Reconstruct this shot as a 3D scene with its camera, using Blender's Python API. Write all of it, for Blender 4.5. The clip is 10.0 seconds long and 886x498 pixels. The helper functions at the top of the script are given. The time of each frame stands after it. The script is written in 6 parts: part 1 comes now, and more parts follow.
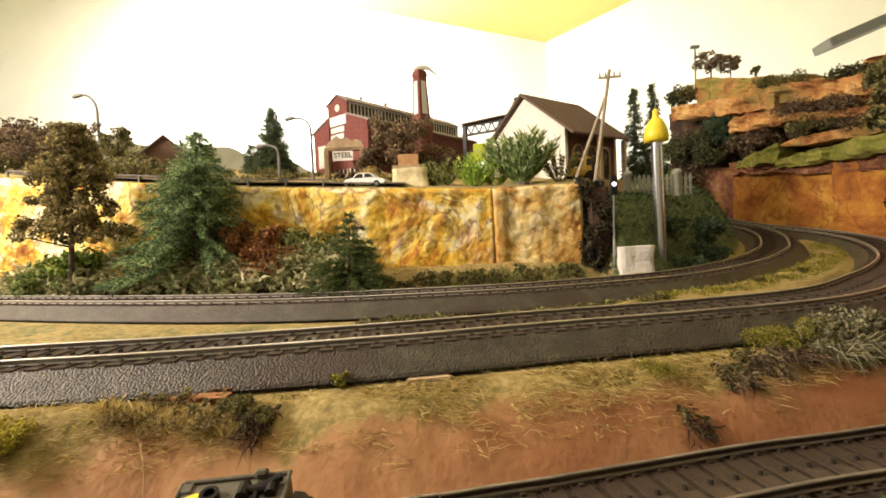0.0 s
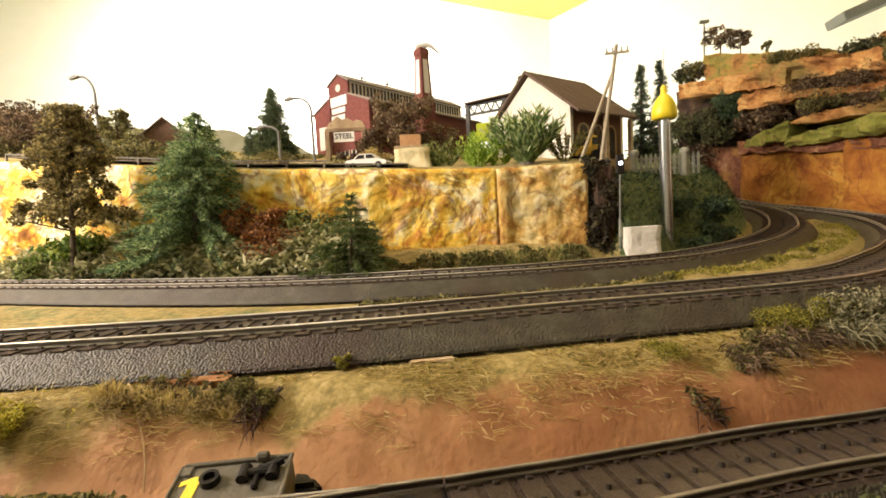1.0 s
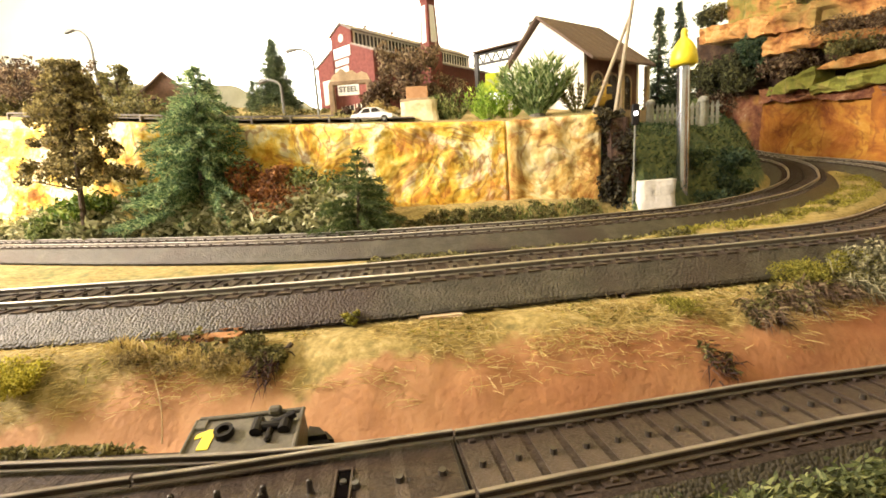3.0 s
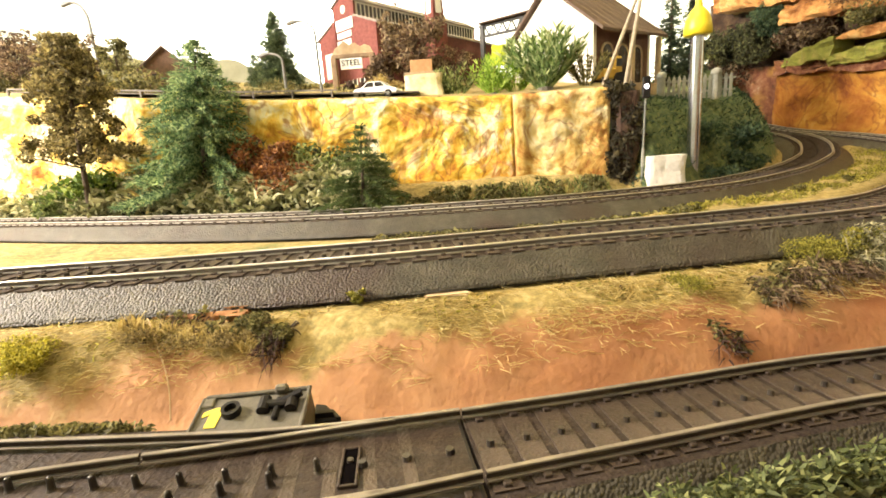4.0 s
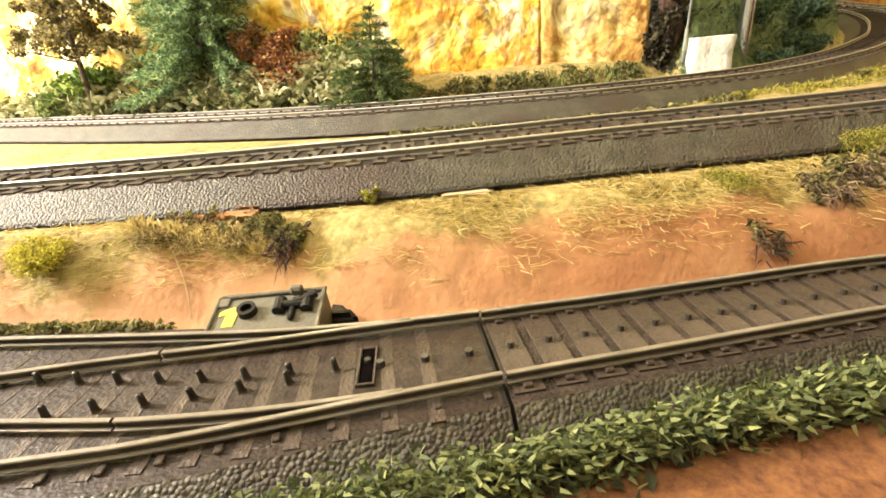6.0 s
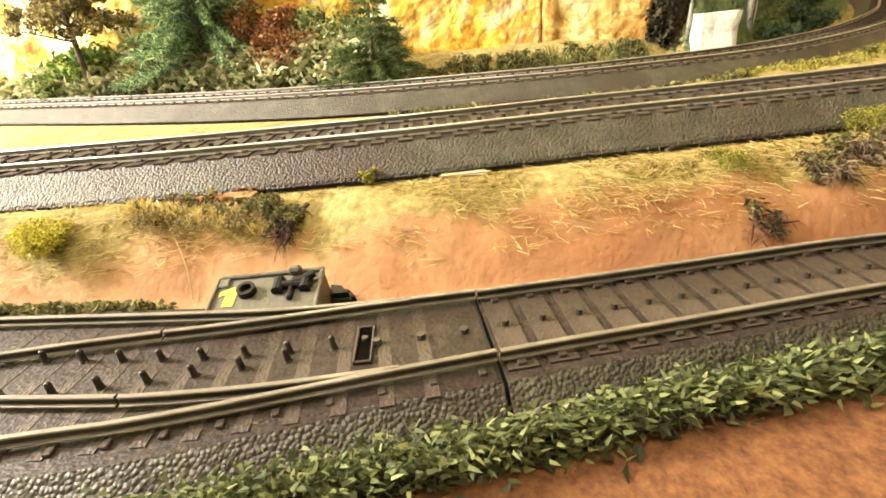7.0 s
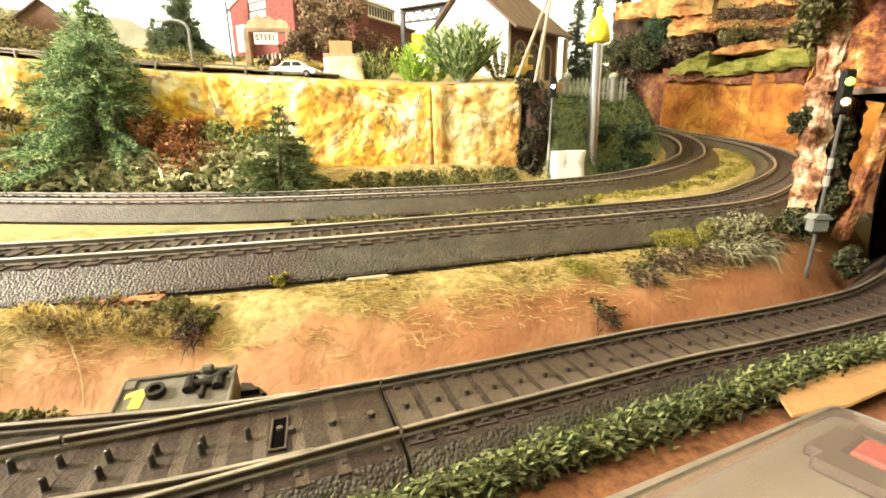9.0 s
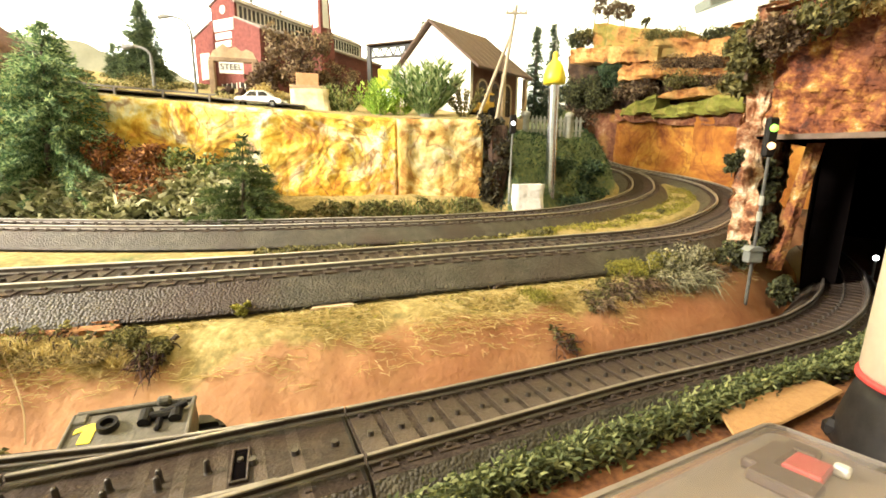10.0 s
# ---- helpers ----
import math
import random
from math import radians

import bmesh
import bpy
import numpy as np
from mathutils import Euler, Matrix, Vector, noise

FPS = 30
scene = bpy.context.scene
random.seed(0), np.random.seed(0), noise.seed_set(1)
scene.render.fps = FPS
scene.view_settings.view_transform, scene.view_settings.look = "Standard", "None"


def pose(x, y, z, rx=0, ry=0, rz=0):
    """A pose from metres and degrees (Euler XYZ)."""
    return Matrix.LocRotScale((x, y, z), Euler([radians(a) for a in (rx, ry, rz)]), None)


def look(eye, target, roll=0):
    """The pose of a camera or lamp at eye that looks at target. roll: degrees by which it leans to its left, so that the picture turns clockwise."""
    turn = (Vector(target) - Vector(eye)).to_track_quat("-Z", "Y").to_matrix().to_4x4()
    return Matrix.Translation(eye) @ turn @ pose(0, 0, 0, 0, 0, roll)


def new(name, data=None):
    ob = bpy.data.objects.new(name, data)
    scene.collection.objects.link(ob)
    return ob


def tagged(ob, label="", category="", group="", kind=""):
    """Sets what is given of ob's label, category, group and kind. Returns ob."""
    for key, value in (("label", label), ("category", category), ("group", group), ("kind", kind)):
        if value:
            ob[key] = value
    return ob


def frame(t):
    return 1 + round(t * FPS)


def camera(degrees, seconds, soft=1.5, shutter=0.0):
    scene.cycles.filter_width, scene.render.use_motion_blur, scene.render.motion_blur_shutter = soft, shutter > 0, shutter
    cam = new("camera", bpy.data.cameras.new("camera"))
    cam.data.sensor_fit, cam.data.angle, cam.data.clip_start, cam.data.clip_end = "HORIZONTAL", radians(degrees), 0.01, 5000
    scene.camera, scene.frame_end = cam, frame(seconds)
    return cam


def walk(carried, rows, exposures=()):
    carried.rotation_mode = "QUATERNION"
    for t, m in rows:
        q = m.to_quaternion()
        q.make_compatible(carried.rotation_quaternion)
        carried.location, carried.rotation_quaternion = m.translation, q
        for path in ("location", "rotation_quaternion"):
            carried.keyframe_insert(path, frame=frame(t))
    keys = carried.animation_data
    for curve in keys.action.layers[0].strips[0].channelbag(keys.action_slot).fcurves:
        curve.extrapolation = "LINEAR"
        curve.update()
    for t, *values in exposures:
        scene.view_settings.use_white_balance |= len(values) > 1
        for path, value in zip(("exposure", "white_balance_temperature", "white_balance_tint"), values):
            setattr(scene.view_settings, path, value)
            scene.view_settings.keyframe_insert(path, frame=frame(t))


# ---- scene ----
cam = camera(89.2, 10.0, soft=1.7)
PATH = [
    (0, (0.01473, 0.00864, 0.05157), (-0.03947, 0.30343, 0.03890), -2.66),
    (0.5, (0.01464, 0.00924, 0.05115), (-0.03954, 0.30401, 0.03794), -2.73),
    (1, (0.01426, 0.01150, 0.05059), (-0.04263, 0.30509, 0.02673), -3.02),
    (1.5, (0.01422, 0.01231, 0.05049), (-0.04500, 0.30464, 0.01827), -3.20),
    (2, (0.01417, 0.01261, 0.05047), (-0.04714, 0.30360, 0.01090), -3.40),
    (2.5, (0.01403, 0.01327, 0.05008), (-0.04823, 0.30320, 0.00467), -3.52),
    (4, (0.01316, 0.01555, 0.04974), (-0.05375, 0.30032, -0.01682), -3.93),
    (4.5, (0.01262, 0.01708, 0.04919), (-0.05585, 0.29940, -0.02569), -3.91),
    (5, (0.01205, 0.01915, 0.04819), (-0.05872, 0.29671, -0.04099), -4.09),
    (5.5, (0.01156, 0.02090, 0.04730), (-0.06357, 0.28925, -0.06379), -4.70),
    (7, (0.01263, 0.02053, 0.04718), (-0.06570, 0.27509, -0.09088), -5.60),
    (7.5, (0.01406, 0.01699, 0.04879), (-0.05849, 0.27786, -0.08038), -5.29),
    (8, (0.01456, 0.01256, 0.05051), (-0.03836, 0.28613, -0.06066), -3.64),
    (8.5, (0.01456, 0.00912, 0.05179), (-0.01542, 0.29286, -0.04090), -1.80),
    (9, (0.01442, 0.00716, 0.05262), (0.00104, 0.29613, -0.02688), -0.82),
    (9.5, (0.01435, 0.00509, 0.05325), (0.01456, 0.29696, -0.01612), 0.10),
    (10, (0.01424, 0.00416, 0.05319), (0.02510, 0.29785, -0.00706), 0.52),
]

walk(cam, [(t, look(eye, target, roll)) for t, eye, target, roll in PATH],
     exposures=[(0.0, -0.5, 6850, 18), (0.6, -0.54, 6850, 18), (1.6, -0.08, 6850, 18), (2.7, 0.18, 6800, 17), (4.5, 0.6, 6600, 12), (7.0, 0.84, 6500, 10.5), (8.5, 0.86, 6450, 10), (10.0, 0.66, 6450, 10)])

# ---- light ----
MM = 0.001
world = bpy.data.worlds.new("room_air")
scene.world = world
world.use_nodes = True
world.node_tree.nodes["Background"].inputs[0].default_value = (1.0, 0.86, 0.66, 1)
world.node_tree.nodes["Background"].inputs[1].default_value = 0.25


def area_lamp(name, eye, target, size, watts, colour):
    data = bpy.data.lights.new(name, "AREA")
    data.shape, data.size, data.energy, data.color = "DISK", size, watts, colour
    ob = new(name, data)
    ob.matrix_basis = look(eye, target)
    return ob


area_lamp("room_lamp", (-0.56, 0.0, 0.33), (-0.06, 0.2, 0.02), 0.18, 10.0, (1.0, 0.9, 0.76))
# unseen overhead light, added as soft fill for the dim far side
area_lamp("overhead_fill", (-0.2, 0.12, 1.04), (-0.15, 0.3, 0.0), 0.7, 8.2, (1.0, 0.92, 0.8))
# unseen light, added to bleach the room wall to white
area_lamp("wall_wash_fill", (-0.62, 1.35, 0.85), (-0.72, 1.95, 0.3), 0.5, 66, (1.0, 1.0, 0.92))

# ---- materials ----


def material(name, colours, scale=200.0, rough=0.8, bump=0.3, bump_scale=None, metal=0.0, detail=6.0, stain=None, voronoi=False, stops=None, coord="Object", dist=0.0006, spec=0.5, swirl=0.0, vein=None):
    """Colours spread over a noise at one scale, a stain at a wider one, and fine relief. Scales are per metre."""
    m = bpy.data.materials.new(name)
    m.use_nodes = True
    nodes, links = m.node_tree.nodes, m.node_tree.links
    bsdf = nodes["Principled BSDF"]
    bsdf.inputs["Roughness"].default_value, bsdf.inputs["Metallic"].default_value = rough, metal
    bsdf.inputs["Specular IOR Level"].default_value = spec
    tex = nodes.new("ShaderNodeTexCoord")
    grain = nodes.new("ShaderNodeTexNoise")
    grain.inputs["Scale"].default_value, grain.inputs["Detail"].default_value, grain.inputs["Roughness"].default_value = scale, detail, 0.7
    grain.inputs["Distortion"].default_value = swirl
    links.new(tex.outputs[coord], grain.inputs["Vector"])
    ramp = nodes.new("ShaderNodeValToRGB")
    spots = stops or [0.3 + 0.4 * k / max(1, len(colours) - 1) for k in range(len(colours))]
    while len(ramp.color_ramp.elements) < len(colours):
        ramp.color_ramp.elements.new(0.5)
    for el, p, c in zip(ramp.color_ramp.elements, spots, colours):
        el.position, el.color = p, (*c, 1)
    links.new(grain.outputs["Fac"], ramp.inputs["Fac"])
    out = ramp.outputs["Color"]
    if stain:
        colour, wide, low, high = stain
        broad = nodes.new("ShaderNodeTexNoise")
        broad.inputs["Scale"].default_value, broad.inputs["Detail"].default_value = wide, 4
        links.new(tex.outputs[coord], broad.inputs["Vector"])
        span = nodes.new("ShaderNodeMapRange")
        span.inputs["From Min"].default_value, span.inputs["From Max"].default_value = low, high
        links.new(broad.outputs["Fac"], span.inputs["Value"])
        mix = nodes.new("ShaderNodeMix")
        mix.data_type = "RGBA"
        links.new(span.outputs["Result"], mix.inputs["Factor"])
        links.new(out, mix.inputs["A"])
        mix.inputs["B"].default_value = (*colour, 1)
        out = mix.outputs["Result"]
    if vein:
        # brown wash that settled in winding creases
        colour, wide, width, strength = vein
        line = nodes.new("ShaderNodeTexNoise")
        line.inputs["Scale"].default_value, line.inputs["Detail"].default_value, line.inputs["Distortion"].default_value = wide, 5, 1.4
        links.new(tex.outputs[coord], line.inputs["Vector"])
        centre, size = nodes.new("ShaderNodeMath"), nodes.new("ShaderNodeMath")
        centre.operation, size.operation = "SUBTRACT", "ABSOLUTE"
        centre.inputs[1].default_value = 0.5
        links.new(line.outputs["Fac"], centre.inputs[0])
        links.new(centre.outputs[0], size.inputs[0])
        span = nodes.new("ShaderNodeMapRange")
        span.inputs["From Max"].default_value, span.inputs["To Min"].default_value, span.inputs["To Max"].default_value = width, strength, 0.0
        links.new(size.outputs[0], span.inputs["Value"])
        mix = nodes.new("ShaderNodeMix")
        mix.data_type = "RGBA"
        links.new(span.outputs["Result"], mix.inputs["Factor"])
        links.new(out, mix.inputs["A"])
        mix.inputs["B"].default_value = (*colour, 1)
        out = mix.outputs["Result"]
    links.new(out, bsdf.inputs["Base Color"])
    if bump:
        if voronoi:
            rel = nodes.new("ShaderNodeTexVoronoi")
            rel.inputs["Scale"].default_value = bump_scale or scale
            height = rel.outputs["Distance"]
        else:
            rel = nodes.new("ShaderNodeTexNoise")
            rel.inputs["Scale"].default_value, rel.inputs["Detail"].default_value = bump_scale or scale * 2, 5
            height = rel.outputs["Fac"]
        links.new(tex.outputs[coord], rel.inputs["Vector"])
        b = nodes.new("ShaderNodeBump")
        b.inputs["Strength"].default_value, b.inputs["Distance"].default_value = bump, dist
        b.invert = voronoi
        links.new(height, b.inputs["Height"])
        links.new(b.outputs["Normal"], bsdf.inputs["Normal"])
    return m


def leaf_material(name, dark, mid, light):
    """Leaves that differ one by one."""
    m = bpy.data.materials.new(name)
    m.use_nodes = True
    nodes, links = m.node_tree.nodes, m.node_tree.links
    bsdf = nodes["Principled BSDF"]
    bsdf.inputs["Roughness"].default_value = 0.75
    geo = nodes.new("ShaderNodeNewGeometry")
    ramp = nodes.new("ShaderNodeValToRGB")
    ramp.color_ramp.elements.new(0.5)
    for el, p, c in zip(ramp.color_ramp.elements, (0.1, 0.55, 0.95), (dark, mid, light)):
        el.position, el.color = p, (*c, 1)
    links.new(geo.outputs["Random Per Island"], ramp.inputs["Fac"])
    links.new(ramp.outputs["Color"], bsdf.inputs["Base Color"])
    thin = nodes.new("ShaderNodeBsdfTranslucent")
    links.new(ramp.outputs["Color"], thin.inputs["Color"])
    mix = nodes.new("ShaderNodeMixShader")
    mix.inputs[0].default_value = 0.35
    links.new(bsdf.outputs[0], mix.inputs[1])
    links.new(thin.outputs[0], mix.inputs[2])
    links.new(mix.outputs[0], nodes["Material Output"].inputs["Surface"])
    return m


def glow_material(name, colour, strength):
    m = bpy.data.materials.new(name)
    m.use_nodes = True
    bsdf = m.node_tree.nodes["Principled BSDF"]
    bsdf.inputs["Base Color"].default_value = (*colour, 1)
    bsdf.inputs["Emission Color"].default_value = (*colour, 1)
    bsdf.inputs["Emission Strength"].default_value = strength
    return m


M_WALL = material("white_plaster", [(0.76, 0.78, 0.72), (0.82, 0.84, 0.79)], 6, 0.9, 0.1, 300)
M_CEIL = material("yellow_ceiling", [(0.8, 0.6, 0.2), (0.85, 0.66, 0.25)], 5, 0.9, 0.1, 300)


def ground_material():
    """Red soil under straw flock, green flock and cork, laid where the plan says."""
    m = bpy.data.materials.new("soil_and_flock")
    m.use_nodes = True
    nodes, links = m.node_tree.nodes, m.node_tree.links
    bsdf = nodes["Principled BSDF"]
    bsdf.inputs["Roughness"].default_value = 0.85
    tex = nodes.new("ShaderNodeTexCoord")

    def speckle(scale, colours, detail=6.0):
        n = nodes.new("ShaderNodeTexNoise")
        n.inputs["Scale"].default_value, n.inputs["Detail"].default_value, n.inputs["Roughness"].default_value = scale, detail, 0.7
        links.new(tex.outputs["Object"], n.inputs["Vector"])
        r = nodes.new("ShaderNodeValToRGB")
        while len(r.color_ramp.elements) < len(colours):
            r.color_ramp.elements.new(0.5)
        for k, (el, c) in enumerate(zip(r.color_ramp.elements, colours)):
            el.position, el.color = 0.32 + 0.36 * k / (len(colours) - 1), (*c, 1)
        links.new(n.outputs["Fac"], r.inputs["Fac"])
        return r.outputs["Color"]

    def blend(a, b, fac):
        mix = nodes.new("ShaderNodeMix")
        mix.data_type = "RGBA"
        links.new(fac, mix.inputs["Factor"])
        links.new(a, mix.inputs["A"])
        links.new(b, mix.inputs["B"])
        return mix.outputs["Result"]

    def cover(name, scale, sharp):
        at = nodes.new("ShaderNodeAttribute")
        at.attribute_name = name
        n = nodes.new("ShaderNodeTexNoise")
        n.inputs["Scale"].default_value, n.inputs["Detail"].default_value = scale, 6
        links.new(tex.outputs["Object"], n.inputs["Vector"])
        add = nodes.new("ShaderNodeMath")
        add.operation = "MULTIPLY_ADD"
        links.new(n.outputs["Fac"], add.inputs[0])
        add.inputs[1].default_value = 1.0
        links.new(at.outputs["Fac"], add.inputs[2])
        span = nodes.new("ShaderNodeMapRange")
        span.inputs["From Min"].default_value, span.inputs["From Max"].default_value = 1.0 - sharp, 1.0 + sharp
        links.new(add.outputs[0], span.inputs["Value"])
        return span.outputs["Result"]

    soil = speckle(46, SOIL_COLOURS, 5.0)
    soil = blend(soil, speckle(38, TAN_COLOURS, 5.0), cover("tan", 24, 0.6))
    pale = speckle(130, PALE_COLOURS)
    soil = blend(soil, pale, cover("straw", 38, 0.55))
    soil = blend(soil, speckle(420, STRAW_COLOURS), cover("straw", 260, 0.22))
    soil = blend(soil, speckle(300, FLOCK_COLOURS), cover("flock", 200, 0.2))
    soil = blend(soil, speckle(700, CORK_COLOURS), cover("cork", 300, 0.1))
    links.new(soil, bsdf.inputs["Base Color"])
    rel = nodes.new("ShaderNodeTexNoise")
    rel.inputs["Scale"].default_value, rel.inputs["Detail"].default_value = 600, 6
    links.new(tex.outputs["Object"], rel.inputs["Vector"])
    b = nodes.new("ShaderNodeBump")
    b.inputs["Strength"].default_value, b.inputs["Distance"].default_value = 0.5, 0.0007
    links.new(rel.outputs["Fac"], b.inputs["Height"])
    links.new(b.outputs["Normal"], bsdf.inputs["Normal"])
    return m


SOIL_COLOURS = [(0.2, 0.07, 0.026), (0.265, 0.1, 0.037), (0.315, 0.135, 0.053)]
TAN_COLOURS = [(0.28, 0.13, 0.052), (0.37, 0.19, 0.082), (0.43, 0.25, 0.12)]
PALE_COLOURS = [(0.26, 0.13, 0.05), (0.39, 0.22, 0.095), (0.47, 0.3, 0.14)]
STRAW_COLOURS = [(0.13, 0.105, 0.03), (0.28, 0.21, 0.065), (0.42, 0.33, 0.15)]
FLOCK_COLOURS = [(0.04, 0.065, 0.025), (0.085, 0.12, 0.04), (0.18, 0.19, 0.06)]
CORK_COLOURS = [(0.07, 0.022, 0.007), (0.14, 0.052, 0.016), (0.2, 0.088, 0.027)]
M_SOIL = ground_material()
M_GRASSBED = material("straw_ground", [(0.2, 0.15, 0.05), (0.36, 0.27, 0.11), (0.24, 0.21, 0.07)], 160, 0.95, 0.6, 1200,
                      stain=((0.2, 0.2, 0.04), 40, 0.5, 0.7))
M_BALLAST = material("grey_ballast", [(0.033, 0.0285, 0.0195), (0.055, 0.0485, 0.034), (0.089, 0.081, 0.058)], 170, 0.55, 0.8, 1700, voronoi=True, dist=0.00036, spec=0.4,
                     stain=((0.045, 0.03, 0.022), 26, 0.5, 0.66))
M_BEDTOP = material("fine_grit", [(0.018, 0.0125, 0.0095), (0.036, 0.026, 0.02), (0.064, 0.047, 0.036)], 500, 0.65, 0.9, 1700, dist=0.0004, spec=0.15)
M_TURNTOP = material("brown_moulded_bed", [(0.015, 0.0092, 0.0062), (0.027, 0.0172, 0.012), (0.047, 0.031, 0.022)], 420, 0.55, 0.7, 1500, dist=0.0003, spec=0.25)
M_SLEEPER = material("brown_sleeper", [(0.033, 0.023, 0.0175), (0.057, 0.041, 0.031)], 260, 0.48, 0.5, 1400, stain=((0.085, 0.063, 0.048), 60, 0.46, 0.72), spec=0.25)
M_RAIL = material("steel_rail", [(0.14, 0.12, 0.1), (0.26, 0.228, 0.195)], 120, 0.42, 0.1, 900, metal=0.4)
# rail steel lightened so its base colour carries the white glare
M_GLARERAIL = material("glare_steel_rail", [(0.42, 0.39, 0.35), (0.62, 0.59, 0.54)], 120, 0.38, 0.1, 900, metal=0.7)
M_RAILSIDE = material("dark_brown_web", [(0.03, 0.021, 0.016), (0.062, 0.046, 0.036)], 300, 0.7, 0.3, 900, spec=0.2)
# web grey raised as well, so the glare reads on the rail's side
M_RAILWEB = material("grey_rail_web", [(0.13, 0.115, 0.098), (0.23, 0.207, 0.18)], 300, 0.5, 0.3, 900, metal=0.3, spec=0.4)
M_STUD = material("dark_stud", [(0.03, 0.025, 0.02), (0.06, 0.05, 0.04)], 600, 0.45, 0.1, 900, metal=0.4)
M_CLIFF = material("ochre_rock", [(0.28, 0.09, 0.016), (0.56, 0.235, 0.022), (0.71, 0.42, 0.035), (0.79, 0.59, 0.12), (0.83, 0.77, 0.5)], 42, 0.75, 1.0, 170, detail=14, swirl=1.0, vein=((0.3, 0.1, 0.02), 34, 0.035, 0.75),
                   stain=((0.42, 0.15, 0.02), 17, 0.55, 0.68), stops=[0.305, 0.385, 0.445, 0.515, 0.595], dist=0.002)
M_REDROCK = material("red_rock", [(0.09, 0.03, 0.018), (0.2, 0.07, 0.035), (0.3, 0.13, 0.06), (0.46, 0.3, 0.18)], 75, 0.85, 1.0, 300, stops=[0.34, 0.46, 0.57, 0.7], dist=0.0015,
                     stain=((0.38, 0.2, 0.045), 22, 0.56, 0.7))

# ---- building helpers (millimetres) ----


def part(name, bm, mat, parent=None, label="", smooth=False):
    """One mesh object from a bmesh in millimetres."""
    me = bpy.data.meshes.new(name)
    bmesh.ops.scale(bm, vec=(MM, MM, MM), verts=bm.verts)
    if smooth:
        for f in bm.faces:
            f.smooth = True
    bm.to_mesh(me)
    bm.free()
    me.materials.append(mat)
    ob = new(name, me)
    if parent:
        ob.parent = parent
    if label:
        ob["label"] = label
    return ob


def thing(name, x, y, z, label, category, group="", rz=0.0, rx=0.0, ry=0.0, kind=""):
    ob = new(name)
    ob.empty_display_size = 0.005
    ob.matrix_basis = pose(x * MM, y * MM, z * MM, rx, ry, rz)
    return tagged(ob, label, category, group, kind)


def raw(name, verts, faces, mat, parent=None, label="", smooth=False):
    """A mesh object from arrays in millimetres."""
    me = bpy.data.meshes.new(name)
    me.from_pydata((np.asarray(verts, float) * MM).tolist(), [], faces)
    me.materials.append(mat)
    if smooth:
        me.shade_smooth()
    ob = new(name, me)
    if parent:
        ob.parent = parent
    if label:
        ob["label"] = label
    return ob


def box(bm, x0, y0, z0, x1, y1, z1, bevel=0.0):
    made = bmesh.ops.create_cube(bm, size=1.0)["verts"]
    bmesh.ops.scale(bm, vec=(x1 - x0, y1 - y0, z1 - z0), verts=made)
    bmesh.ops.translate(bm, vec=((x0 + x1) / 2, (y0 + y1) / 2, (z0 + z1) / 2), verts=made)
    if bevel:
        edges = list({e for v in made for e in v.link_edges})
        bmesh.ops.bevel(bm, geom=edges, offset=bevel, segments=1, affect="EDGES")
    return made


def tube(bm, a, b, r0, r1=None, n=8):
    """A tapered round bar from a to b."""
    a, b = Vector(a), Vector(b)
    way = b - a
    made = bmesh.ops.create_cone(bm, cap_ends=True, segments=n, radius1=r0, radius2=r0 if r1 is None else r1, depth=way.length)["verts"]
    turn = way.to_track_quat("Z", "Y").to_matrix().to_4x4()
    bmesh.ops.transform(bm, matrix=Matrix.Translation((a + b) / 2) @ turn, verts=made)
    return made


def prism(bm, outline, z0, z1, axis="z"):
    """An outline of points drawn out from z0 to z1 along an axis."""
    put = {"z": lambda u, v, w: (u, v, w), "y": lambda u, v, w: (u, w, v), "x": lambda u, v, w: (w, u, v)}[axis]
    low = [bm.verts.new(put(u, v, z0)) for u, v in outline]
    high = [bm.verts.new(put(u, v, z1)) for u, v in outline]
    n = len(outline)
    faces = [bm.faces.new(low), bm.faces.new(high)]
    faces += [bm.faces.new((low[k], low[(k + 1) % n], high[(k + 1) % n], high[k])) for k in range(n)]
    bmesh.ops.recalc_face_normals(bm, faces=faces)
    return low + high


def spline(points, step=2.0):
    """An even Catmull-Rom line through points of any size."""
    p = np.array([2 * np.array(points[0]) - points[1], *points, 2 * np.array(points[-1]) - points[-2]], float)
    out = []
    for a, b, c, d in zip(p, p[1:], p[2:], p[3:]):
        for s in np.linspace(0, 1, 24, endpoint=False):
            out.append(0.5 * (2 * b + (c - a) * s + (2 * a - 5 * b + 4 * c - d) * s**2 + (3 * b - a - 3 * c + d) * s**3))
    out = np.array([*out, p[-2]])
    gone = np.r_[0, np.cumsum(np.linalg.norm(np.diff(out[:, :2], axis=0), axis=1))]
    at = np.linspace(0, gone[-1], max(2, int(gone[-1] / step)))
    return np.stack([np.interp(at, gone, c) for c in out.T], 1)


def sides(line):
    """The level normals to the left of a line."""
    way = np.gradient(line[:, :2], axis=0)
    way /= np.linalg.norm(way, axis=1)[:, None]
    return np.stack([-way[:, 1], way[:, 0]], 1)


def offset(line, d):
    out = line.copy()
    out[:, :2] += sides(line) * (d[:, None] if np.ndim(d) else d)
    return out


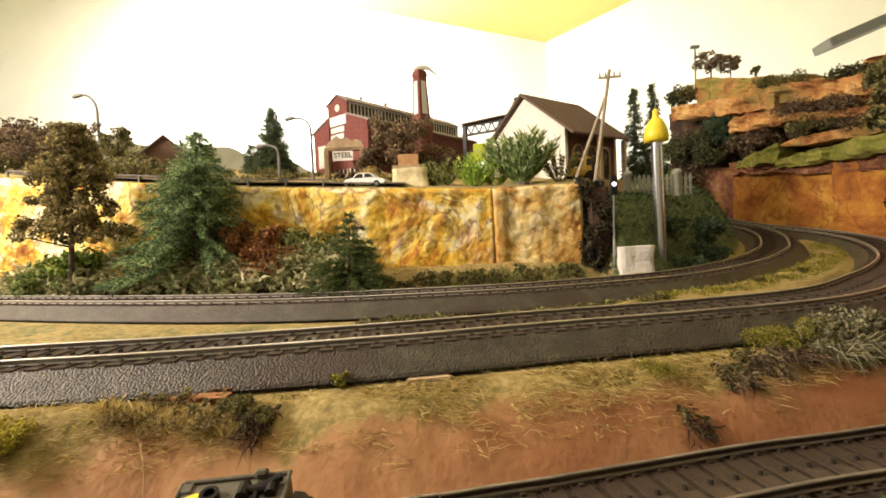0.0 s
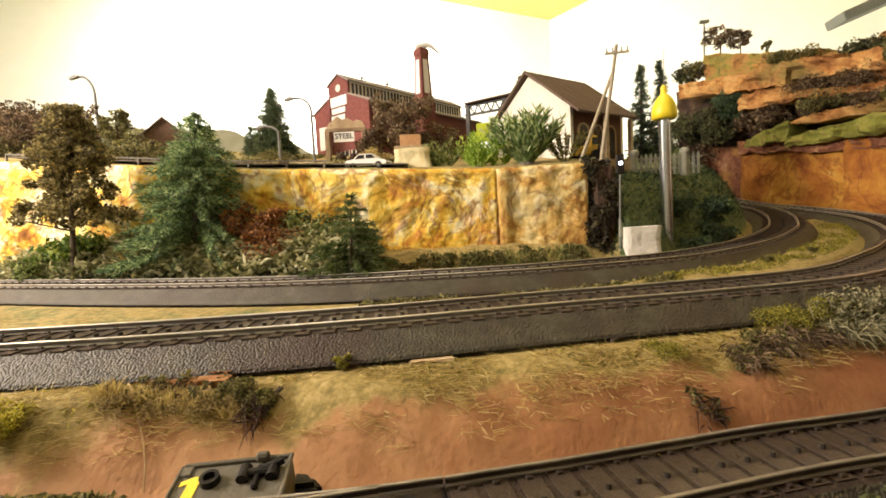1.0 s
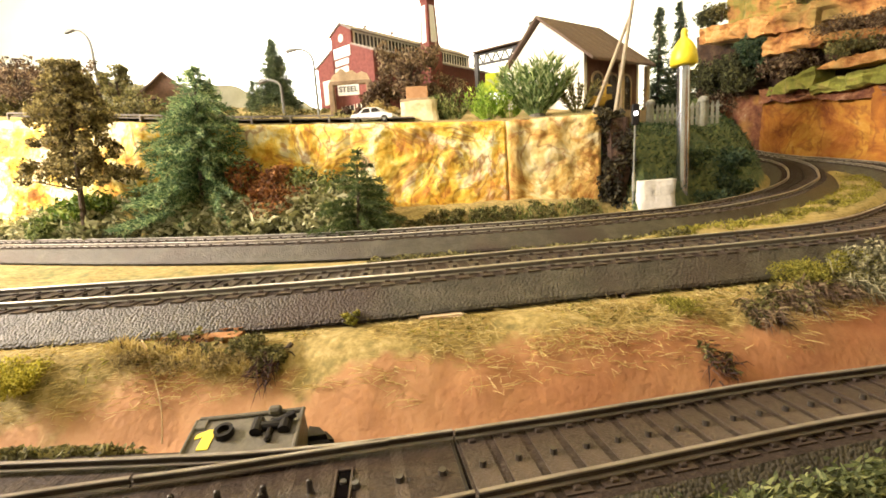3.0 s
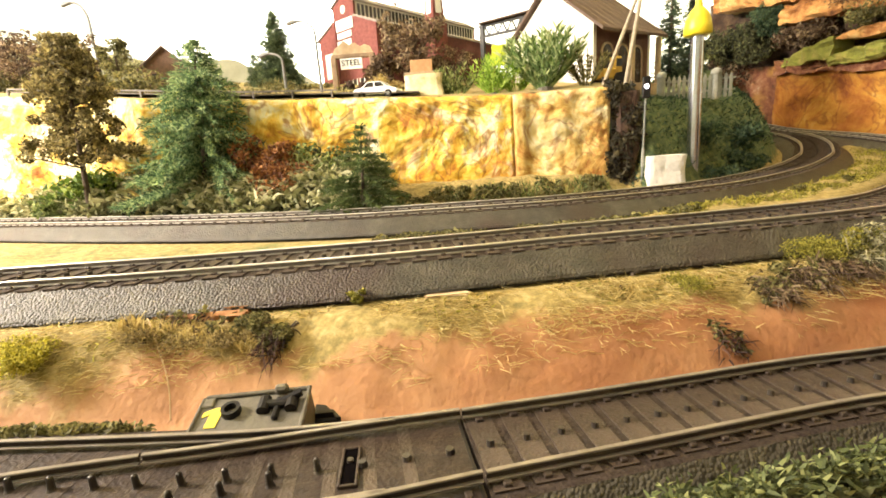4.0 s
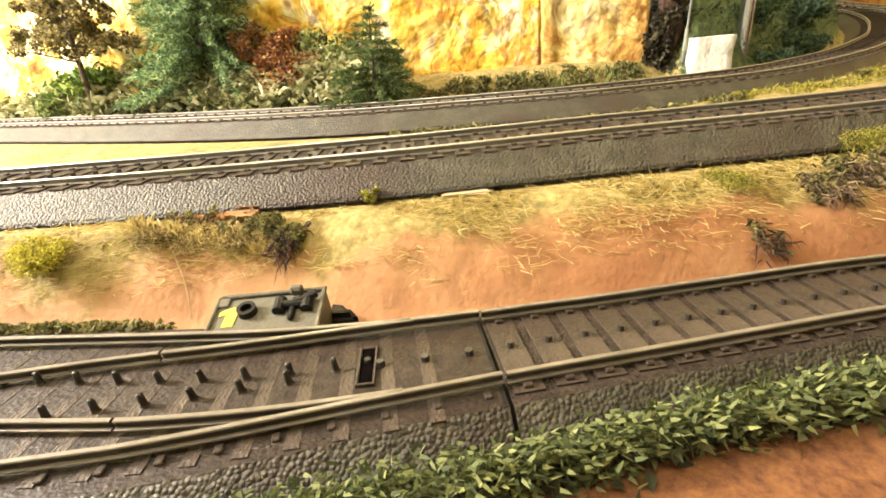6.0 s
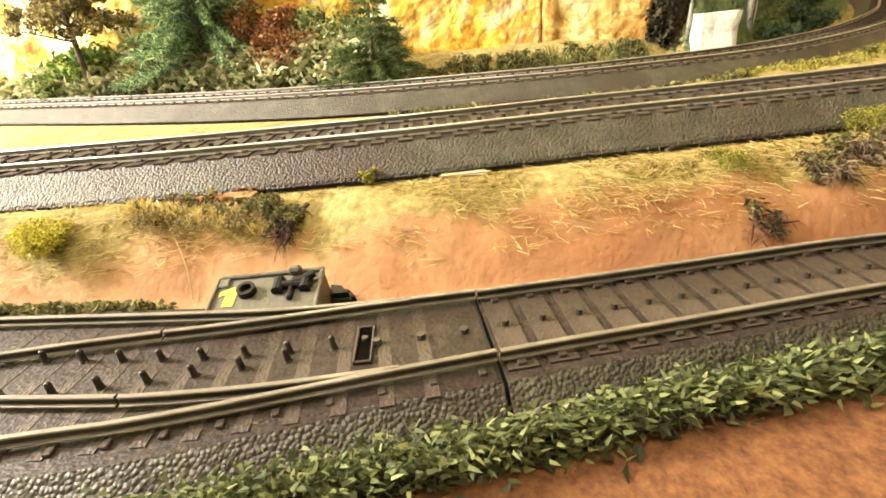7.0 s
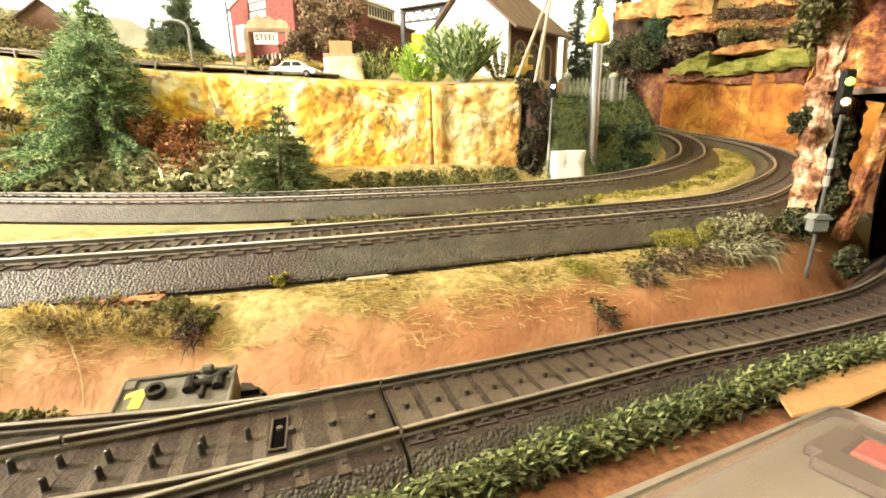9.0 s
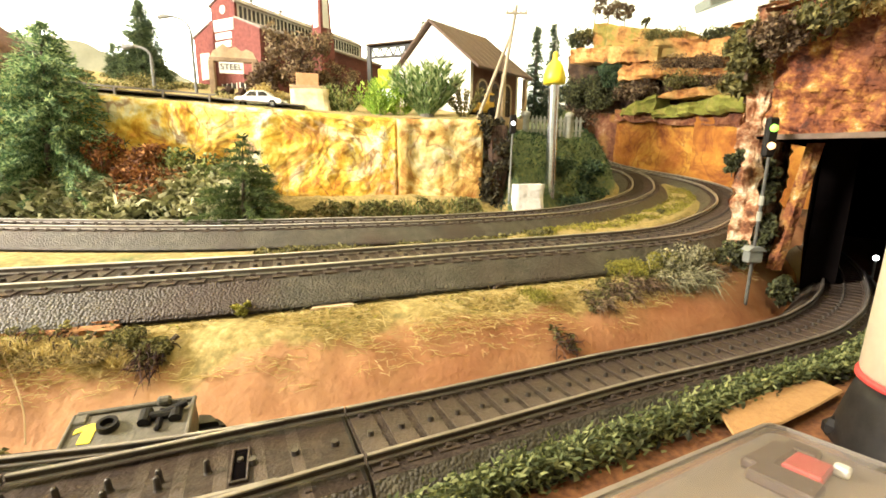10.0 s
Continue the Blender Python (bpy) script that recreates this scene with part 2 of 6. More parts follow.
def sweep(name, line, profile, mat, parent=None, label="", smooth=False, under=None, band=(0.5, 1.7), scale=None):
    """A closed outline (to the left, up) carried along a line."""
    left = sides(line)
    n, k = len(line), len(profile)
    left = left if scale is None else left * scale[:, None]
    verts = [(x + u * lx, y + u * ly, z + v) for (x, y, z), (lx, ly) in zip(line, left) for u, v in profile]
    faces = [(i * k + j, i * k + (j + 1) % k, (i + 1) * k + (j + 1) % k, (i + 1) * k + j) for i in range(n - 1) for j in range(k)]
    faces += [tuple(range(k))[::-1], tuple((n - 1) * k + j for j in range(k))]
    ob = raw(name, verts, faces, mat, parent, label, smooth)
    if under:
        ob.data.materials.append(under)
        low = [1 if band[0] < (profile[j][1] + profile[(j + 1) % k][1]) / 2 < band[1] else 0 for j in range(k)]
        for f in ob.data.polygons:
            f.material_index = low[f.index % k] if f.index < (n - 1) * k else 1
    return ob


def bumpy(x, y, z, size, depth):
    return noise.fractal(Vector((x / size, y / size, z / size)), 1.0, 2.0, 4) * depth


def smooth01(v):
    v = np.clip(v, 0, 1)
    return v * v * (3 - 2 * v)


# ---- the plan: track lines, heights of the land ----


def rise(x, y):
    """The far end of the loop climbs a little."""
    far = np.asarray(y, float)
    return np.clip((np.hypot(far - 335, 26) + far - 335) * 0.0525 + np.clip(far - 490, 0, 80) ** 2 * 0.0028, 0, 42) * smooth01((np.asarray(x, float) - 90) / 60)


GAUGE = 8.7
PITCH = 6.3
SNUG_PITCH = 6.75


def snug(x):
    """How much the front track narrows towards the tunnel."""
    return np.interp(x, [-40, 3, 20, 43, 100], [1.0, 0.816, 0.77, 0.735, 0.7])


NEAR = spline([(2.6, 70.9, 0), (11, 74.4, 0), (20, 78.0, 0), (36.4, 84.9, 0), (56, 93, 0), (76, 100, 0), (99, 108.8, 0), (118, 117.3, 0), (131, 125.5, 0), (145, 136, 0), (165, 155, 0), (195, 190, 0), (225, 235, 0)], 1.5)
ROUTE_A = spline([(-190, 36, 0), (-110, 45.5, 0), (-66, 53, 0), (-33, 59.2, 0), (-12, 65.1, 0), (2.6, 70.4, 0), (17, 76, 0), (32, 82, 0)], 1.5)
ROUTE_A = ROUTE_A[ROUTE_A[:, 0] < 2.6]
ROUTE_B = spline([(-190, -8, 0), (-105, 27, 0), (-57, 47, 0), (-33, 56, 0), (-12, 64.6, 0), (2.6, 70.4, 0), (17, 76, 0), (32, 82, 0)], 1.5)
ROUTE_B = ROUTE_B[ROUTE_B[:, 0] < 2.6]
ROUTE_A, ROUTE_B = (offset(some, np.interp(some[:, 0], [-40, 3], [0, 0.65])) for some in (ROUTE_A, ROUTE_B))
MID_RAIL = spline([(-330, 55, 15), (-200, 78, 15), (-119, 97, 15), (-78, 106.5, 15), (-25, 122, 15), (20, 138.5, 15), (62, 152.5, 15), (106, 170, 15), (135, 189, 15),
                   (165, 220, 15), (191, 249, 15), (225, 293, 15), (252, 334, 15), (269, 372, 15), (277, 410, 15), (273, 452, 15), (256, 502, 15), (222, 550, 15)], 2.0)
MID = offset(MID_RAIL, 8.7)
REAR_RAIL = spline([(-420, 222, 15), (-293, 209, 15), (-199, 198, 15), (-129, 193, 15), (-74, 194.5, 15), (-27, 203, 15), (20, 214.5, 15), (68, 235, 15), (98, 253, 15),
                    (127, 280, 15), (153, 308, 15), (180, 342, 15), (201, 371, 15), (215, 398, 15), (227, 427, 15), (236, 460, 15), (238, 492, 15), (222, 530, 15)], 2.0)
REAR = offset(REAR_RAIL, 8.7)
for some in (MID, REAR):
    some[:, 2] += rise(some[:, 0], some[:, 1])
WALL = spline([(49, 285.5), (-5, 280), (-95, 268), (-160, 262), (-240, 256), (-340, 250), (-460, 246)], 1.6)


def away(line, x, y):
    """Signed distance of many points from a line, to its left."""
    x, y = np.ravel(x), np.ravel(y)
    thin, left = line[::3], sides(line)[::3]
    best, sign = np.full(len(x), 1e9), np.ones(len(x))
    for (px, py, *_), (lx, ly) in zip(thin, left):
        d = np.hypot(x - px, y - py)
        near = d < best
        best[near] = d[near]
        sign[near] = np.where((x - px) * lx + (y - py) * ly > 0, 1, -1)[near]
    return best * sign


def land(x, y):
    """The height of the ground at many points."""
    x, y = np.ravel(np.asarray(x, float)), np.ravel(np.asarray(y, float))
    front = np.concatenate([ROUTE_A, NEAR])
    lower = np.concatenate([ROUTE_B, NEAR])
    dn, db, dm, dr = away(front, x, y) / snug(x), away(lower, x, y) / snug(x), away(MID, x, y), away(REAR, x, y)
    # front edge
    z = 3.5 * smooth01((-db - 20) / 3)
    # bank up to the middle track
    s = (dn - 23) / np.maximum(np.abs(dn - 23) + np.abs(dm + 21), 1)
    s = np.where(dm > -21, 1, np.clip(s, 0, 1))
    z = z + 15 * (1 - (1 - s) ** 1.7)
    # the strip behind the rear track
    hill = smooth01((x - 58) / 14)
    back = smooth01((dr - 21) / 34) * 15 * (1 - hill) + (1 - (1 - np.clip((dr - 22) / 40, 0, 1)) ** 2) * 55 * hill
    z = z + 2.4 * np.exp(-(((dm + 26) / 5) ** 2)) * smooth01((-x - 60) / 20)
    z = z + 4.2 * smooth01((x - 30) / 60) * smooth01((dm - 18.5) / 4) * smooth01((-dr - 18.5) / 4)
    z = z + np.where(dr > 21, back, 0) + np.where(dm > -21, rise(x, y), 0)
    return z


def ground_mesh():
    xs = np.concatenate([np.arange(-520, -160, 5.0), np.arange(-160, 180, 2.0), np.arange(180, 460, 5.0)])
    ys = np.concatenate([np.arange(-60, 30, 6.0), np.arange(30, 170, 2.0), np.arange(170, 300, 3.0), np.arange(300, 640, 7.0)])
    gx, gy = np.meshgrid(xs, ys)
    gz = land(gx, gy)
    flat = gx.ravel(), gy.ravel()
    clear = np.minimum.reduce([np.abs(away(some, *flat)) for some in (NEAR, ROUTE_A, ROUTE_B, MID, REAR)])
    lumps = np.array([noise.fractal(Vector((a / 16, b / 16, 0)), 1.0, 2.0, 4) for a, b in zip(*flat)])
    fine = np.array([noise.fractal(Vector((a / 4, b / 4, 9)), 1.0, 2.0, 3) for a, b in zip(*flat)])
    free = smooth01((clear - 20) / 8)
    lower = away(np.concatenate([ROUTE_B, NEAR]), *flat)
    free = free * (1 - 0.9 * smooth01((-lower - 13) / 3))
    gz = gz + free * (1.5 * lumps + 0.35 * fine) - 0.15
    n, m = len(ys), len(xs)
    faces = [(i * m + j, i * m + j + 1, (i + 1) * m + j + 1, (i + 1) * m + j) for i in range(n - 1) for j in range(m - 1)]
    return np.stack([*flat, gz], 1), faces


verts, faces = ground_mesh()
ground = tagged(raw("ground", verts, faces, M_SOIL, smooth=True), "red-brown soil bank with straw-coloured verges", "ground", kind="structure")


def paint_cover(ob, verts):
    """Where straw flock, green flock and cork cover the soil."""
    x, y = verts[:, 0], verts[:, 1]
    dm, dr, db = away(MID, x, y), away(REAR, x, y), away(np.concatenate([ROUTE_B, NEAR]), x, y) / snug(x)
    patch = np.array([noise.fractal(Vector((a / 20, b / 20, 3)), 1.0, 2.0, 4) for a, b in zip(x, y)])
    straw = smooth01((dm + 40 + 9 * patch) / 12)
    straw = np.where((x > 92) & (dm < -22), straw * 0.3, straw)
    hill = smooth01((dr - 22) / 4) * smooth01((x - 60) / 8)
    between = smooth01((dm - 21) / 3) * smooth01((-dr - 20) / 3)
    hill = np.maximum(hill, between * (0.34 + 0.4 * patch) * smooth01((60 - x) / 40))
    cork = smooth01((-db - 21) / 2)
    tan = smooth01((85 - x) / 130)
    for name, values in (("tan", tan), ("straw", straw), ("flock", hill), ("cork", cork)):
        layer = ob.data.attributes.new(name, "FLOAT", "POINT")
        layer.data.foreach_set("value", np.clip(values, 0, 1).astype(np.float32))


paint_cover(ground, verts)

# ---- tracks ----
BED = [(-18.4, -1.2), (-18.4, 0.9), (-19.8, 1.1), (-19.4, 1.9), (-12.8, 7.2), (12.8, 7.2), (19.4, 1.9), (19.8, 1.1), (18.4, 0.9), (18.4, -1.2)]
RAIL = [(-0.75, 0), (-0.75, 0.24), (-0.16, 0.34), (-0.16, 1.2), (-0.42, 1.27), (-0.42, 1.5), (-0.3, 1.62), (0.3, 1.62), (0.42, 1.5), (0.42, 1.27), (0.16, 1.2), (0.16, 0.34), (0.75, 0.24), (0.75, 0)]
BAND = (0.3, 1.26)
SLIM = [(u * 0.86, v * 0.86) for u, v in RAIL]
SLIMBAND = (0.26, 1.08)

def place_along(line, at):
    gone = np.r_[0, np.cumsum(np.linalg.norm(np.diff(line[:, :2], axis=0), axis=1))]
    p = [np.interp(at, gone, c) for c in line.T]
    q = [np.interp(at + 0.5, gone, c) for c in line.T]
    o = [np.interp(at - 0.5, gone, c) for c in line.T]
    return p, math.degrees(math.atan2(q[1] - o[1], q[0] - o[0]))


def length(line):
    return float(np.linalg.norm(np.diff(line[:, :2], axis=0), axis=1).sum())


def sleeper_mesh(half=13.0, wide=1.7, proud=0.34, chairs=True):
    bm = bmesh.new()
    box(bm, -wide, -half, -0.6, wide, half, proud, 0.0)
    for s in (-1, 1) if chairs else ():
        for k in (-1, 1):
            box(bm, -0.7, s * GAUGE + k * 1.25 - 0.5, 0.1, 0.7, s * GAUGE + k * 1.25 + 0.5, 0.82, 0.15)
    ob = part("sleeper", bm, M_SLEEPER)
    me = ob.data
    bpy.data.objects.remove(ob)
    return me


def stud_mesh():
    bm = bmesh.new()
    tube(bm, (0, 0, 0), (0, 0, 0.95), 0.72, 0.6, 8)
    ob = part("stud", bm, M_STUD)
    me = ob.data
    bpy.data.objects.remove(ob)
    return me


SLEEPER, STUD, FLATSLEEPER, WIDESLEEPER = sleeper_mesh(), stud_mesh(), sleeper_mesh(10.4, 1.2, 0.1, False), sleeper_mesh(11.0, 2.45, 0.3)


def lay_pieces(line, parent, start=2.5, studs=True, until=None, narrow=False):
    at, end = start, until or length(line)
    while at < end:
        (x, y, z), turn = place_along(line, at)
        ob = new("sleeper", WIDESLEEPER if narrow else SLEEPER)
        k = float(snug(x)) if narrow else 1.0
        ob.parent, ob.matrix_basis = parent, pose(x * MM, y * MM, (z + 7.2) * MM, 0, 0, turn) @ Matrix.Diagonal((k, k, 1, 1))
        if studs:
            ob = new("stud", STUD)
            ob.parent, ob.matrix_basis = parent, pose(x * MM, y * MM, (z + 7.45) * MM) @ Matrix.Diagonal((k, k, 1, 1))
        at += SNUG_PITCH * k if narrow else PITCH


def track(line, label, narrow=False):
    t = thing("model_track", 0, 0, 0, label, "model track", "tracks of the model railway")
    k = snug(line[:, 0]) if narrow else np.ones(len(line))
    sweep("roadbed", line, BED, M_BALLAST, t, "moulded grey ballast bed", under=M_BEDTOP, band=(7, 8), scale=k)
    for s in (-1, 1):
        up = offset(line, s * GAUGE * k)
        up[:, 2] += 8.0 if narrow else 7.6
        sweep("rail", up, SLIM if narrow else RAIL, M_RAIL if narrow else M_GLARERAIL, t, "worn steel rail", under=M_RAILSIDE if narrow else M_RAILWEB, band=SLIMBAND if narrow else BAND)
    lay_pieces(line, t, narrow=narrow)
    return t


track(NEAR, "model track with brown sleepers, centre studs, grey bed", True)
track(MID, "model track with shiny worn rails on grey bed")
track(REAR, "model track curving in front of a rock wall")

# ---- the turnout ----
M_PLATE = material("grey_plastic", [(0.09, 0.082, 0.062), (0.14, 0.127, 0.098)], 500, 0.55, 0.3, 1500, spec=0.25)
M_YELLOW = material("yellow_print", [(0.75, 0.6, 0.03), (0.82, 0.68, 0.06)], 300, 0.5, 0.05)
# lightless black that stands for the shade inside an open slot
M_HOLE = material("shaded_hole_black", [(0.002, 0.0015, 0.0015), (0.005, 0.004, 0.004)], 300, 1.0, 0.1, spec=0.0)
M_BLACK = material("black_plastic", [(0.006, 0.005, 0.005), (0.016, 0.014, 0.012)], 500, 0.5, 0.1, spec=0.2)


def letters(name, text, size, mat, parent, m, thick=0.2):
    """Raised writing in the built-in font, as a mesh."""
    curve = bpy.data.curves.new(name, "FONT")
    curve.body, curve.size, curve.extrude, curve.align_x, curve.align_y = text, size * MM, thick * MM, "CENTER", "CENTER"
    ob = bpy.data.objects.new(name, curve)
    scene.collection.objects.link(ob)
    me = bpy.data.meshes.new_from_object(ob.evaluated_get(bpy.context.evaluated_depsgraph_get()))
    bpy.data.objects.remove(ob)
    me.materials.clear()
    me.materials.append(mat)
    out = new(name, me)
    out.parent, out.matrix_basis = parent, m
    return out


def lathe(bm, rings, n=20, x=0, y=0):
    """A turned form from (radius, height) rings."""
    made = [[bm.verts.new((x + r * math.cos(a), y + r * math.sin(a), h)) for a in np.linspace(0, math.tau, n, endpoint=False)] for r, h in rings]
    for a, b in zip(made, made[1:]):
        for k in range(n):
            bm.faces.new((a[k], a[(k + 1) % n], b[(k + 1) % n], b[k]))
    bm.faces.new(made[0][::-1])
    bm.faces.new(made[-1])


def clip_line(line, x0, x1):
    """The part of a line between two x, cut exactly."""
    mid = line[(line[:, 0] > x0) & (line[:, 0] < x1)]
    ends = [[x, np.interp(x, line[:, 0], line[:, 1]), np.interp(x, line[:, 0], line[:, 2])] for x in (x0, x1) if line[0, 0] < x < line[-1, 0]]
    out = np.concatenate([mid, np.array(ends).reshape(-1, 3)])
    return out[np.argsort(out[:, 0])]


def turnout():
    t = thing("turnout", 0, 0, 0, "model railway turnout with a numbered drive plate", "turnout", "tracks of the model railway")
    sweep("roadbed", ROUTE_A, BED, M_BALLAST, t, "moulded grey ballast bed", under=M_TURNTOP, band=(7, 8), scale=snug(ROUTE_A[:, 0]))
    lower = ROUTE_B.copy()
    lower[:, 2] -= 0.12
    sweep("roadbed", lower, BED, M_BALLAST, t, "moulded grey ballast bed", under=M_TURNTOP, band=(7, 8), scale=snug(lower[:, 0]))

    def lay(line, name="rail", label="worn steel rail"):
        up = line.copy()
        up[:, 2] += 8.0
        return sweep(name, up, SLIM, M_RAIL, t, label, under=M_RAILSIDE, band=SLIMBAND)

    ga, gb = GAUGE * snug(ROUTE_A[:, 0]), GAUGE * snug(ROUTE_B[:, 0])
    lay(offset(ROUTE_A, ga))
    lay(offset(ROUTE_B, -gb))
    a_in, b_in = offset(ROUTE_A, -ga), offset(ROUTE_B, gb)
    lay(clip_line(a_in, -39.5, -6.5), "point_blade", "pivoting point rail, bright on top")
    lay(clip_line(a_in, -190, -39.9))
    lay(clip_line(b_in, -44.3, -10), "point_blade", "pivoting point rail, bright on top")
    lay(clip_line(b_in, -190, -44.7))
    # sleepers between the two routes and tall centre studs
    for k, at in enumerate(np.arange(3.0, length(ROUTE_A), PITCH * 0.85)):
        back = length(ROUTE_A) - at
        (x, y, z), turn = place_along(ROUTE_A, back)
        (x2, y2, _), _ = place_along(ROUTE_B, min(back, length(ROUTE_B)))
        wide = math.hypot(x - x2, y - y2)
        if wide > 30:
            break
        ob = new("sleeper", FLATSLEEPER)
        ob.parent = t
        ob.matrix_basis = pose((x + x2) / 2 * MM, (y + y2) / 2 * MM, (z + 7.15) * MM, 0, 0, turn + 2) @ Matrix.Diagonal((0.75, (8.7 * float(snug(x)) + wide / 2 - 2.0) / 10.4, 1, 1))
    for line, other in ((ROUTE_A, ROUTE_B), (ROUTE_B, ROUTE_A)):
        for at in np.arange(2.9, length(line) - 4, 6.15):
            back = length(line) - at
            (x, y, z), turn = place_along(line, back)
            apart = abs(y - float(np.interp(x, other[:, 0], other[:, 1])))
            if line is ROUTE_B and apart < 1.2:
                continue
            ob = new("stud", TALLSTUD if at > 18 else STUD)
            ob.parent, ob.matrix_basis = t, pose(x * MM, y * MM, (z + 7.1) * MM, 5 * math.sin(at * 7.3), 5 * math.sin(at * 4.1), turn)
    bm = bmesh.new()
    box(bm, -10.2, -0.2, 6.6, 10.2, 0.2, 7.28)
    seam = part("seam", bm, M_BLACK, t, "dark joint to the next track piece")
    (x, y, z), turn = place_along(ROUTE_A, length(ROUTE_A) - 0.3)
    seam.matrix_basis = pose(x * MM, y * MM, 0, 0, 0, turn + 90)
    bm = bmesh.new()
    box(bm, -0.5, -0.6, -0.3, 0.5, 0.6, 0.2, 0.12)
    first = part("rail_chair", bm, M_SLEEPER, t, "small dark rail chair")
    spots = [(ROUTE_B, -gb - 1.3)]
    for line, d in spots:
        outer = offset(line, d)
        for at in np.arange(4.0, length(outer), PITCH):
            (x, y, z), turn = place_along(outer, at)
            ob = new("rail_chair", first.data)
            ob.parent, ob.matrix_basis = t, pose(x * MM, y * MM, (z + 7.4) * MM, 0, 0, turn)
    (x, y, z), turn = place_along(offset(ROUTE_B, -gb - 1.3), 1.0)
    first.matrix_basis = pose(x * MM, y * MM, (z + 7.4) * MM, 0, 0, turn)
    # tie bar's slot: a frame, and a near-black block for its shaded hole
    (x, y, z), turn = place_along(ROUTE_A, length(ROUTE_A) - 17.0)
    bm = bmesh.new()
    for x0, y0, x1, y1 in ((-1.3, -4.0, -0.95, 4.0), (0.95, -4.0, 1.3, 4.0), (-0.95, -4.0, 0.95, -3.6), (-0.95, 3.6, 0.95, 4.0)):
        box(bm, x0, y0, 7.0, x1, y1, 7.75, 0.08)
    bar = part("tie_bar_frame", bm, M_SLEEPER, t, "brown slotted frame of the tie bar")
    bar.matrix_basis = pose(x * MM, y * MM, 0, 0, 0, turn)
    bm = bmesh.new()
    box(bm, -0.93, -3.58, 7.0, 0.93, 3.58, 7.5)
    bar = part("slot_shade", bm, M_HOLE, t, "near-black block standing for the shaded hole of the slot")
    bar.matrix_basis = pose(x * MM, y * MM, 0, 0, 0, turn)
    bm = bmesh.new()
    tube(bm, (0, 1.0, 7.4), (0, 1.0, 7.9), 0.5, 0.45, 10)
    bar = part("pivot", bm, M_STUD, t)
    bar.matrix_basis = pose(x * MM, y * MM, 0, 0, 0, turn)
    return t


def tall_stud():
    bm = bmesh.new()
    lathe(bm, [(0.72, 0), (0.5, 0.35), (0.44, 1.3), (0.46, 1.7), (0.34, 2.15), (0.12, 2.3)], 10)
    ob = part("stud", bm, M_STUD)
    me = ob.data
    bpy.data.objects.remove(ob)
    return me


TALLSTUD = tall_stud()
turnout()


def drive_plate():
    """The hand lever's housing beside the turnout."""
    p = thing("turnout_drive", -35.7, 73.6, 6.6, "grey turnout drive plate with yellow number one", "turnout drive", rz=17, rx=14)
    bm = bmesh.new()
    outline = [(-8.6, -4.3), (10, -4.7), (9.5, 4.9), (-8.2, 4.3)]
    prism(bm, outline, -7.2, 2.4)
    bmesh.ops.bevel(bm, geom=bm.edges[:], offset=0.3, segments=1, affect="EDGES")
    part("plate", bm, M_PLATE, p)
    bm = bmesh.new()
    box(bm, -8.0, 3.8, 2.3, 9.4, 4.6, 3.0, 0.2)
    box(bm, -8.2, 1.9, 2.3, -6.2, 4.4, 2.8, 0.2)
    box(bm, 3.8, 3.4, 2.3, 6.0, 4.9, 3.9, 0.4)
    box(bm, 9.2, -4.6, 2.3, 9.9, 4.7, 3.0, 0.2)
    box(bm, -8.5, -4.2, 2.3, -7.9, 4.2, 2.9, 0.2)
    part("rim", bm, M_PLATE, p, "raised grey rim")
    bm = bmesh.new()
    prism(bm, [(-0.7, -2.1), (1.1, -2.1), (1.1, 2.1), (-0.1, 2.1), (-1.9, 1.2), (-1.9, 0.2), (-0.7, 0.7)], 2.3, 2.55)
    digit = part("number", bm, M_YELLOW, p, "yellow printed number one")
    digit.matrix_basis = pose(-5.4 * MM, -0.4 * MM, 0, 0, 0, -2)
    bm = bmesh.new()
    outer = [(1.55 * math.cos(a), 1.55 * math.sin(a)) for a in np.linspace(0, math.tau, 18, endpoint=False)]
    n = len(outer)
    ring = [[bm.verts.new((x * s - 2.6, y * s + 0.4, h)) for x, y in outer] for s, h in ((1, 2.3), (1, 3.6), (0.62, 3.6), (0.62, 2.42))]
    for a, b in zip(ring, ring[1:]):
        for k in range(n):
            bm.faces.new((a[k], a[(k + 1) % n], b[(k + 1) % n], b[k]))
    part("socket", bm, M_BLACK, p, "round black socket")
    lever = part("lever", lever_mesh(), M_BLACK, p, "black switching lever")
    bm = bmesh.new()
    tube(bm, (5.0, 0.9, 3.3), (8.3, 2.0, 3.7), 0.5, 0.5, 8)
    tube(bm, (7.6, 1.8, 3.6), (8.8, 2.2, 3.8), 0.8, 0.7, 8)
    part("lever_knob", bm, M_BLACK, lever)
    return p


def lever_mesh():
    bm = bmesh.new()
    box(bm, 2.2, 0.1, 2.3, 7.8, 1.5, 3.7, 0.35)
    box(bm, 4.4, -2.4, 2.3, 5.4, 2.4, 3.3, 0.3)
    for x in (2.7, 7.3):
        tube(bm, (x, -0.6, 3.0), (x, 2.2, 3.0), 1.0, 1.0, 10)
    return bm


drive_plate()
# the drive plate's shadow, shaped as a low black wedge
shade = bmesh.new()
prism(shade, [(-28.6, 79.0), (-22.6, 80.8), (-26.5, 84.2), (-30.5, 84.4)], -1.5, 4.6)
bmesh.ops.bevel(shade, geom=shade.edges[:], offset=1.0, segments=2, affect="EDGES")
tagged(part("plate_shadow", shade, M_BLACK), "black wedge standing for the shadow beside the drive plate", "cover")

# ---- retaining wall and plateau ----
def wall_top(x):
    return np.interp(x, [-460, -340, -258, -165, -96, -5, 54], [112, 101, 93.5, 84.5, 80, 75.3, 75.5])


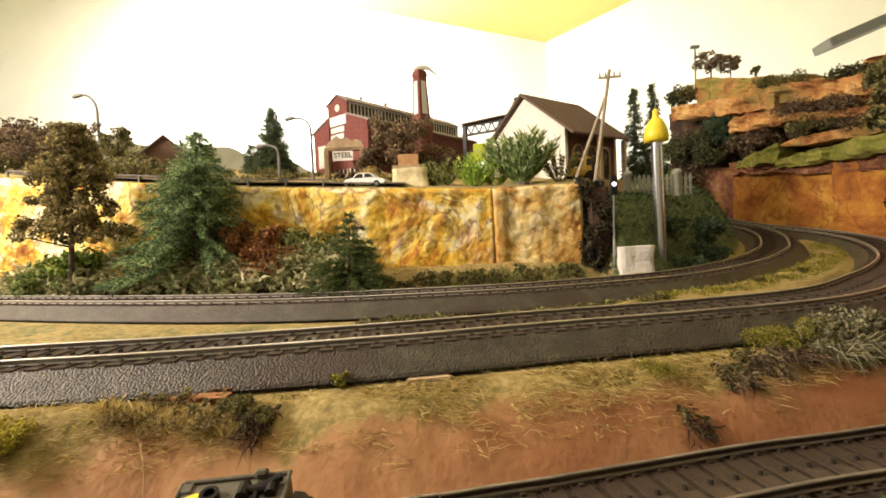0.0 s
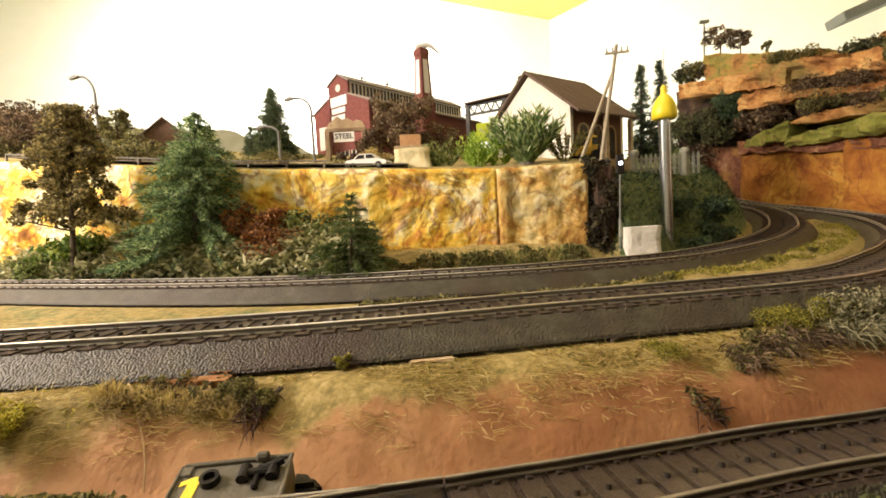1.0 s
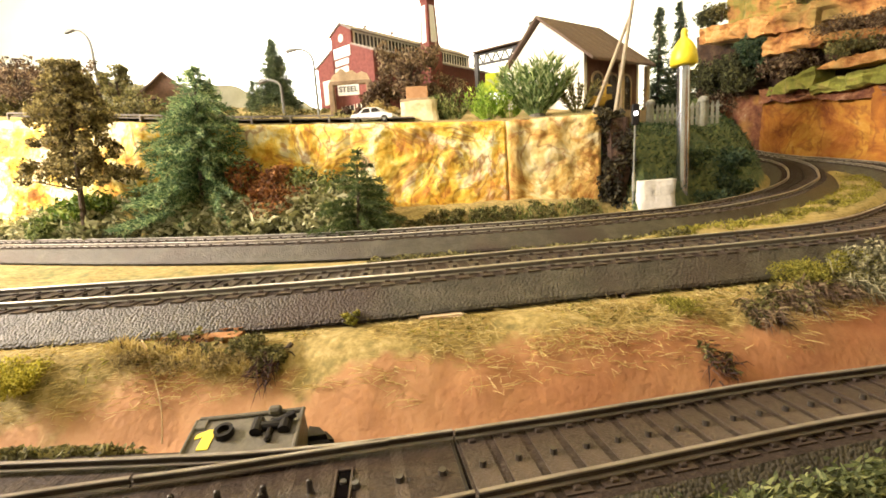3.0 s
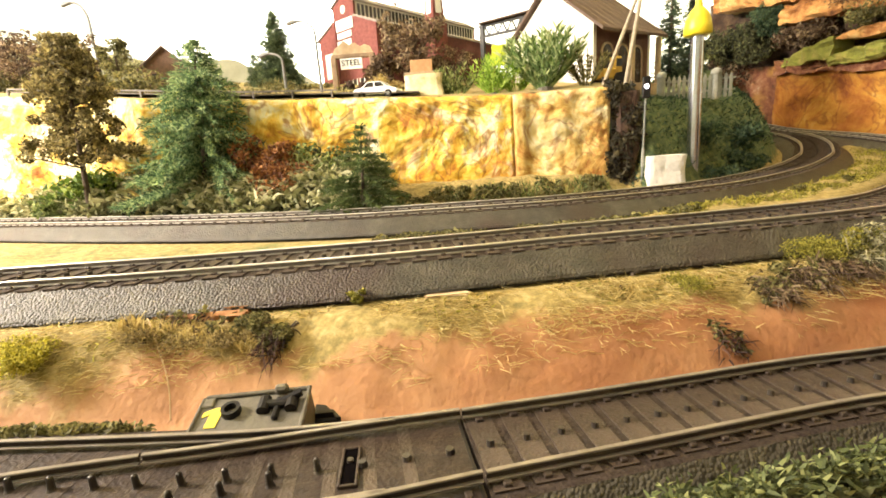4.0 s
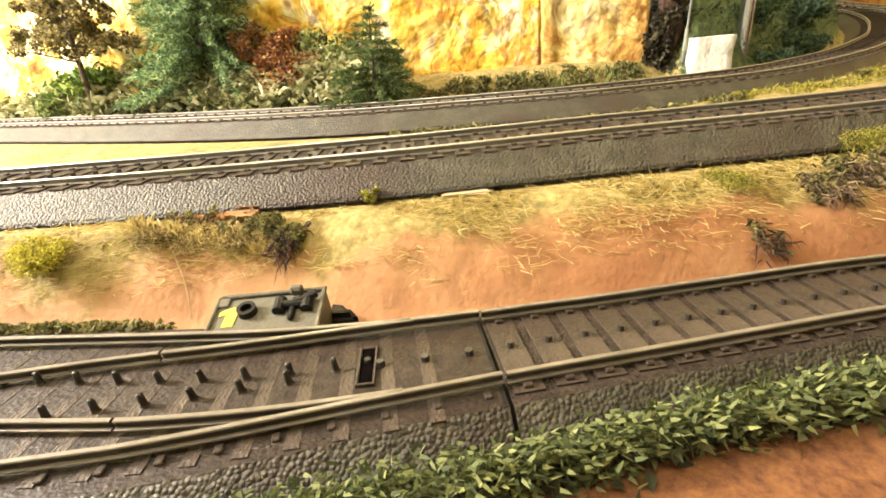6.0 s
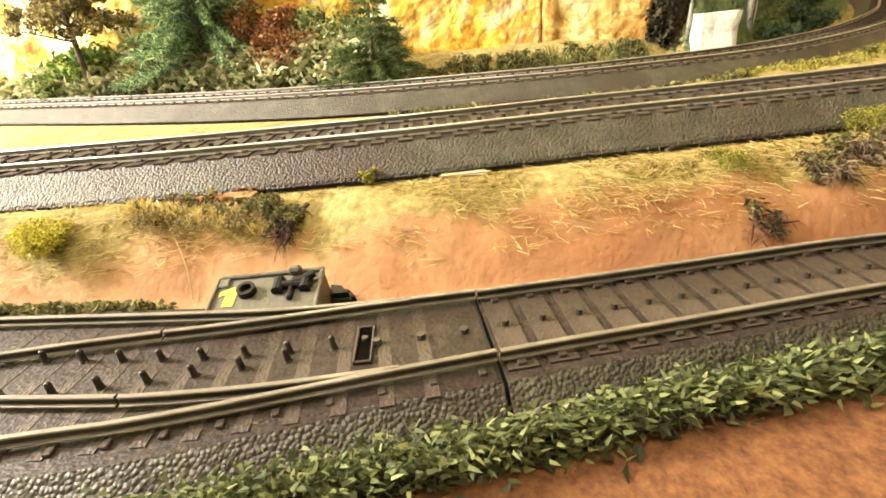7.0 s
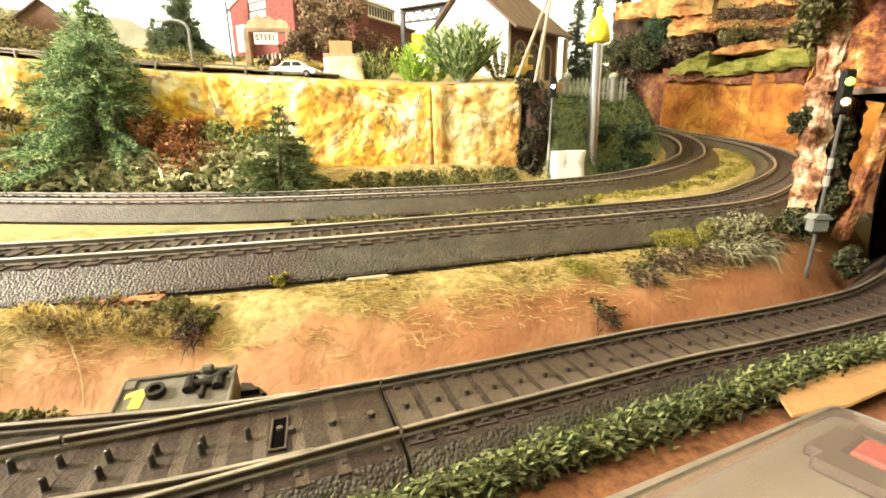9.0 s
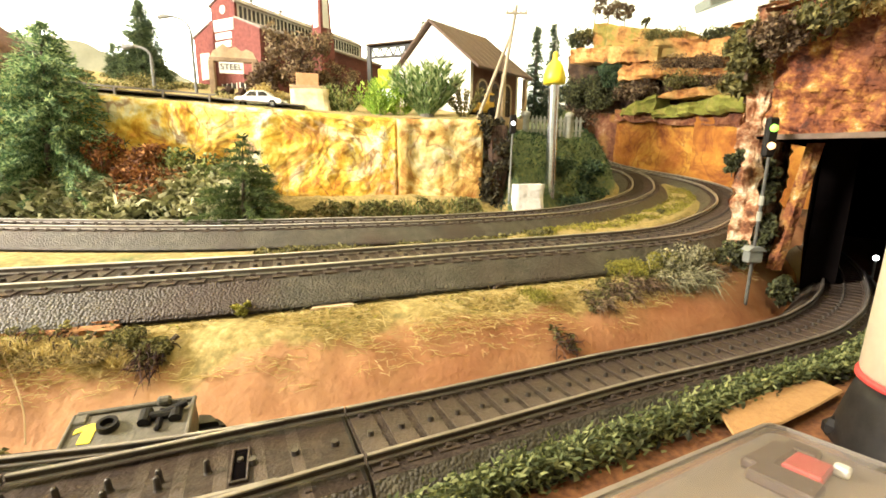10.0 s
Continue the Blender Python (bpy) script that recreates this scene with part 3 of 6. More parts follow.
def plateau_height(x, y):
    """The upper ground: level with the wall's top, climbing gently behind it."""
    edge = np.interp(x, WALL[::-1, 0], WALL[::-1, 1])
    return wall_top(x) - 0.5 + np.clip(np.asarray(y) - edge, 0, 170) * 0.17


M_PALECLIFF = material("pale_rock", [(0.36, 0.15, 0.03), (0.6, 0.38, 0.1), (0.72, 0.57, 0.25), (0.8, 0.72, 0.48)], 48, 0.75, 1.0, 170, detail=14, swirl=1.0, vein=((0.34, 0.13, 0.03), 38, 0.035, 0.7),
                       stain=((0.54, 0.29, 0.05), 14, 0.54, 0.7), stops=[0.36, 0.45, 0.54, 0.64], dist=0.002)


def retaining_wall(x0, x1, mat):
    rows = 46
    line = WALL[(WALL[:, 0] >= x0) & (WALL[:, 0] <= x1)]
    left = sides(line)
    verts, faces = [], []
    for (x, y), (lx, ly) in zip(line, left):
        top, low = float(wall_top(x)) + 0.6 * bumpy(x, 0, 0, 6, 1.0), 20.0
        for j in range(rows + 1):
            z = low + (top - low) * j / rows
            d = bumpy(x, y, z, 3.2, 0.6) + bumpy(x, 5, z, 14, 1.3) + bumpy(x, 9, z * 0.5, 40, 2.0)
            if x < -2.5 and x1 > 0:
                d = -1.5
            elif -2.6 < x < 4 and x1 > 0:
                d = 1.4 + 0.4 * d
            if j > rows - 3:
                d = d * 0.5 - 0.5 * (j - rows + 2)
            verts.append((x + lx * d, y + ly * d, z))
        verts.append((x - lx * 10, y - ly * 10, top))
        verts.append((x - lx * 10, y - ly * 10, low))
    k = rows + 3
    for i in range(len(line) - 1):
        faces += [(i * k + j, i * k + (j + 1) % k, (i + 1) * k + (j + 1) % k, (i + 1) * k + j) for j in range(k)]
    faces += [tuple(range(k))[::-1], tuple((len(line) - 1) * k + j for j in range(k))]
    return raw("retaining_wall", verts, faces, mat, smooth=True)


tagged(retaining_wall(-460, -2.6, M_CLIFF), "ochre and orange carved plaster rock retaining wall", "rock wall", kind="structure")
tagged(retaining_wall(-4.2, 60, M_PALECLIFF), "paler cream carved plaster end of the rock wall", "rock wall", kind="structure")


def plateau():
    xs, ts = np.arange(-460, 62, 6.0), np.r_[np.arange(0, 40, 4.0), np.arange(40, 420, 12.0)]
    verts = []
    for x in xs:
        edge = np.interp(x, WALL[::-1, 0], WALL[::-1, 1]) + 4
        for t in ts:
            verts.append((x, edge + t, float(plateau_height(x, edge + t)) + bumpy(x, t, 0, 14, 0.8)))
    m = len(ts)
    faces = [(i * m + j, i * m + j + 1, (i + 1) * m + j + 1, (i + 1) * m + j) for i in range(len(xs) - 1) for j in range(m - 1)]
    faces = [f[::-1] for f in faces]
    return raw("plateau", verts, faces, M_GRASSBED, smooth=True)


tagged(plateau(), "straw-coloured upper ground behind the rock wall", "ground", kind="structure")

# ---- the room ----


def slab(name, x0, y0, z0, x1, y1, z1, mat, label):
    bm = bmesh.new()
    box(bm, x0, y0, z0, x1, y1, z1)
    return tagged(part(name, bm, mat), label, "room", kind="structure")


CX, CY, CZ = 164, 2600, 1058


def upright(name, a, b, thick=80):
    """A wall from a to b on the plan, thick to its left."""
    a, b = Vector((*a, 0)), Vector((*b, 0))
    way = (b - a).normalized()
    out = Vector((-way.y, way.x, 0)) * thick
    bm = bmesh.new()
    prism(bm, [tuple(p.xy) for p in (a, b, b + out, a + out)], -900, CZ)
    return tagged(part(name, bm, M_WALL), "plain white painted room wall", "wall", kind="structure")


WEST, EAST = (-1900, 1050), (1800, 990)
upright("wall_north", WEST, (CX, CY))
upright("wall_east", (CX, CY), EAST)
upright("wall_south_east", EAST, (900, -1600))
upright("wall_south", (900, -1600), (-1900, -1600))
upright("wall_west", (-1900, -1600), WEST)
slab("ceiling", -2500, -1800, CZ, 2000, 2800, CZ + 60, M_CEIL, "warm yellow painted ceiling")
slab("baseboard", -516, -56, -899, 456, 630, -3, M_WALL, "plain base under the model railway")
slab("floor", -2500, -1800, -960, 2000, 2800, -900, M_WALL, "plain floor")

# ---- plants ----
RNG = np.random.default_rng(7)
M_STRAW = leaf_material("dry_grass", (0.34, 0.25, 0.08), (0.5, 0.39, 0.14), (0.66, 0.55, 0.26))
M_GRASS = leaf_material("green_grass", (0.05, 0.09, 0.015), (0.12, 0.2, 0.03), (0.3, 0.36, 0.06))
M_MOSS = leaf_material("moss_green", (0.1, 0.1, 0.012), (0.25, 0.235, 0.03), (0.42, 0.38, 0.07))
M_CONIFER = leaf_material("conifer_green", (0.05, 0.1, 0.045), (0.145, 0.245, 0.1), (0.43, 0.52, 0.24))
M_FLOCKBLADE = leaf_material("mound_flock", (0.028, 0.06, 0.033), (0.065, 0.12, 0.062), (0.14, 0.19, 0.085))
M_YOUNGFIR = leaf_material("young_fir", (0.04, 0.065, 0.016), (0.085, 0.13, 0.036), (0.2, 0.25, 0.08))
M_FARFIR = leaf_material("far_fir", (0.035, 0.06, 0.026), (0.085, 0.125, 0.055), (0.2, 0.24, 0.11))
M_DARKFIR = leaf_material("dark_fir", (0.025, 0.042, 0.022), (0.06, 0.09, 0.045), (0.13, 0.165, 0.085))
M_OLIVE = leaf_material("olive_foliage", (0.06, 0.056, 0.018), (0.15, 0.14, 0.045), (0.3, 0.27, 0.1))
M_BROWNLEAF = leaf_material("brown_foliage", (0.06, 0.035, 0.02), (0.15, 0.095, 0.055), (0.32, 0.24, 0.14))
M_RUST = leaf_material("rust_foliage", (0.09, 0.03, 0.01), (0.22, 0.085, 0.024), (0.42, 0.2, 0.06))
M_DRYLEAF = leaf_material("dry_brown_foliage", (0.09, 0.058, 0.034), (0.2, 0.14, 0.08), (0.36, 0.27, 0.16))
M_DRYOLIVE = leaf_material("dry_olive_straw", (0.1, 0.075, 0.025), (0.24, 0.18, 0.065), (0.42, 0.33, 0.14))
M_GREYLEAF = leaf_material("grey_green_dry", (0.09, 0.085, 0.045), (0.24, 0.23, 0.13), (0.46, 0.43, 0.27))
M_DARKROOT = leaf_material("dark_root_fibre", (0.025, 0.011, 0.008), (0.055, 0.025, 0.017), (0.12, 0.06, 0.04))
M_YELLOWMOSS = leaf_material("yellow_moss", (0.2, 0.18, 0.015), (0.46, 0.41, 0.04), (0.64, 0.58, 0.12))
M_BROWNOLIVE = leaf_material("brown_olive_foliage", (0.075, 0.062, 0.024), (0.22, 0.18, 0.07), (0.45, 0.38, 0.16))
M_PALE = leaf_material("pale_lichen", (0.12, 0.125, 0.05), (0.34, 0.335, 0.15), (0.64, 0.61, 0.38))
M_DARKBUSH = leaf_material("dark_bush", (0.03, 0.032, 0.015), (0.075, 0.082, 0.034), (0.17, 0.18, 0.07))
M_HEDGE = leaf_material("hedge_leaves", (0.045, 0.058, 0.018), (0.11, 0.135, 0.045), (0.26, 0.28, 0.11))
M_PLASTIC = leaf_material("plastic_plant", (0.09, 0.16, 0.045), (0.22, 0.32, 0.11), (0.46, 0.53, 0.27))
M_LIME = leaf_material("lime_plant", (0.16, 0.3, 0.03), (0.32, 0.5, 0.06), (0.5, 0.66, 0.14))
M_BUSH = leaf_material("bush_green", (0.06, 0.085, 0.02), (0.17, 0.22, 0.06), (0.42, 0.45, 0.17))
M_BARK = material("bark", [(0.05, 0.035, 0.022), (0.13, 0.09, 0.06)], 500, 0.9, 0.6, 1500)


def unit(v):
    return v / np.maximum(np.linalg.norm(v, axis=-1, keepdims=True), 1e-9)


def blades(base, way, long, wide, droop=0.25):
    """Bent tapering blades as arrays of corners and faces."""
    n = len(base)
    long = np.broadcast_to(np.asarray(long, float), (n,))[:, None]
    side = unit(np.cross(way, RNG.normal(size=(n, 3)))) * wide / 2
    mid = base + way * long * 0.55
    tip = base + way * long - np.array([0, 0, 1]) * long * droop
    v = np.stack([base - side, base + side, mid + side * 0.8, mid - side * 0.8, tip], 1).reshape(-1, 3)
    k = np.arange(n)[:, None] * 5
    quads, tris = (k + [0, 1, 2, 3]).tolist(), (k + [3, 2, 4]).tolist()
    return v, quads + tris


def leaves(at, size, flat=0.0):
    """Small four-cornered leaves turned every way."""
    n = len(at)
    size = np.broadcast_to(np.asarray(size, float), (n,))[:, None]
    u = RNG.normal(size=(n, 3))
    u[:, 2] *= 1 - flat
    u = unit(u)
    w = unit(np.cross(u, RNG.normal(size=(n, 3))))
    lift = np.cross(u, w) * size * 0.25
    v = np.stack([at - u * size, at + w * size * 0.55 + lift, at + u * size, at - w * size * 0.55 + lift], 1).reshape(-1, 3)
    return v, (np.arange(n)[:, None] * 4 + [0, 1, 2, 3]).tolist()


def ball(n, inner=0.3):
    return unit(RNG.normal(size=(n, 3))) * (inner + (1 - inner) * RNG.random((n, 1)) ** 0.5)


def clumps(centres, radius, per, size, squash=0.8):
    """Leaf clumps round many centres."""
    at = np.repeat(np.asarray(centres, float), per, 0) + ball(per * len(centres)) * np.array([1, 1, squash]) * np.repeat(np.broadcast_to(radius, (len(centres),)), per)[:, None]
    return leaves(at, size * (0.6 + 0.8 * RNG.random(len(at))))


def upward(n, spread):
    v = RNG.normal(size=(n, 3)) * spread
    v[:, 2] = 1
    return unit(v)


def conifer(x, y, z, high, wide, mat, label, name="conifer", tiers=16, sprays=11, trunk=0.03, needle=None, lean=0.0):
    t = thing(name, x, y, z, label, "conifer tree", "trees of the model railway", ry=lean)
    bm = bmesh.new()
    tube(bm, (0, 0, 0), (0, 0, high * 0.97), high * trunk, high * 0.004, 7)
    part("trunk", bm, M_BARK, t, "brown trunk")
    base, way, long = [], [], []
    for k in range(tiers):
        f = k / (tiers - 1)
        h = high * (0.06 + 0.92 * f)
        reach = wide / 2 * (1 - f) ** 0.8 + wide * 0.025
        for j in range(max(5, int(sprays * (1 - 0.5 * f)))):
            a = RNG.random() * math.tau
            r = reach * (0.7 + 0.45 * RNG.random())
            out = np.array([math.cos(a), math.sin(a), -0.15 + 0.35 * f])
            for s in np.linspace(0.12, 1, max(3, int(r / high * 46))):
                p = out * r * s + np.array([0, 0, h - 0.12 * r * s * s])
                for _ in range(6):
                    base.append(p + RNG.normal(size=3) * high * 0.006)
                    way.append(unit(out + RNG.normal(size=3) * 0.75))
                    long.append((needle or high * 0.042) * (0.6 + 0.7 * RNG.random()))
    v, f = blades(np.array(base), np.array(way), np.array(long), max(0.32, high * 0.0075), 0.1)
    raw("crown", v, f, mat, t)
    return t


def broadleaf(x, y, z, high, wide, mat, label, name="tree", bare=0.35, count=46, per=60, leaf=0.028, limbs=9, category="tree", taper=0.0, stout=0.028):
    t = thing(name, x, y, z, label, category, "trees of the model railway")
    bm = bmesh.new()
    tube(bm, (0, 0, -2), (high * 0.02, 0, high * 0.75), high * stout, high * stout * 0.35, 7)
    tips = []
    for k in range(limbs):
        a, h = RNG.random() * math.tau, high * (bare + (0.8 - bare) * RNG.random())
        tip = (math.cos(a) * wide * 0.36, math.sin(a) * wide * 0.36, h + high * 0.14)
        tube(bm, (high * 0.01, 0, h * 0.8), tip, high * 0.011, high * 0.004, 5)
        tips.append(tip)
    part("trunk", bm, M_BARK, t, "brown trunk with thin limbs")
    core = ball(count, 0.35) * np.array([wide / 2, wide / 2, high * (1 - bare) / 2]) * 0.92 + [0, 0, high * (1 + bare) / 2]
    core = np.concatenate([core, np.array(tips)])
    core[:, :2] *= (1 - taper * np.clip((core[:, 2] / high - bare) / (1 - bare), 0, 1))[:, None]
    v, f = clumps(core, wide * (0.10 + 0.07 * RNG.random(len(core))), per, high * leaf)
    raw("crown", v, f, mat, t)
    return t


def shrub(x, y, high, wide, mat, label, z=None, name="shrub", count=16, per=50, leaf=0.09, kind="blob"):
    z = float(land([x], [y])[0]) if z is None else z
    t = thing(name, x, y, z, label, "shrub", "shrubs on the bank")
    if kind == "blob":
        core = ball(count, 0.1) * np.array([wide / 2, wide / 2, high / 2]) * 0.85 + [0, 0, high * 0.45]
        v, f = clumps(core, wide * 0.16, per, high * leaf)
    else:
        n = count * per // 3
        base = RNG.normal(size=(n, 3)) * [wide * 0.16, wide * 0.16, 0] + [0, 0, -0.3]
        v, f = blades(base, upward(n, 0.55), high * (0.5 + 0.6 * RNG.random(n)), high * 0.07, 0.15)
    raw("foliage", v, f, mat, t)
    bm = bmesh.new()
    tube(bm, (0, 0, -1), (0, 0, high * 0.5), wide * 0.04, wide * 0.02, 5)
    part("stem", bm, M_BARK, t)
    return t


# tall trees in front of the wall
conifer(-181, 246, 34, 82, 80, M_CONIFER, "large dense blue-green model fir before the rock wall", tiers=28, sprays=19, lean=5.5)
conifer(-74, 222, 19, 43, 48, M_YOUNGFIR, "small spiky green fir beside the rear track", tiers=13, sprays=12, needle=3.4, lean=3.5)


def lobed_tree(x, y, z, high, lobes, mat, label, lean=0.0):
    """A thin trunk through separate heaps of foliage: (height, half width, half height, clumps) each."""
    t = thing("tree", x, y, z, label, "tree", "trees of the model railway", ry=lean)
    bm = bmesh.new()
    tube(bm, (0, 0, -2), (0, 0, high * 0.95), 1.7, 0.5, 8)
    core = []
    for h, half, tall, count in lobes:
        spots = ball(count, 0.3) * [half, half, tall] + [0, 0, h]
        spots[:, :2] *= np.clip(1.15 - 0.75 * (spots[:, 2] - h + tall) / (2 * tall), 0.25, 1.2)[:, None]
        for tip in spots[::5]:
            tube(bm, (0, 0, max(4, tip[2] - 7)), tuple(tip), 0.55, 0.2, 5)
        core.append(spots)
    part("trunk", bm, M_BARK, t, "brown trunk with thin limbs")
    core = np.concatenate(core)
    v, f = clumps(core, 3.4 + 2.2 * RNG.random(len(core)), 90, 1.15)
    raw("crown", v, f, mat, t)


lobed_tree(-246, 226, 24, 103, ((40, 34, 10, 46), (54, 26, 8, 26), (72, 25, 14, 56), (88, 15, 12, 30)), M_BROWNOLIVE, "olive-brown model tree of two leafy heaps on a thin trunk", 4.5)
shrub(-140, 248, 46, 40, M_RUST, "rust-brown dry bush against the rock wall", z=26, name="bush", count=34, per=90, leaf=0.03)
shrub(-126, 240, 26, 40, M_RUST, "rust-brown dry leaves before the rock wall", z=26, name="bush", count=30, per=80, leaf=0.045)
shrub(-100, 245, 24, 20, M_DARKBUSH, "dark slender-leaved bush by the wall", z=24, name="bush", kind="tall", count=22, per=30)
shrub(-252, 241, 17, 46, M_PALE, "pale grey-green lichen before the tree", z=20, name="bush", count=40, per=40, leaf=0.16)
shrub(-222, 240, 16, 36, M_DARKBUSH, "dark green bush beside the rear track", z=19, name="bush", count=30, per=60, leaf=0.09)
shrub(-285, 242, 18, 40, M_BUSH, "green bush beside the rear track", z=20, name="bush", count=34, per=60, leaf=0.1)
shrub(-262, 244, 30, 50, M_GRASS, "bright green leafy bush by the wall", z=24, name="bush", count=26, per=50, leaf=0.06)
shrub(-207, 246, 26, 40, M_STRAW, "pale yellow grass clump by the wall", z=24, name="bush", kind="tall", count=26, per=40)


def along_rear(n, near, far, x0, x1, climb=0.0):
    """Points on the strip behind the rear track; those further back stand higher."""
    line = REAR[(REAR[:, 0] > x0) & (REAR[:, 0] < x1)]
    left = sides(line)
    pick = RNG.integers(0, len(line), n)
    d = near + (far - near) * RNG.random(n)
    x, y = line[pick, 0] + left[pick, 0] * d, line[pick, 1] + left[pick, 1] * d
    return np.stack([x, y, land(x, y) + climb * (d - near)], 1)


def undergrowth():
    c = along_rear(520, 21.5, 50, -420, -84, 0.5) + np.array([0, 0, 1.5])
    c[:, 2] += 6 * RNG.random(len(c))
    v, f = clumps(c, 5.0, 26, 1.8)
    tagged(raw("undergrowth", v, f, M_DARKBUSH), "dark green undergrowth along the rear track", "undergrowth", kind="stuff")
    c = along_rear(1100, 20.8, 42, -420, -62, 0.62) + np.array([0, 0, 3])
    c[:, 2] += RNG.random(len(c)) * 6
    v, f = clumps(c, 4.0, 15, 1.8)
    tagged(raw("pale_lichen", v, f, M_PALE), "pale grey-green lichen leaves along the rear track", "undergrowth", kind="stuff")
    c = along_rear(760, 21.5, 36, -420, -66, 0.6) + np.array([0, 0, 4.5])
    c[:, 2] += RNG.random(len(c)) * 3
    v2, f2 = blades(np.repeat(c, 12, 0) + RNG.normal(size=(len(c) * 12, 3)) * [2.4, 2.4, 1.8] + [0, 0, 3.5], upward(len(c) * 12, 1.3), 4 + 5 * RNG.random(len(c) * 12), 2.3, 0.35)
    tagged(raw("lichen_leaves", v2, f2, M_PALE), "pale curled lichen leaves beside the rear track", "undergrowth", kind="stuff")
    c = along_rear(420, 28, 50, -420, -88, 0.75) + np.array([0, 0, 5])
    c[:, 2] += RNG.random(len(c)) * 8
    v, f = clumps(c, 4.5, 26, 1.4)
    tagged(raw("green_bushes", v, f, M_BUSH), "green bushes before the rock wall", "undergrowth", kind="stuff")
    c = along_rear(4200, 24, 48, -420, -110, 0.5)
    v, f = blades(c, upward(len(c), 0.45), 8 + 13 * RNG.random(len(c)), 0.8, 0.12)
    tagged(raw("tall_grass", v, f, M_BUSH), "tall green grass before the rock wall", "grass", kind="stuff")
    c = along_rear(2400, 26, 50, -420, -110, 0.5)
    v, f = blades(c, upward(len(c), 0.6), 8 + 11 * RNG.random(len(c)), 0.8, 0.15)
    tagged(raw("dry_grass", v, f, M_STRAW), "dry straw grass before the rock wall", "grass", kind="stuff")
    c = along_rear(520, 21.5, 44, -90, 62) + np.array([0, 0, 1.0])
    c = c[[noise.fractal(Vector((a / 11, b / 11, 6)), 1.0, 2.0, 3) > -0.14 for a, b, _ in c]]
    c[:, 2] += 2.5 * RNG.random(len(c)) ** 2
    v, f = clumps(c, 1.4 + 2.0 * RNG.random(len(c)), 24, 0.95, 0.6)
    tagged(raw("low_bushes", v, f, M_OLIVE), "low olive scrub at the foot of the wall", "undergrowth", kind="stuff")
    c = along_rear(1300, 24, 44, -30, 66)
    v, f = blades(c, upward(len(c), 0.5), 3 + 4 * RNG.random(len(c)), 0.5, 0.2)
    tagged(raw("foot_grass", v, f, M_BUSH), "green grass at the foot of the wall", "grass", kind="stuff")


undergrowth()


def strip(line, n, near, far, x0, x1, keep):
    """Points beside a line that lie in patches of a noise."""
    some = line[(line[:, 0] > x0) & (line[:, 0] < x1)]
    left = sides(some)
    pick, d = RNG.integers(0, len(some), n), near + (far - near) * RNG.random(n)
    x, y = some[pick, 0] + left[pick, 0] * d, some[pick, 1] + left[pick, 1] * d
    ok = np.array([noise.fractal(Vector((a / 18, b / 18, 4)), 1.0, 2.0, 3) > keep for a, b in zip(x, y)])
    x, y = x[ok], y[ok]
    return np.stack([x, y, land(x, y)], 1)


def lying(n, up=0.5):
    v = RNG.normal(size=(n, 3))
    v[:, 2] = np.abs(v[:, 2]) * up
    return unit(v)


def bank_grass():
    c = strip(MID, 9000, -33, -20.5, -190, 150, -0.12)
    v, f = blades(c, lying(len(c), 0.12), 1.2 + 1.9 * RNG.random(len(c)), 0.15, 0.05)
    tagged(raw("bank_grass", v, f, M_STRAW), "dry straw fibres on the upper bank", "grass", kind="stuff")
    c = np.concatenate([strip(MID, 5200, -37, -22, -44, 84, -0.2), strip(MID, 1000, -42, -30, -30, 60, -0.4), strip(MID, 1200, -36, -24, -110, -44, -0.3)])
    v, f = blades(c + [0, 0, 0.35], lying(len(c), 0.16), 1.8 + 2.6 * RNG.random(len(c)), 0.14, 0.06)
    tagged(raw("straw_fibres", v, f, M_STRAW), "pale straw fibres strewn on the bank", "grass", kind="stuff")
    c = strip(MID, 2600, -31, -21, -190, 160, 0.05)
    v, f = blades(c, lying(len(c), 0.5), 1.0 + 1.5 * RNG.random(len(c)), 0.3, 0.2)
    tagged(raw("bank_moss", v, f, M_MOSS), "yellow-green flock on the upper bank", "grass", kind="stuff")
    c = np.concatenate([strip(MID, 5200, 20.5, 46, -330, 20, -0.15), strip(REAR, 5200, -40, -20.5, 10, 215, -0.3)])
    clear = np.minimum(np.abs(away(MID, c[:, 0], c[:, 1])), np.abs(away(REAR, c[:, 0], c[:, 1])))
    c = c[clear > 20.5]
    v, f = blades(c, lying(len(c), 1.2), 1.4 + 2.2 * RNG.random(len(c)), 0.32, 0.2)
    tagged(raw("verge_grass", v, f, M_MOSS), "mossy yellow grass between the tracks", "grass", kind="stuff")
    c = np.concatenate([strip(MID, 300, 21, 40, -330, -60, 0.05), strip(REAR, 200, -36, -20.5, 60, 210, 0.1)])
    v, f = clumps(c + [0, 0, 0.3], 2.6, 14, 0.8, 0.25)
    tagged(raw("verge_moss", v, f, M_MOSS), "flat mossy green patches between the tracks", "moss", kind="stuff")
    c = strip(REAR, 260, -34, -20, -60, 60, 0.0)
    v, f = clumps(c + [0, 0, 0.8], 2.4, 16, 1.1, 0.5)
    tagged(raw("verge_scrub", v, f, M_OLIVE), "olive scrub between the tracks", "undergrowth", kind="stuff")


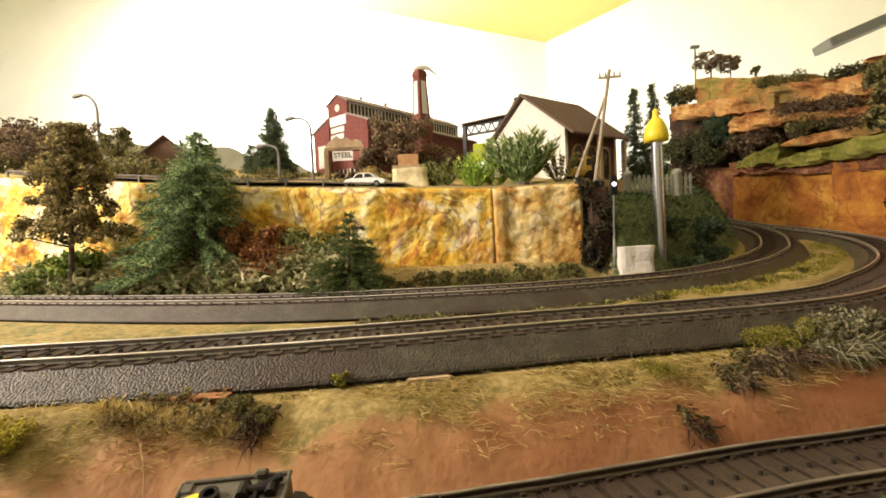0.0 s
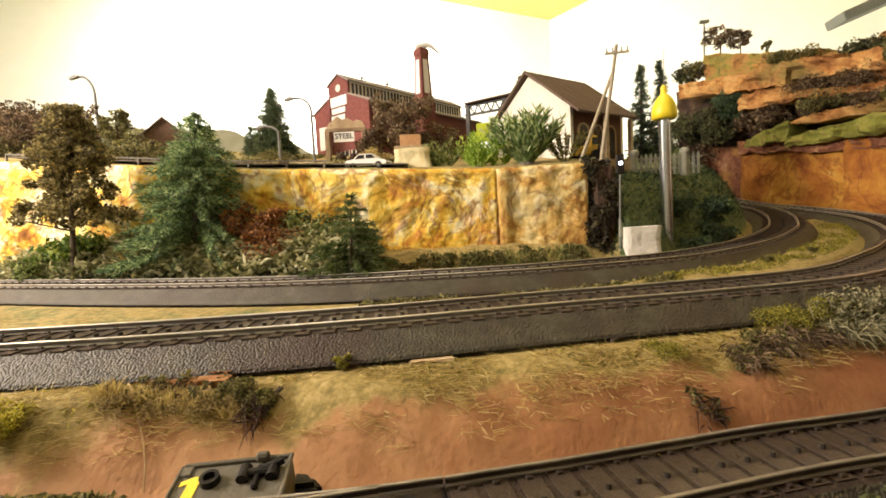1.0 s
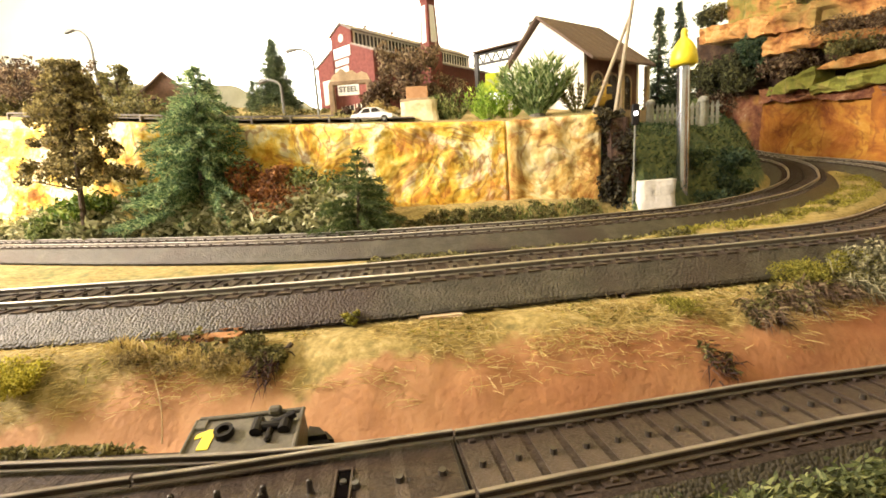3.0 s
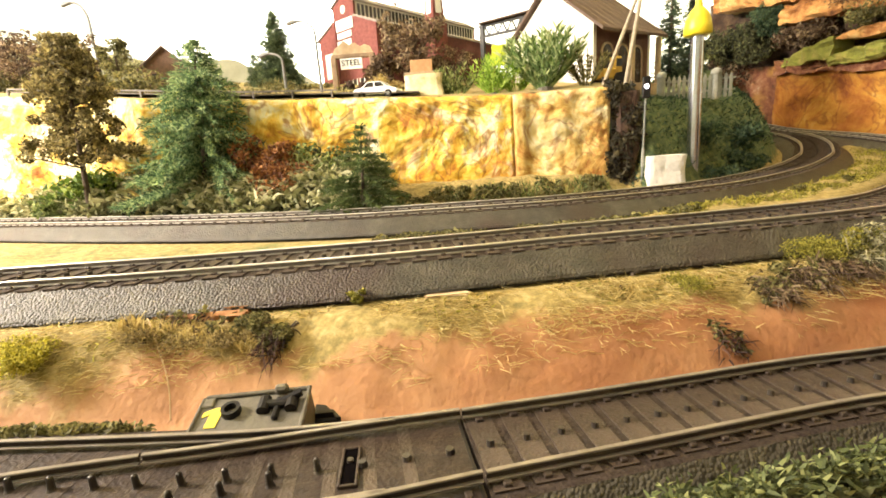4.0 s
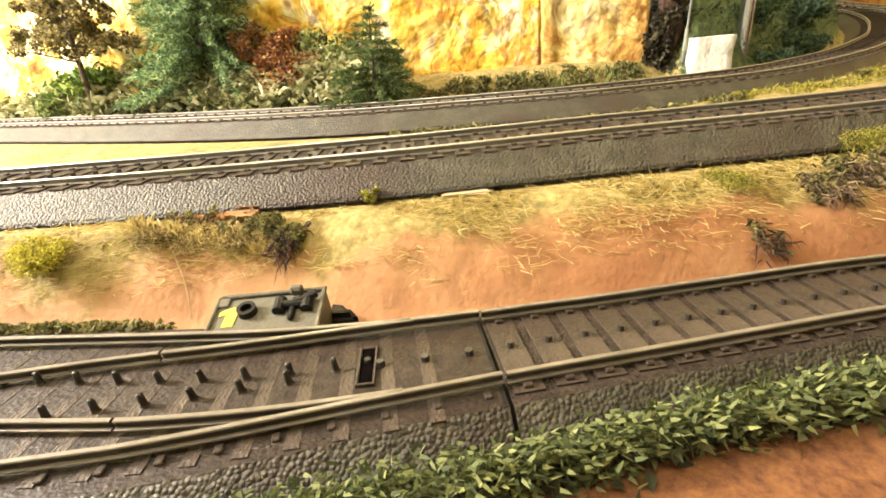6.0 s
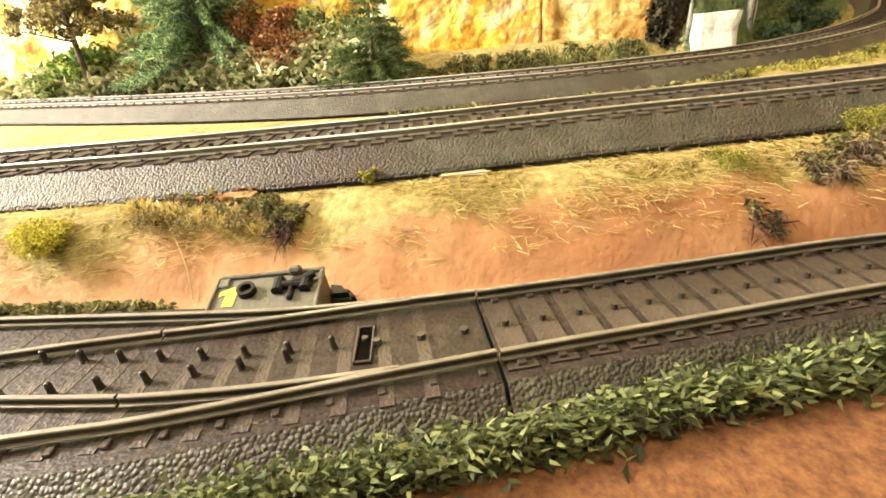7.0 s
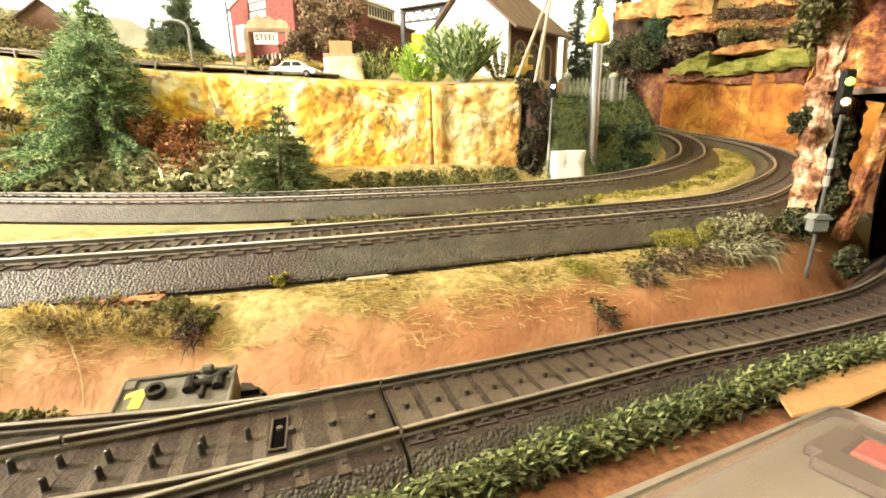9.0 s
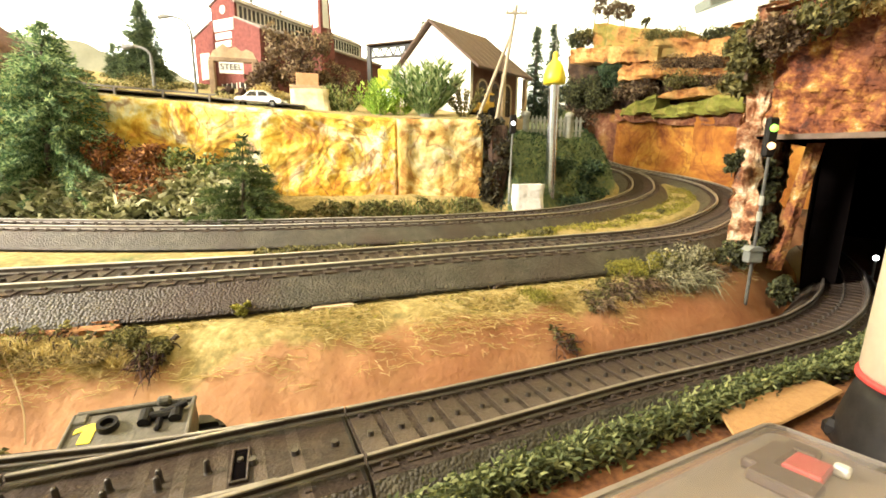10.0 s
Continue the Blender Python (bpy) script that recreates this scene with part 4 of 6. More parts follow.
bank_grass()
shrub(-44, 94.5, 3.4, 9, M_OLIVE, "dark olive shrub on the red bank", count=18, per=60, leaf=0.12)
shrub(-50, 97, 3.2, 9, M_OLIVE, "dark olive shrub under the bank's lip", count=18, per=60, leaf=0.12)
for x, y, high, wide in ((-71, 88.5, 2.4, 9), (-63, 90.5, 2.0, 12), (-53, 92, 2.6, 8)):
    shrub(x, y, high, wide, M_DRYOLIVE, "dry olive straw tuft on the bank", count=14, per=60, leaf=0.13)
for x, y, high, wide in ((-76, 90, 3.6, 9), (-69, 91.5, 3.2, 10), (-62, 93, 3.4, 10), (-55.5, 93, 3.2, 9), (-49, 92, 3.4, 7)):
    shrub(x, y, high, wide, M_STRAW, "dry yellow straw blades under the bank's lip", kind="tall", count=14, per=30)
shrub(-93, 80, 6, 15, M_YELLOWMOSS, "bright yellow-green moss bush on the bank", count=34, per=150, leaf=0.055)
shrub(-30, 108.5, 4, 5, M_MOSS, "small yellow-green tuft at the track's edge", count=10, per=30, leaf=0.16)
shrub(46, 126, 3, 13, M_MOSS, "low yellow-green tuft on the bank", count=20, per=110, leaf=0.08)
shrub(30, 122, 3, 10, M_STRAW, "dry grass tuft on the bank", kind="tall", count=12, per=30)
shrub(80, 146.5, 5, 18, M_MOSS, "flat yellow-green moss mound at the track's edge", count=30, per=190, leaf=0.055)
shrub(94, 155, 6, 18, M_MOSS, "flat yellow-green moss mound at the track's edge", count=30, per=190, leaf=0.05)
shrub(99, 152, 8, 16, M_GREYLEAF, "grey-green dry leafy shrub on the bank", count=22, per=60, leaf=0.07)
shrub(110, 160, 9, 15, M_GREYLEAF, "grey-green dry leafy shrub beside the tunnel rock", count=22, per=60, leaf=0.07)
shrub(117, 163, 7, 12, M_OLIVE, "olive shrub beside the tunnel rock", count=20, per=60, leaf=0.07)


def hanging_roots(x, y, wide, n, long, mat, label):
    """Dry roots that hang down the bank from its lip."""
    t = thing("root_tuft", x, y, float(land([x], [y])[0]), label, "root tuft", "root tufts on the bank")
    at = np.stack([wide * (RNG.random(n) - 0.5), 3.4 * RNG.normal(size=n) * 0.5, np.zeros(n)], 1)
    at[:, 2] = land(at[:, 0] + x, at[:, 1] + y) - float(land([x], [y])[0]) + 0.5 + 1.4 * RNG.random(n)
    way = unit(RNG.normal(size=(n, 3)) * [0.6, 0.5, 0.3] + [0.15, -0.7, 0.1])
    v, f = blades(at, way, long * (0.5 + 0.7 * RNG.random(n)), 0.34, 0.42)
    raw("root_mass", v, f, mat, t)
    v, f = clumps(at[::5] + [0, 0.8, 0.4], 1.3, 16, 0.6, 0.7)
    raw("foliage", v, f, M_OLIVE, t)


for x, y, wide, n, long, mat, label in (
    (64, 127, 8, 160, 4.5, M_BROWNLEAF, "dark brown dry roots hanging on the bank"), (72, 133, 10, 220, 5, M_BROWNLEAF, "dark brown dry roots hanging on the bank"),
    (83, 139, 12, 240, 6, M_BROWNLEAF, "dark brown dry roots hanging on the bank"), (94, 144, 12, 240, 8, M_GREYLEAF, "pale grey-green roots hanging down the bank"),
    (103, 148, 12, 260, 9, M_GREYLEAF, "pale grey-green roots hanging down the bank"), (112, 153, 10, 160, 6, M_BROWNLEAF, "dark brown dry roots hanging on the bank")):
    hanging_roots(x, y, wide, n, long, mat, label)


def hedge():
    h = thing("hedge", 0, 0, 0, "low green hedge of paper leaves before the track", "hedge")
    line = spline([(-60, 20, 3), (-16.6, 42.4, 3), (9.4, 54.6, 3), (28.7, 64.3, 3), (43, 70.6, 3), (60.4, 78.3, 3), (82, 89, 3), (108.8, 99.2, 3), (124, 107, 3), (140, 117, 3)], 0.5)
    n = 17000
    pick = RNG.integers(0, len(line), n)
    high = 5.2 * RNG.random(n) ** 0.8
    c = line[pick] + np.stack([RNG.normal(size=n) * 1.35, RNG.normal(size=n) * 1.35, high], 1)
    way = unit(RNG.normal(size=(n, 3)) * [0.8, 0.6, 0.5] + [0.9, 0.15, 0.35])
    v, f = blades(c, way, 0.8 + 0.9 * RNG.random(n), 0.5, 0.08)
    tagged(raw("hedge_leaves", v, f, M_HEDGE, h), kind="stuff")
    n = 1500
    pick = RNG.integers(0, len(line), n)
    c = line[pick] + np.stack([RNG.normal(size=n) * 1.7, RNG.normal(size=n) * 1.7, 3.0 * RNG.random(n)], 1)
    v, f = leaves(c, 1.3)
    tagged(raw("hedge_base", v, f, M_DARKBUSH, h), kind="stuff")


hedge()


def mossy_edge():
    c = strip(ROUTE_A, 1500, 18.5, 21.5, -200, -50, -2)
    v, f = blades(c, lying(len(c), 0.5), 0.6 + 0.9 * RNG.random(len(c)), 0.4, 0.2)
    tagged(raw("moss_edge", v, f, M_GRASS), "dark green moss along the turnout's edge", "moss", kind="stuff")


mossy_edge()


def turnout_moss():
    line = ROUTE_A[(ROUTE_A[:, 0] > -185) & (ROUTE_A[:, 0] < -52)]
    left = sides(line)
    pick, d = RNG.integers(0, len(line), 420), 13 + 5 * RNG.random(420)
    c = np.stack([line[pick, 0] + left[pick, 0] * d, line[pick, 1] + left[pick, 1] * d, 7.4 - (d - 13) * 0.75 + 0.9 * RNG.random(420)], 1)
    v, f = clumps(c, 1.5, 22, 0.6, 0.6)
    tagged(raw("turnout_moss", v, f, M_OLIVE), "dark olive moss on the turnout's shoulder", "moss", kind="stuff")


turnout_moss()

# ---- small things on the bank ----
M_TWIG = material("dark_twig", [(0.04, 0.03, 0.02), (0.09, 0.06, 0.04)], 500, 0.9, 0.5)
M_PALEWOOD = material("pale_chip", [(0.36, 0.25, 0.13), (0.55, 0.42, 0.26)], 300, 0.8, 0.3)
M_STRING = material("pale_thread", [(0.4, 0.28, 0.14), (0.5, 0.36, 0.19)], 300, 0.8, 0.2)


def ground_z(x, y):
    return float(land([x], [y])[0])


def twig(name, a, b, r, mat, label, cat, lift=0.6):
    bm = bmesh.new()
    (ax, ay), (bx, by) = a, b
    tube(bm, (ax, ay, ground_z(ax, ay) + lift), (bx, by, ground_z(bx, by) + lift), r, r * 0.6, 6)
    return tagged(part(name, bm, mat), label, cat)


twig("twig", (34, 130.5), (40, 137), 0.5, M_TWIG, "thin dark twig lying on the bank", "twig")
# this bar draws the dark shadow gap along the bed's foot
twig("twig", (-60, 104.5), (-34, 111.5), 1.0, M_TWIG, "dark bar standing for the shadow gap under the middle track's edge", "twig")
twig("twig", (100, 247), (112, 251), 0.5, M_TWIG, "thin dark twig between the tracks", "twig")
for x, y, wide in ((108, 246, 5), (125, 250, 6), (160, 278, 7)):
    shrub(x, y, 3.4, wide, M_OLIVE, "small dark tuft between the tracks", count=10, per=40, leaf=0.13)
# dark fibres fill in the shadow below the overhanging lip
hanging_roots(-62, 95, 20, 60, 2.2, M_DARKROOT, "dark red-brown fibres standing for shade under the bank's lip")
hanging_roots(-43, 93, 5, 90, 4.5, M_DARKROOT, "dark red-brown root tuft on the red bank")
twig("root", (-40.5, 99), (-43.5, 91), 0.6, M_TWIG, "thick dark root bending down the bank", "root", 0.5)
twig("root", (-49, 104), (-37, 107), 0.5, M_TWIG, "dark root bowed over the bank's lip", "root", 1.2)
hanging_roots(50.5, 113.6, 6, 60, 4.0, M_DARKROOT, "dark red-brown dry root tuft on the bank")


def chip(x, y, long, wide, turn, mat, label, name="plank", high=1.0):
    bm = bmesh.new()
    box(bm, -long / 2, -wide / 2, 0, long / 2, wide / 2, high, 0.3)
    for v in bm.verts:
        v.co.x += RNG.normal() * 0.4
        v.co.y += RNG.normal() * 0.4
    ob = part(name, bm, mat)
    ob.matrix_basis = pose(x * MM, y * MM, (ground_z(x, y) + 0.1) * MM, 0, 0, turn)
    return tagged(ob, label, name)


chip(-10, 115, 10, 2.6, 18, M_PALEWOOD, "pale flat wood chip beside the track", high=0.6)
chip(62, 259, 26, 5, 28, M_PALEWOOD, "pale flat board lying behind the rear track", "board", 0.8)
chip(112, 153, 6, 2.6, 20, M_WALL, "white chipped stone beside the tunnel rock", "stone", 1.6)


def thread():
    line = spline([(-76, 95, 0), (-71, 91, 0), (-67, 88, 0), (-61, 83, 0), (-58, 79, 0)], 0.6)
    line[:, 2] = land(line[:, 0], line[:, 1]) + 0.25 + 0.5 * np.sin(np.arange(len(line)) * 0.16) ** 2
    sweep("thread", line, [(-0.15, 0), (-0.1, 0.2), (0.1, 0.2), (0.15, 0)], M_STRING)
    return bpy.data.objects["thread"]


tagged(thread(), "pale glue thread running down the red bank", "thread")

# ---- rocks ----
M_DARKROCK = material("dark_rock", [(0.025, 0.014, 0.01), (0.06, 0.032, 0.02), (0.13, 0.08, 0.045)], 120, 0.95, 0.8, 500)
M_LEDGE = material("ledge_rock", [(0.12, 0.045, 0.018), (0.36, 0.15, 0.045), (0.54, 0.28, 0.09), (0.64, 0.44, 0.19)], 60, 0.9, 1.0, 220, stops=[0.33, 0.43, 0.54, 0.67], detail=10, dist=0.0016,
                   stain=((0.24, 0.17, 0.05), 22, 0.52, 0.68))
M_ORANGE = material("orange_rock", [(0.22, 0.06, 0.013), (0.44, 0.165, 0.024), (0.57, 0.29, 0.045), (0.66, 0.45, 0.14)], 30, 0.85, 0.9, 150, detail=10, stops=[0.33, 0.46, 0.59, 0.72], dist=0.0018, swirl=0.8, vein=((0.2, 0.05, 0.014), 20, 0.025, 0.6),
                    stain=((0.3, 0.075, 0.016), 14, 0.56, 0.76))
M_LEDGEGRASS = material("ledge_grass", [(0.11, 0.1, 0.02), (0.2, 0.21, 0.035), (0.34, 0.27, 0.08)], 90, 0.95, 0.8, 900)
M_LEDGETOP = material("grassy_rock_top", [(0.2, 0.1, 0.03), (0.42, 0.22, 0.07), (0.3, 0.25, 0.06), (0.2, 0.19, 0.05)], 55, 0.9, 0.8, 320, stops=[0.34, 0.46, 0.56, 0.66])
M_PAINTWHITE = material("chipped_white_rock", [(0.06, 0.03, 0.018), (0.26, 0.1, 0.04), (0.5, 0.34, 0.2), (0.8, 0.72, 0.58)], 160, 0.85, 1.0, 380, stops=[0.35, 0.455, 0.55, 0.645], dist=0.0015)


M_MIXROCK = material("blotched_red_rock", [(0.06, 0.02, 0.012), (0.17, 0.05, 0.022), (0.29, 0.105, 0.034), (0.46, 0.25, 0.055), (0.62, 0.5, 0.34)], 160, 0.9, 1.0, 300, detail=11, stops=[0.36, 0.43, 0.51, 0.58, 0.67], dist=0.003,
                      stain=((0.16, 0.055, 0.025), 28, 0.5, 0.62))


def rock(name, x, y, z, dx, dy, dz, turn, mat, label, cuts=9, rough=2.0, size=11, lean=0.0, parent=None, category="rock", band=1.2):
    """A weathered block: base centre, size and turn."""
    bm = bmesh.new()
    made = bmesh.ops.create_cube(bm, size=1.0)
    bmesh.ops.subdivide_edges(bm, edges=bm.edges[:], cuts=cuts, use_grid_fill=True)
    for v in bm.verts:
        px, py, pz = v.co.x * dx, v.co.y * dy, (v.co.z + 0.5) * dz
        k = 1 - 0.1 * (abs(v.co.x) > 0.49) - 0.1 * (abs(v.co.y) > 0.49)
        d = Vector((v.co.x * 2, v.co.y * 2, v.co.z * 0.6))
        q = bumpy(px + x, py + y, pz + z, size, rough) + bumpy(px + x, py + y, (pz + z) * 2.2, size * 3, rough * band)
        v.co = Vector((px * k + lean * pz, py * k, pz)) + d * q
    ob = part(name, bm, mat, parent, "" if not parent else label, smooth=False)
    ob.matrix_basis = pose(x * MM, y * MM, z * MM, 0, 0, turn)
    return ob if parent else tagged(ob, label, category)


# far rock face behind the loop: a plane that comes nearer towards the tunnel
FACE_A, FACE_B = np.array([242.0, 560.0]), np.array([316.0, 433.0])
FACE_WAY = (FACE_B - FACE_A) / np.linalg.norm(FACE_B - FACE_A)
FACE_OUT = np.array([FACE_WAY[1], -FACE_WAY[0]])


def on_face(s, n):
    """The plan place s along the face and n before it."""
    return FACE_A + FACE_WAY * s + FACE_OUT * n


def stratum(left, right, n, deep, rough=1.6, size=9.0):
    """A weathered layer from (s, bottom, top) to (s, bottom, top), its front n before the face."""
    (s0, b0, t0), (s1, b1, t1) = left, right
    bm = bmesh.new()
    across, up, back = max(6, int(abs(s1 - s0) / 4)), max(3, int((t0 - b0 + t1 - b1) / 6)), 5
    bmesh.ops.create_cube(bm, size=1.0)
    bmesh.ops.subdivide_edges(bm, edges=[e for e in bm.edges if abs(e.verts[0].co.x - e.verts[1].co.x) > 0.5], cuts=across, use_grid_fill=True)
    bmesh.ops.subdivide_edges(bm, edges=[e for e in bm.edges if abs(e.verts[0].co.z - e.verts[1].co.z) > 0.5], cuts=up, use_grid_fill=True)
    bmesh.ops.subdivide_edges(bm, edges=[e for e in bm.edges if abs(e.verts[0].co.y - e.verts[1].co.y) > 0.5], cuts=back, use_grid_fill=True)
    for v in bm.verts:
        u, w, h = v.co.x + 0.5, v.co.y + 0.5, v.co.z + 0.5
        s = s0 + (s1 - s0) * u
        low, high = b0 + (b1 - b0) * u, t0 + (t1 - t0) * u
        z = low + (high - low) * h
        # broken edges: the front steps in and out in blocks, top and bottom wander
        block = noise.cell(Vector((s / 17, z / 14, n))) * rough * 1.5
        d = n - deep * w + (1 - w) * (block + bumpy(s, n, z * 2.0, size, rough) + bumpy(s, z, n, size * 0.35, rough * 0.4))
        z += (h - 0.5) * bumpy(s, n, 3.0, size * 1.6, rough * 2.2) + bumpy(s, w * 30, n, size, rough * 0.5)
        x, y = on_face(s + (1 - w) * bumpy(z, n, s, size, rough), d)
        v.co = (x, y, z)
    return bm


for name, left, right, n, deep, mat, label, rough in (
    ("rock_face", (2, 44, 110), (101, 22, 100), 0, 26, M_ORANGE, "orange plaster rock face behind the loop", 0.9),
    ("rock_face", (100, 24, 99), (158, 12, 92), 4, 28, M_ORANGE, "orange plaster rock face beside the tunnel", 0.9),
    ("rock_face", (-52, 50, 112), (7, 40, 106), -6, 26, M_REDROCK, "dark red rock face behind the loop", 1.6),
    # the recess's shade is put into this face's dark colour
    ("rock_face", (-95, 60, 190), (158, 70, 148), -16, 40, M_DARKROCK, "rock coloured dark to stand for shade behind the ledges", 2.0),
):
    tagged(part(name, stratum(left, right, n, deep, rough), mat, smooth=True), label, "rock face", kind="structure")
tagged(rock("rock_face", 385, 400, 10, 160, 30, 85, -20, M_ORANGE, "", 18, 1.5, 12), "orange plaster rock face behind the tunnel", "rock face", kind="structure")
rock("cliff_ledge", 390, 470, 90, 170, 120, 88, -20, M_LEDGE, "high sandstone cliff behind the tunnel rock", 16, 4.2, 10)
CLIFF = "stratified orange sandstone ledge over the rock face"
for left, right, n, deep, mat, label in (
    ((3, 98, 110), (146, 82, 96), 7, 24, M_REDROCK, "dark red crumbling ledge above the rock face"),
    ((13, 103, 110), (60, 103, 121), 13, 26, M_LEDGEGRASS, "green mossy ledge above the rock face"),
    ((58, 96, 105), (150, 96, 115), 17, 30, M_LEDGEGRASS, "bright green mossy ledge above the rock face"),
    ((60, 117, 121), (150, 113, 126), 9, 22, M_LEDGE, "thin brown weathered ledge of the cliff"),
    ((60, 141, 147), (150, 128, 135), 10, 22, M_LEDGE, CLIFF),
    ((12, 141, 158), (63, 139, 155), 15, 26, M_LEDGE, "broken orange sandstone block of the cliff"),
    ((-62, 171, 188), (60, 154, 169), 19, 34, M_LEDGE, "overhanging orange sandstone slab of the cliff"),
    ((30, 163, 181), (150, 146, 160), 12, 30, M_LEDGE, CLIFF),
    ((-40, 186, 215), (78, 166, 181), 3, 40, M_LEDGETOP, "rounded grassy sandstone top of the cliff"),
    ((66, 166, 178), (160, 146, 162), 1, 40, M_LEDGETOP, "rounded grassy sandstone top of the cliff"),
):
    tagged(part("cliff_ledge", stratum(left, right, n, deep, 2.3), mat), label, "rock")
for s, n, z, high, wide, mat, label in (
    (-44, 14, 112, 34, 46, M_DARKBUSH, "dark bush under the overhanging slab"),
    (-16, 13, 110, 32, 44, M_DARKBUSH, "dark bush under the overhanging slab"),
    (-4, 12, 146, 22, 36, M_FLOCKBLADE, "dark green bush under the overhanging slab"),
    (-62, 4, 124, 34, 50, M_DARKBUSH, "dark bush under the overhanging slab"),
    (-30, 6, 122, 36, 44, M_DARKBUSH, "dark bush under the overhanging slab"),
    (0, 8, 132, 26, 30, M_FLOCKBLADE, "dark green bush under the overhanging slab"),
    (30, 6, 121, 18, 50, M_BROWNLEAF, "dark brown scrub below the sandstone block"),
    (72, 8, 147, 9, 50, M_BROWNLEAF, "brown scrub between the ledges"),
    (112, 8, 141, 9, 60, M_BROWNLEAF, "brown scrub between the ledges"),
    (84, 7, 126, 13, 56, M_OLIVE, "olive scrub between the ledges"),
    (124, 7, 122, 10, 50, M_BROWNLEAF, "brown scrub between the ledges"),
    (-66, 2, 190, 28, 38, M_DARKBUSH, "dark bush on the cliff's edge"),
    (-48, 2, 192, 24, 30, M_OLIVE, "olive bush on the cliff's top"),
    (40, 0, 182, 9, 34, M_OLIVE, "low scrub on the cliff's top"),
    (66, 0, 176, 9, 40, M_OLIVE, "low scrub on the cliff's top"),
    (112, 0, 166, 12, 44, M_DARKBUSH, "dark scrub on the cliff's top"),
    (140, 4, 158, 16, 44, M_DARKBUSH, "dark scrub on the cliff's top"),
    (-46, 8, 94, 24, 50, M_BROWNLEAF, "dark brown scrub below the cliff"),
    (-74, 10, 88, 34, 60, M_DARKBUSH, "dark scrub behind the fence"),
    (-96, 12, 100, 34, 60, M_BROWNLEAF, "dark brown scrub below the cliff"),
):
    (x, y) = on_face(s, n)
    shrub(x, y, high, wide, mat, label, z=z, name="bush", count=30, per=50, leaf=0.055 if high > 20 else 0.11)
for s, z in ((-70, 122), (-92, 132)):
    (x, y) = on_face(s, 26)
    shrub(x, y, 13, 24, M_PALE, "pale blossoming bush below the cliff", z=z, name="bush", count=9, per=22, leaf=0.12)
for s, n, z, high, wide in ((-22, 0, 208, 34, 34), (0, -2, 203, 26, 22)):
    (x, y) = on_face(s, n)
    broadleaf(x, y, z, high, wide, M_BROWNLEAF, "small dark brown tree on the cliff's top", bare=0.25, count=20, per=46, leaf=0.04)
(x, y) = on_face(29, 0)
broadleaf(x, y, 190, 17, 10, M_OLIVE, "tiny olive sapling on the cliff's top", bare=0.3, count=8, per=30, leaf=0.06)

# ---- tunnel rock over the near track ----
rock("rock_pillar", 156, 191, 8, 84, 9, 96, 46, M_PAINTWHITE, "chipped red and white rock pillar beside the tunnel", 40, 2.0, 5, category="rock pillar", band=0.5)
for x, y, z, dx, dy, dz, turn, mat, label in (
    (186.9, 132.1, 61, 124, 70, 40, -52, M_MIXROCK, "red-brown rough rock over the tunnel mouth"),
    (255, 170, 61, 120, 130, 60, -52, M_MIXROCK, "red-brown rough rock behind the tunnel mouth"),
):
    rock("tunnel_rock", x, y, z, dx, dy, dz, turn, mat, label, 44, 3.4, 8, category="rock", band=0.3)
M_SOILCRUMB = material("crumbled_soil", [(0.12, 0.045, 0.018), (0.28, 0.12, 0.04), (0.36, 0.2, 0.08)], 300, 0.9, 0.8, 900)
M_TANDARK = material("grey_wood", [(0.1, 0.07, 0.05), (0.18, 0.13, 0.1)], 300, 0.8, 0.4)
# near black, so the tunnel's depth of shade sits in the colour
M_TUNNEL = material("tunnel_shade_black", [(0.003, 0.0025, 0.0025), (0.008, 0.006, 0.006)], 80, 1.0, 0.4, spec=0.0)


def tunnel_lining():
    t = thing("tunnel", 0, 0, 0, "dark tunnel with a slanted orange side board", "tunnel")
    bm = bmesh.new()
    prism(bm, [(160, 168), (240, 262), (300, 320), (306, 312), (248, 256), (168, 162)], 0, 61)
    part("side_wall", bm, M_TUNNEL, t, "tunnel wall coloured near black for deep shade")
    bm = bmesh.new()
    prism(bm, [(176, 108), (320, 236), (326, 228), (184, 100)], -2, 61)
    part("side_wall", bm, M_TUNNEL, t, "tunnel wall coloured near black for deep shade")
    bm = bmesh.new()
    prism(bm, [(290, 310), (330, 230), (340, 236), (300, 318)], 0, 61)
    part("end_wall", bm, M_TUNNEL, t, "tunnel end coloured near black for deep shade")
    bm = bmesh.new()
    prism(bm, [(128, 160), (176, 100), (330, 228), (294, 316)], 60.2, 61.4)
    part("roof_board", bm, M_TUNNEL, t, "board under the rock, coloured near black for deep shade")
    bm = bmesh.new()
    prism(bm, [(124, 150), (190, 64), (192, 66), (126, 152)], 59.6, 61.2)
    part("lintel", bm, M_TANDARK, t, "thin grey wooden edge of the tunnel mouth")
    bm = bmesh.new()
    prism(bm, [(140, 14), (143, 14), (151, 59), (148, 59)], 0, 4, "y")
    bmesh.ops.translate(bm, vec=(0, 158, 0), verts=bm.verts)
    part("side_board", bm, M_MIXROCK, t, "slanted orange side board")
    return t


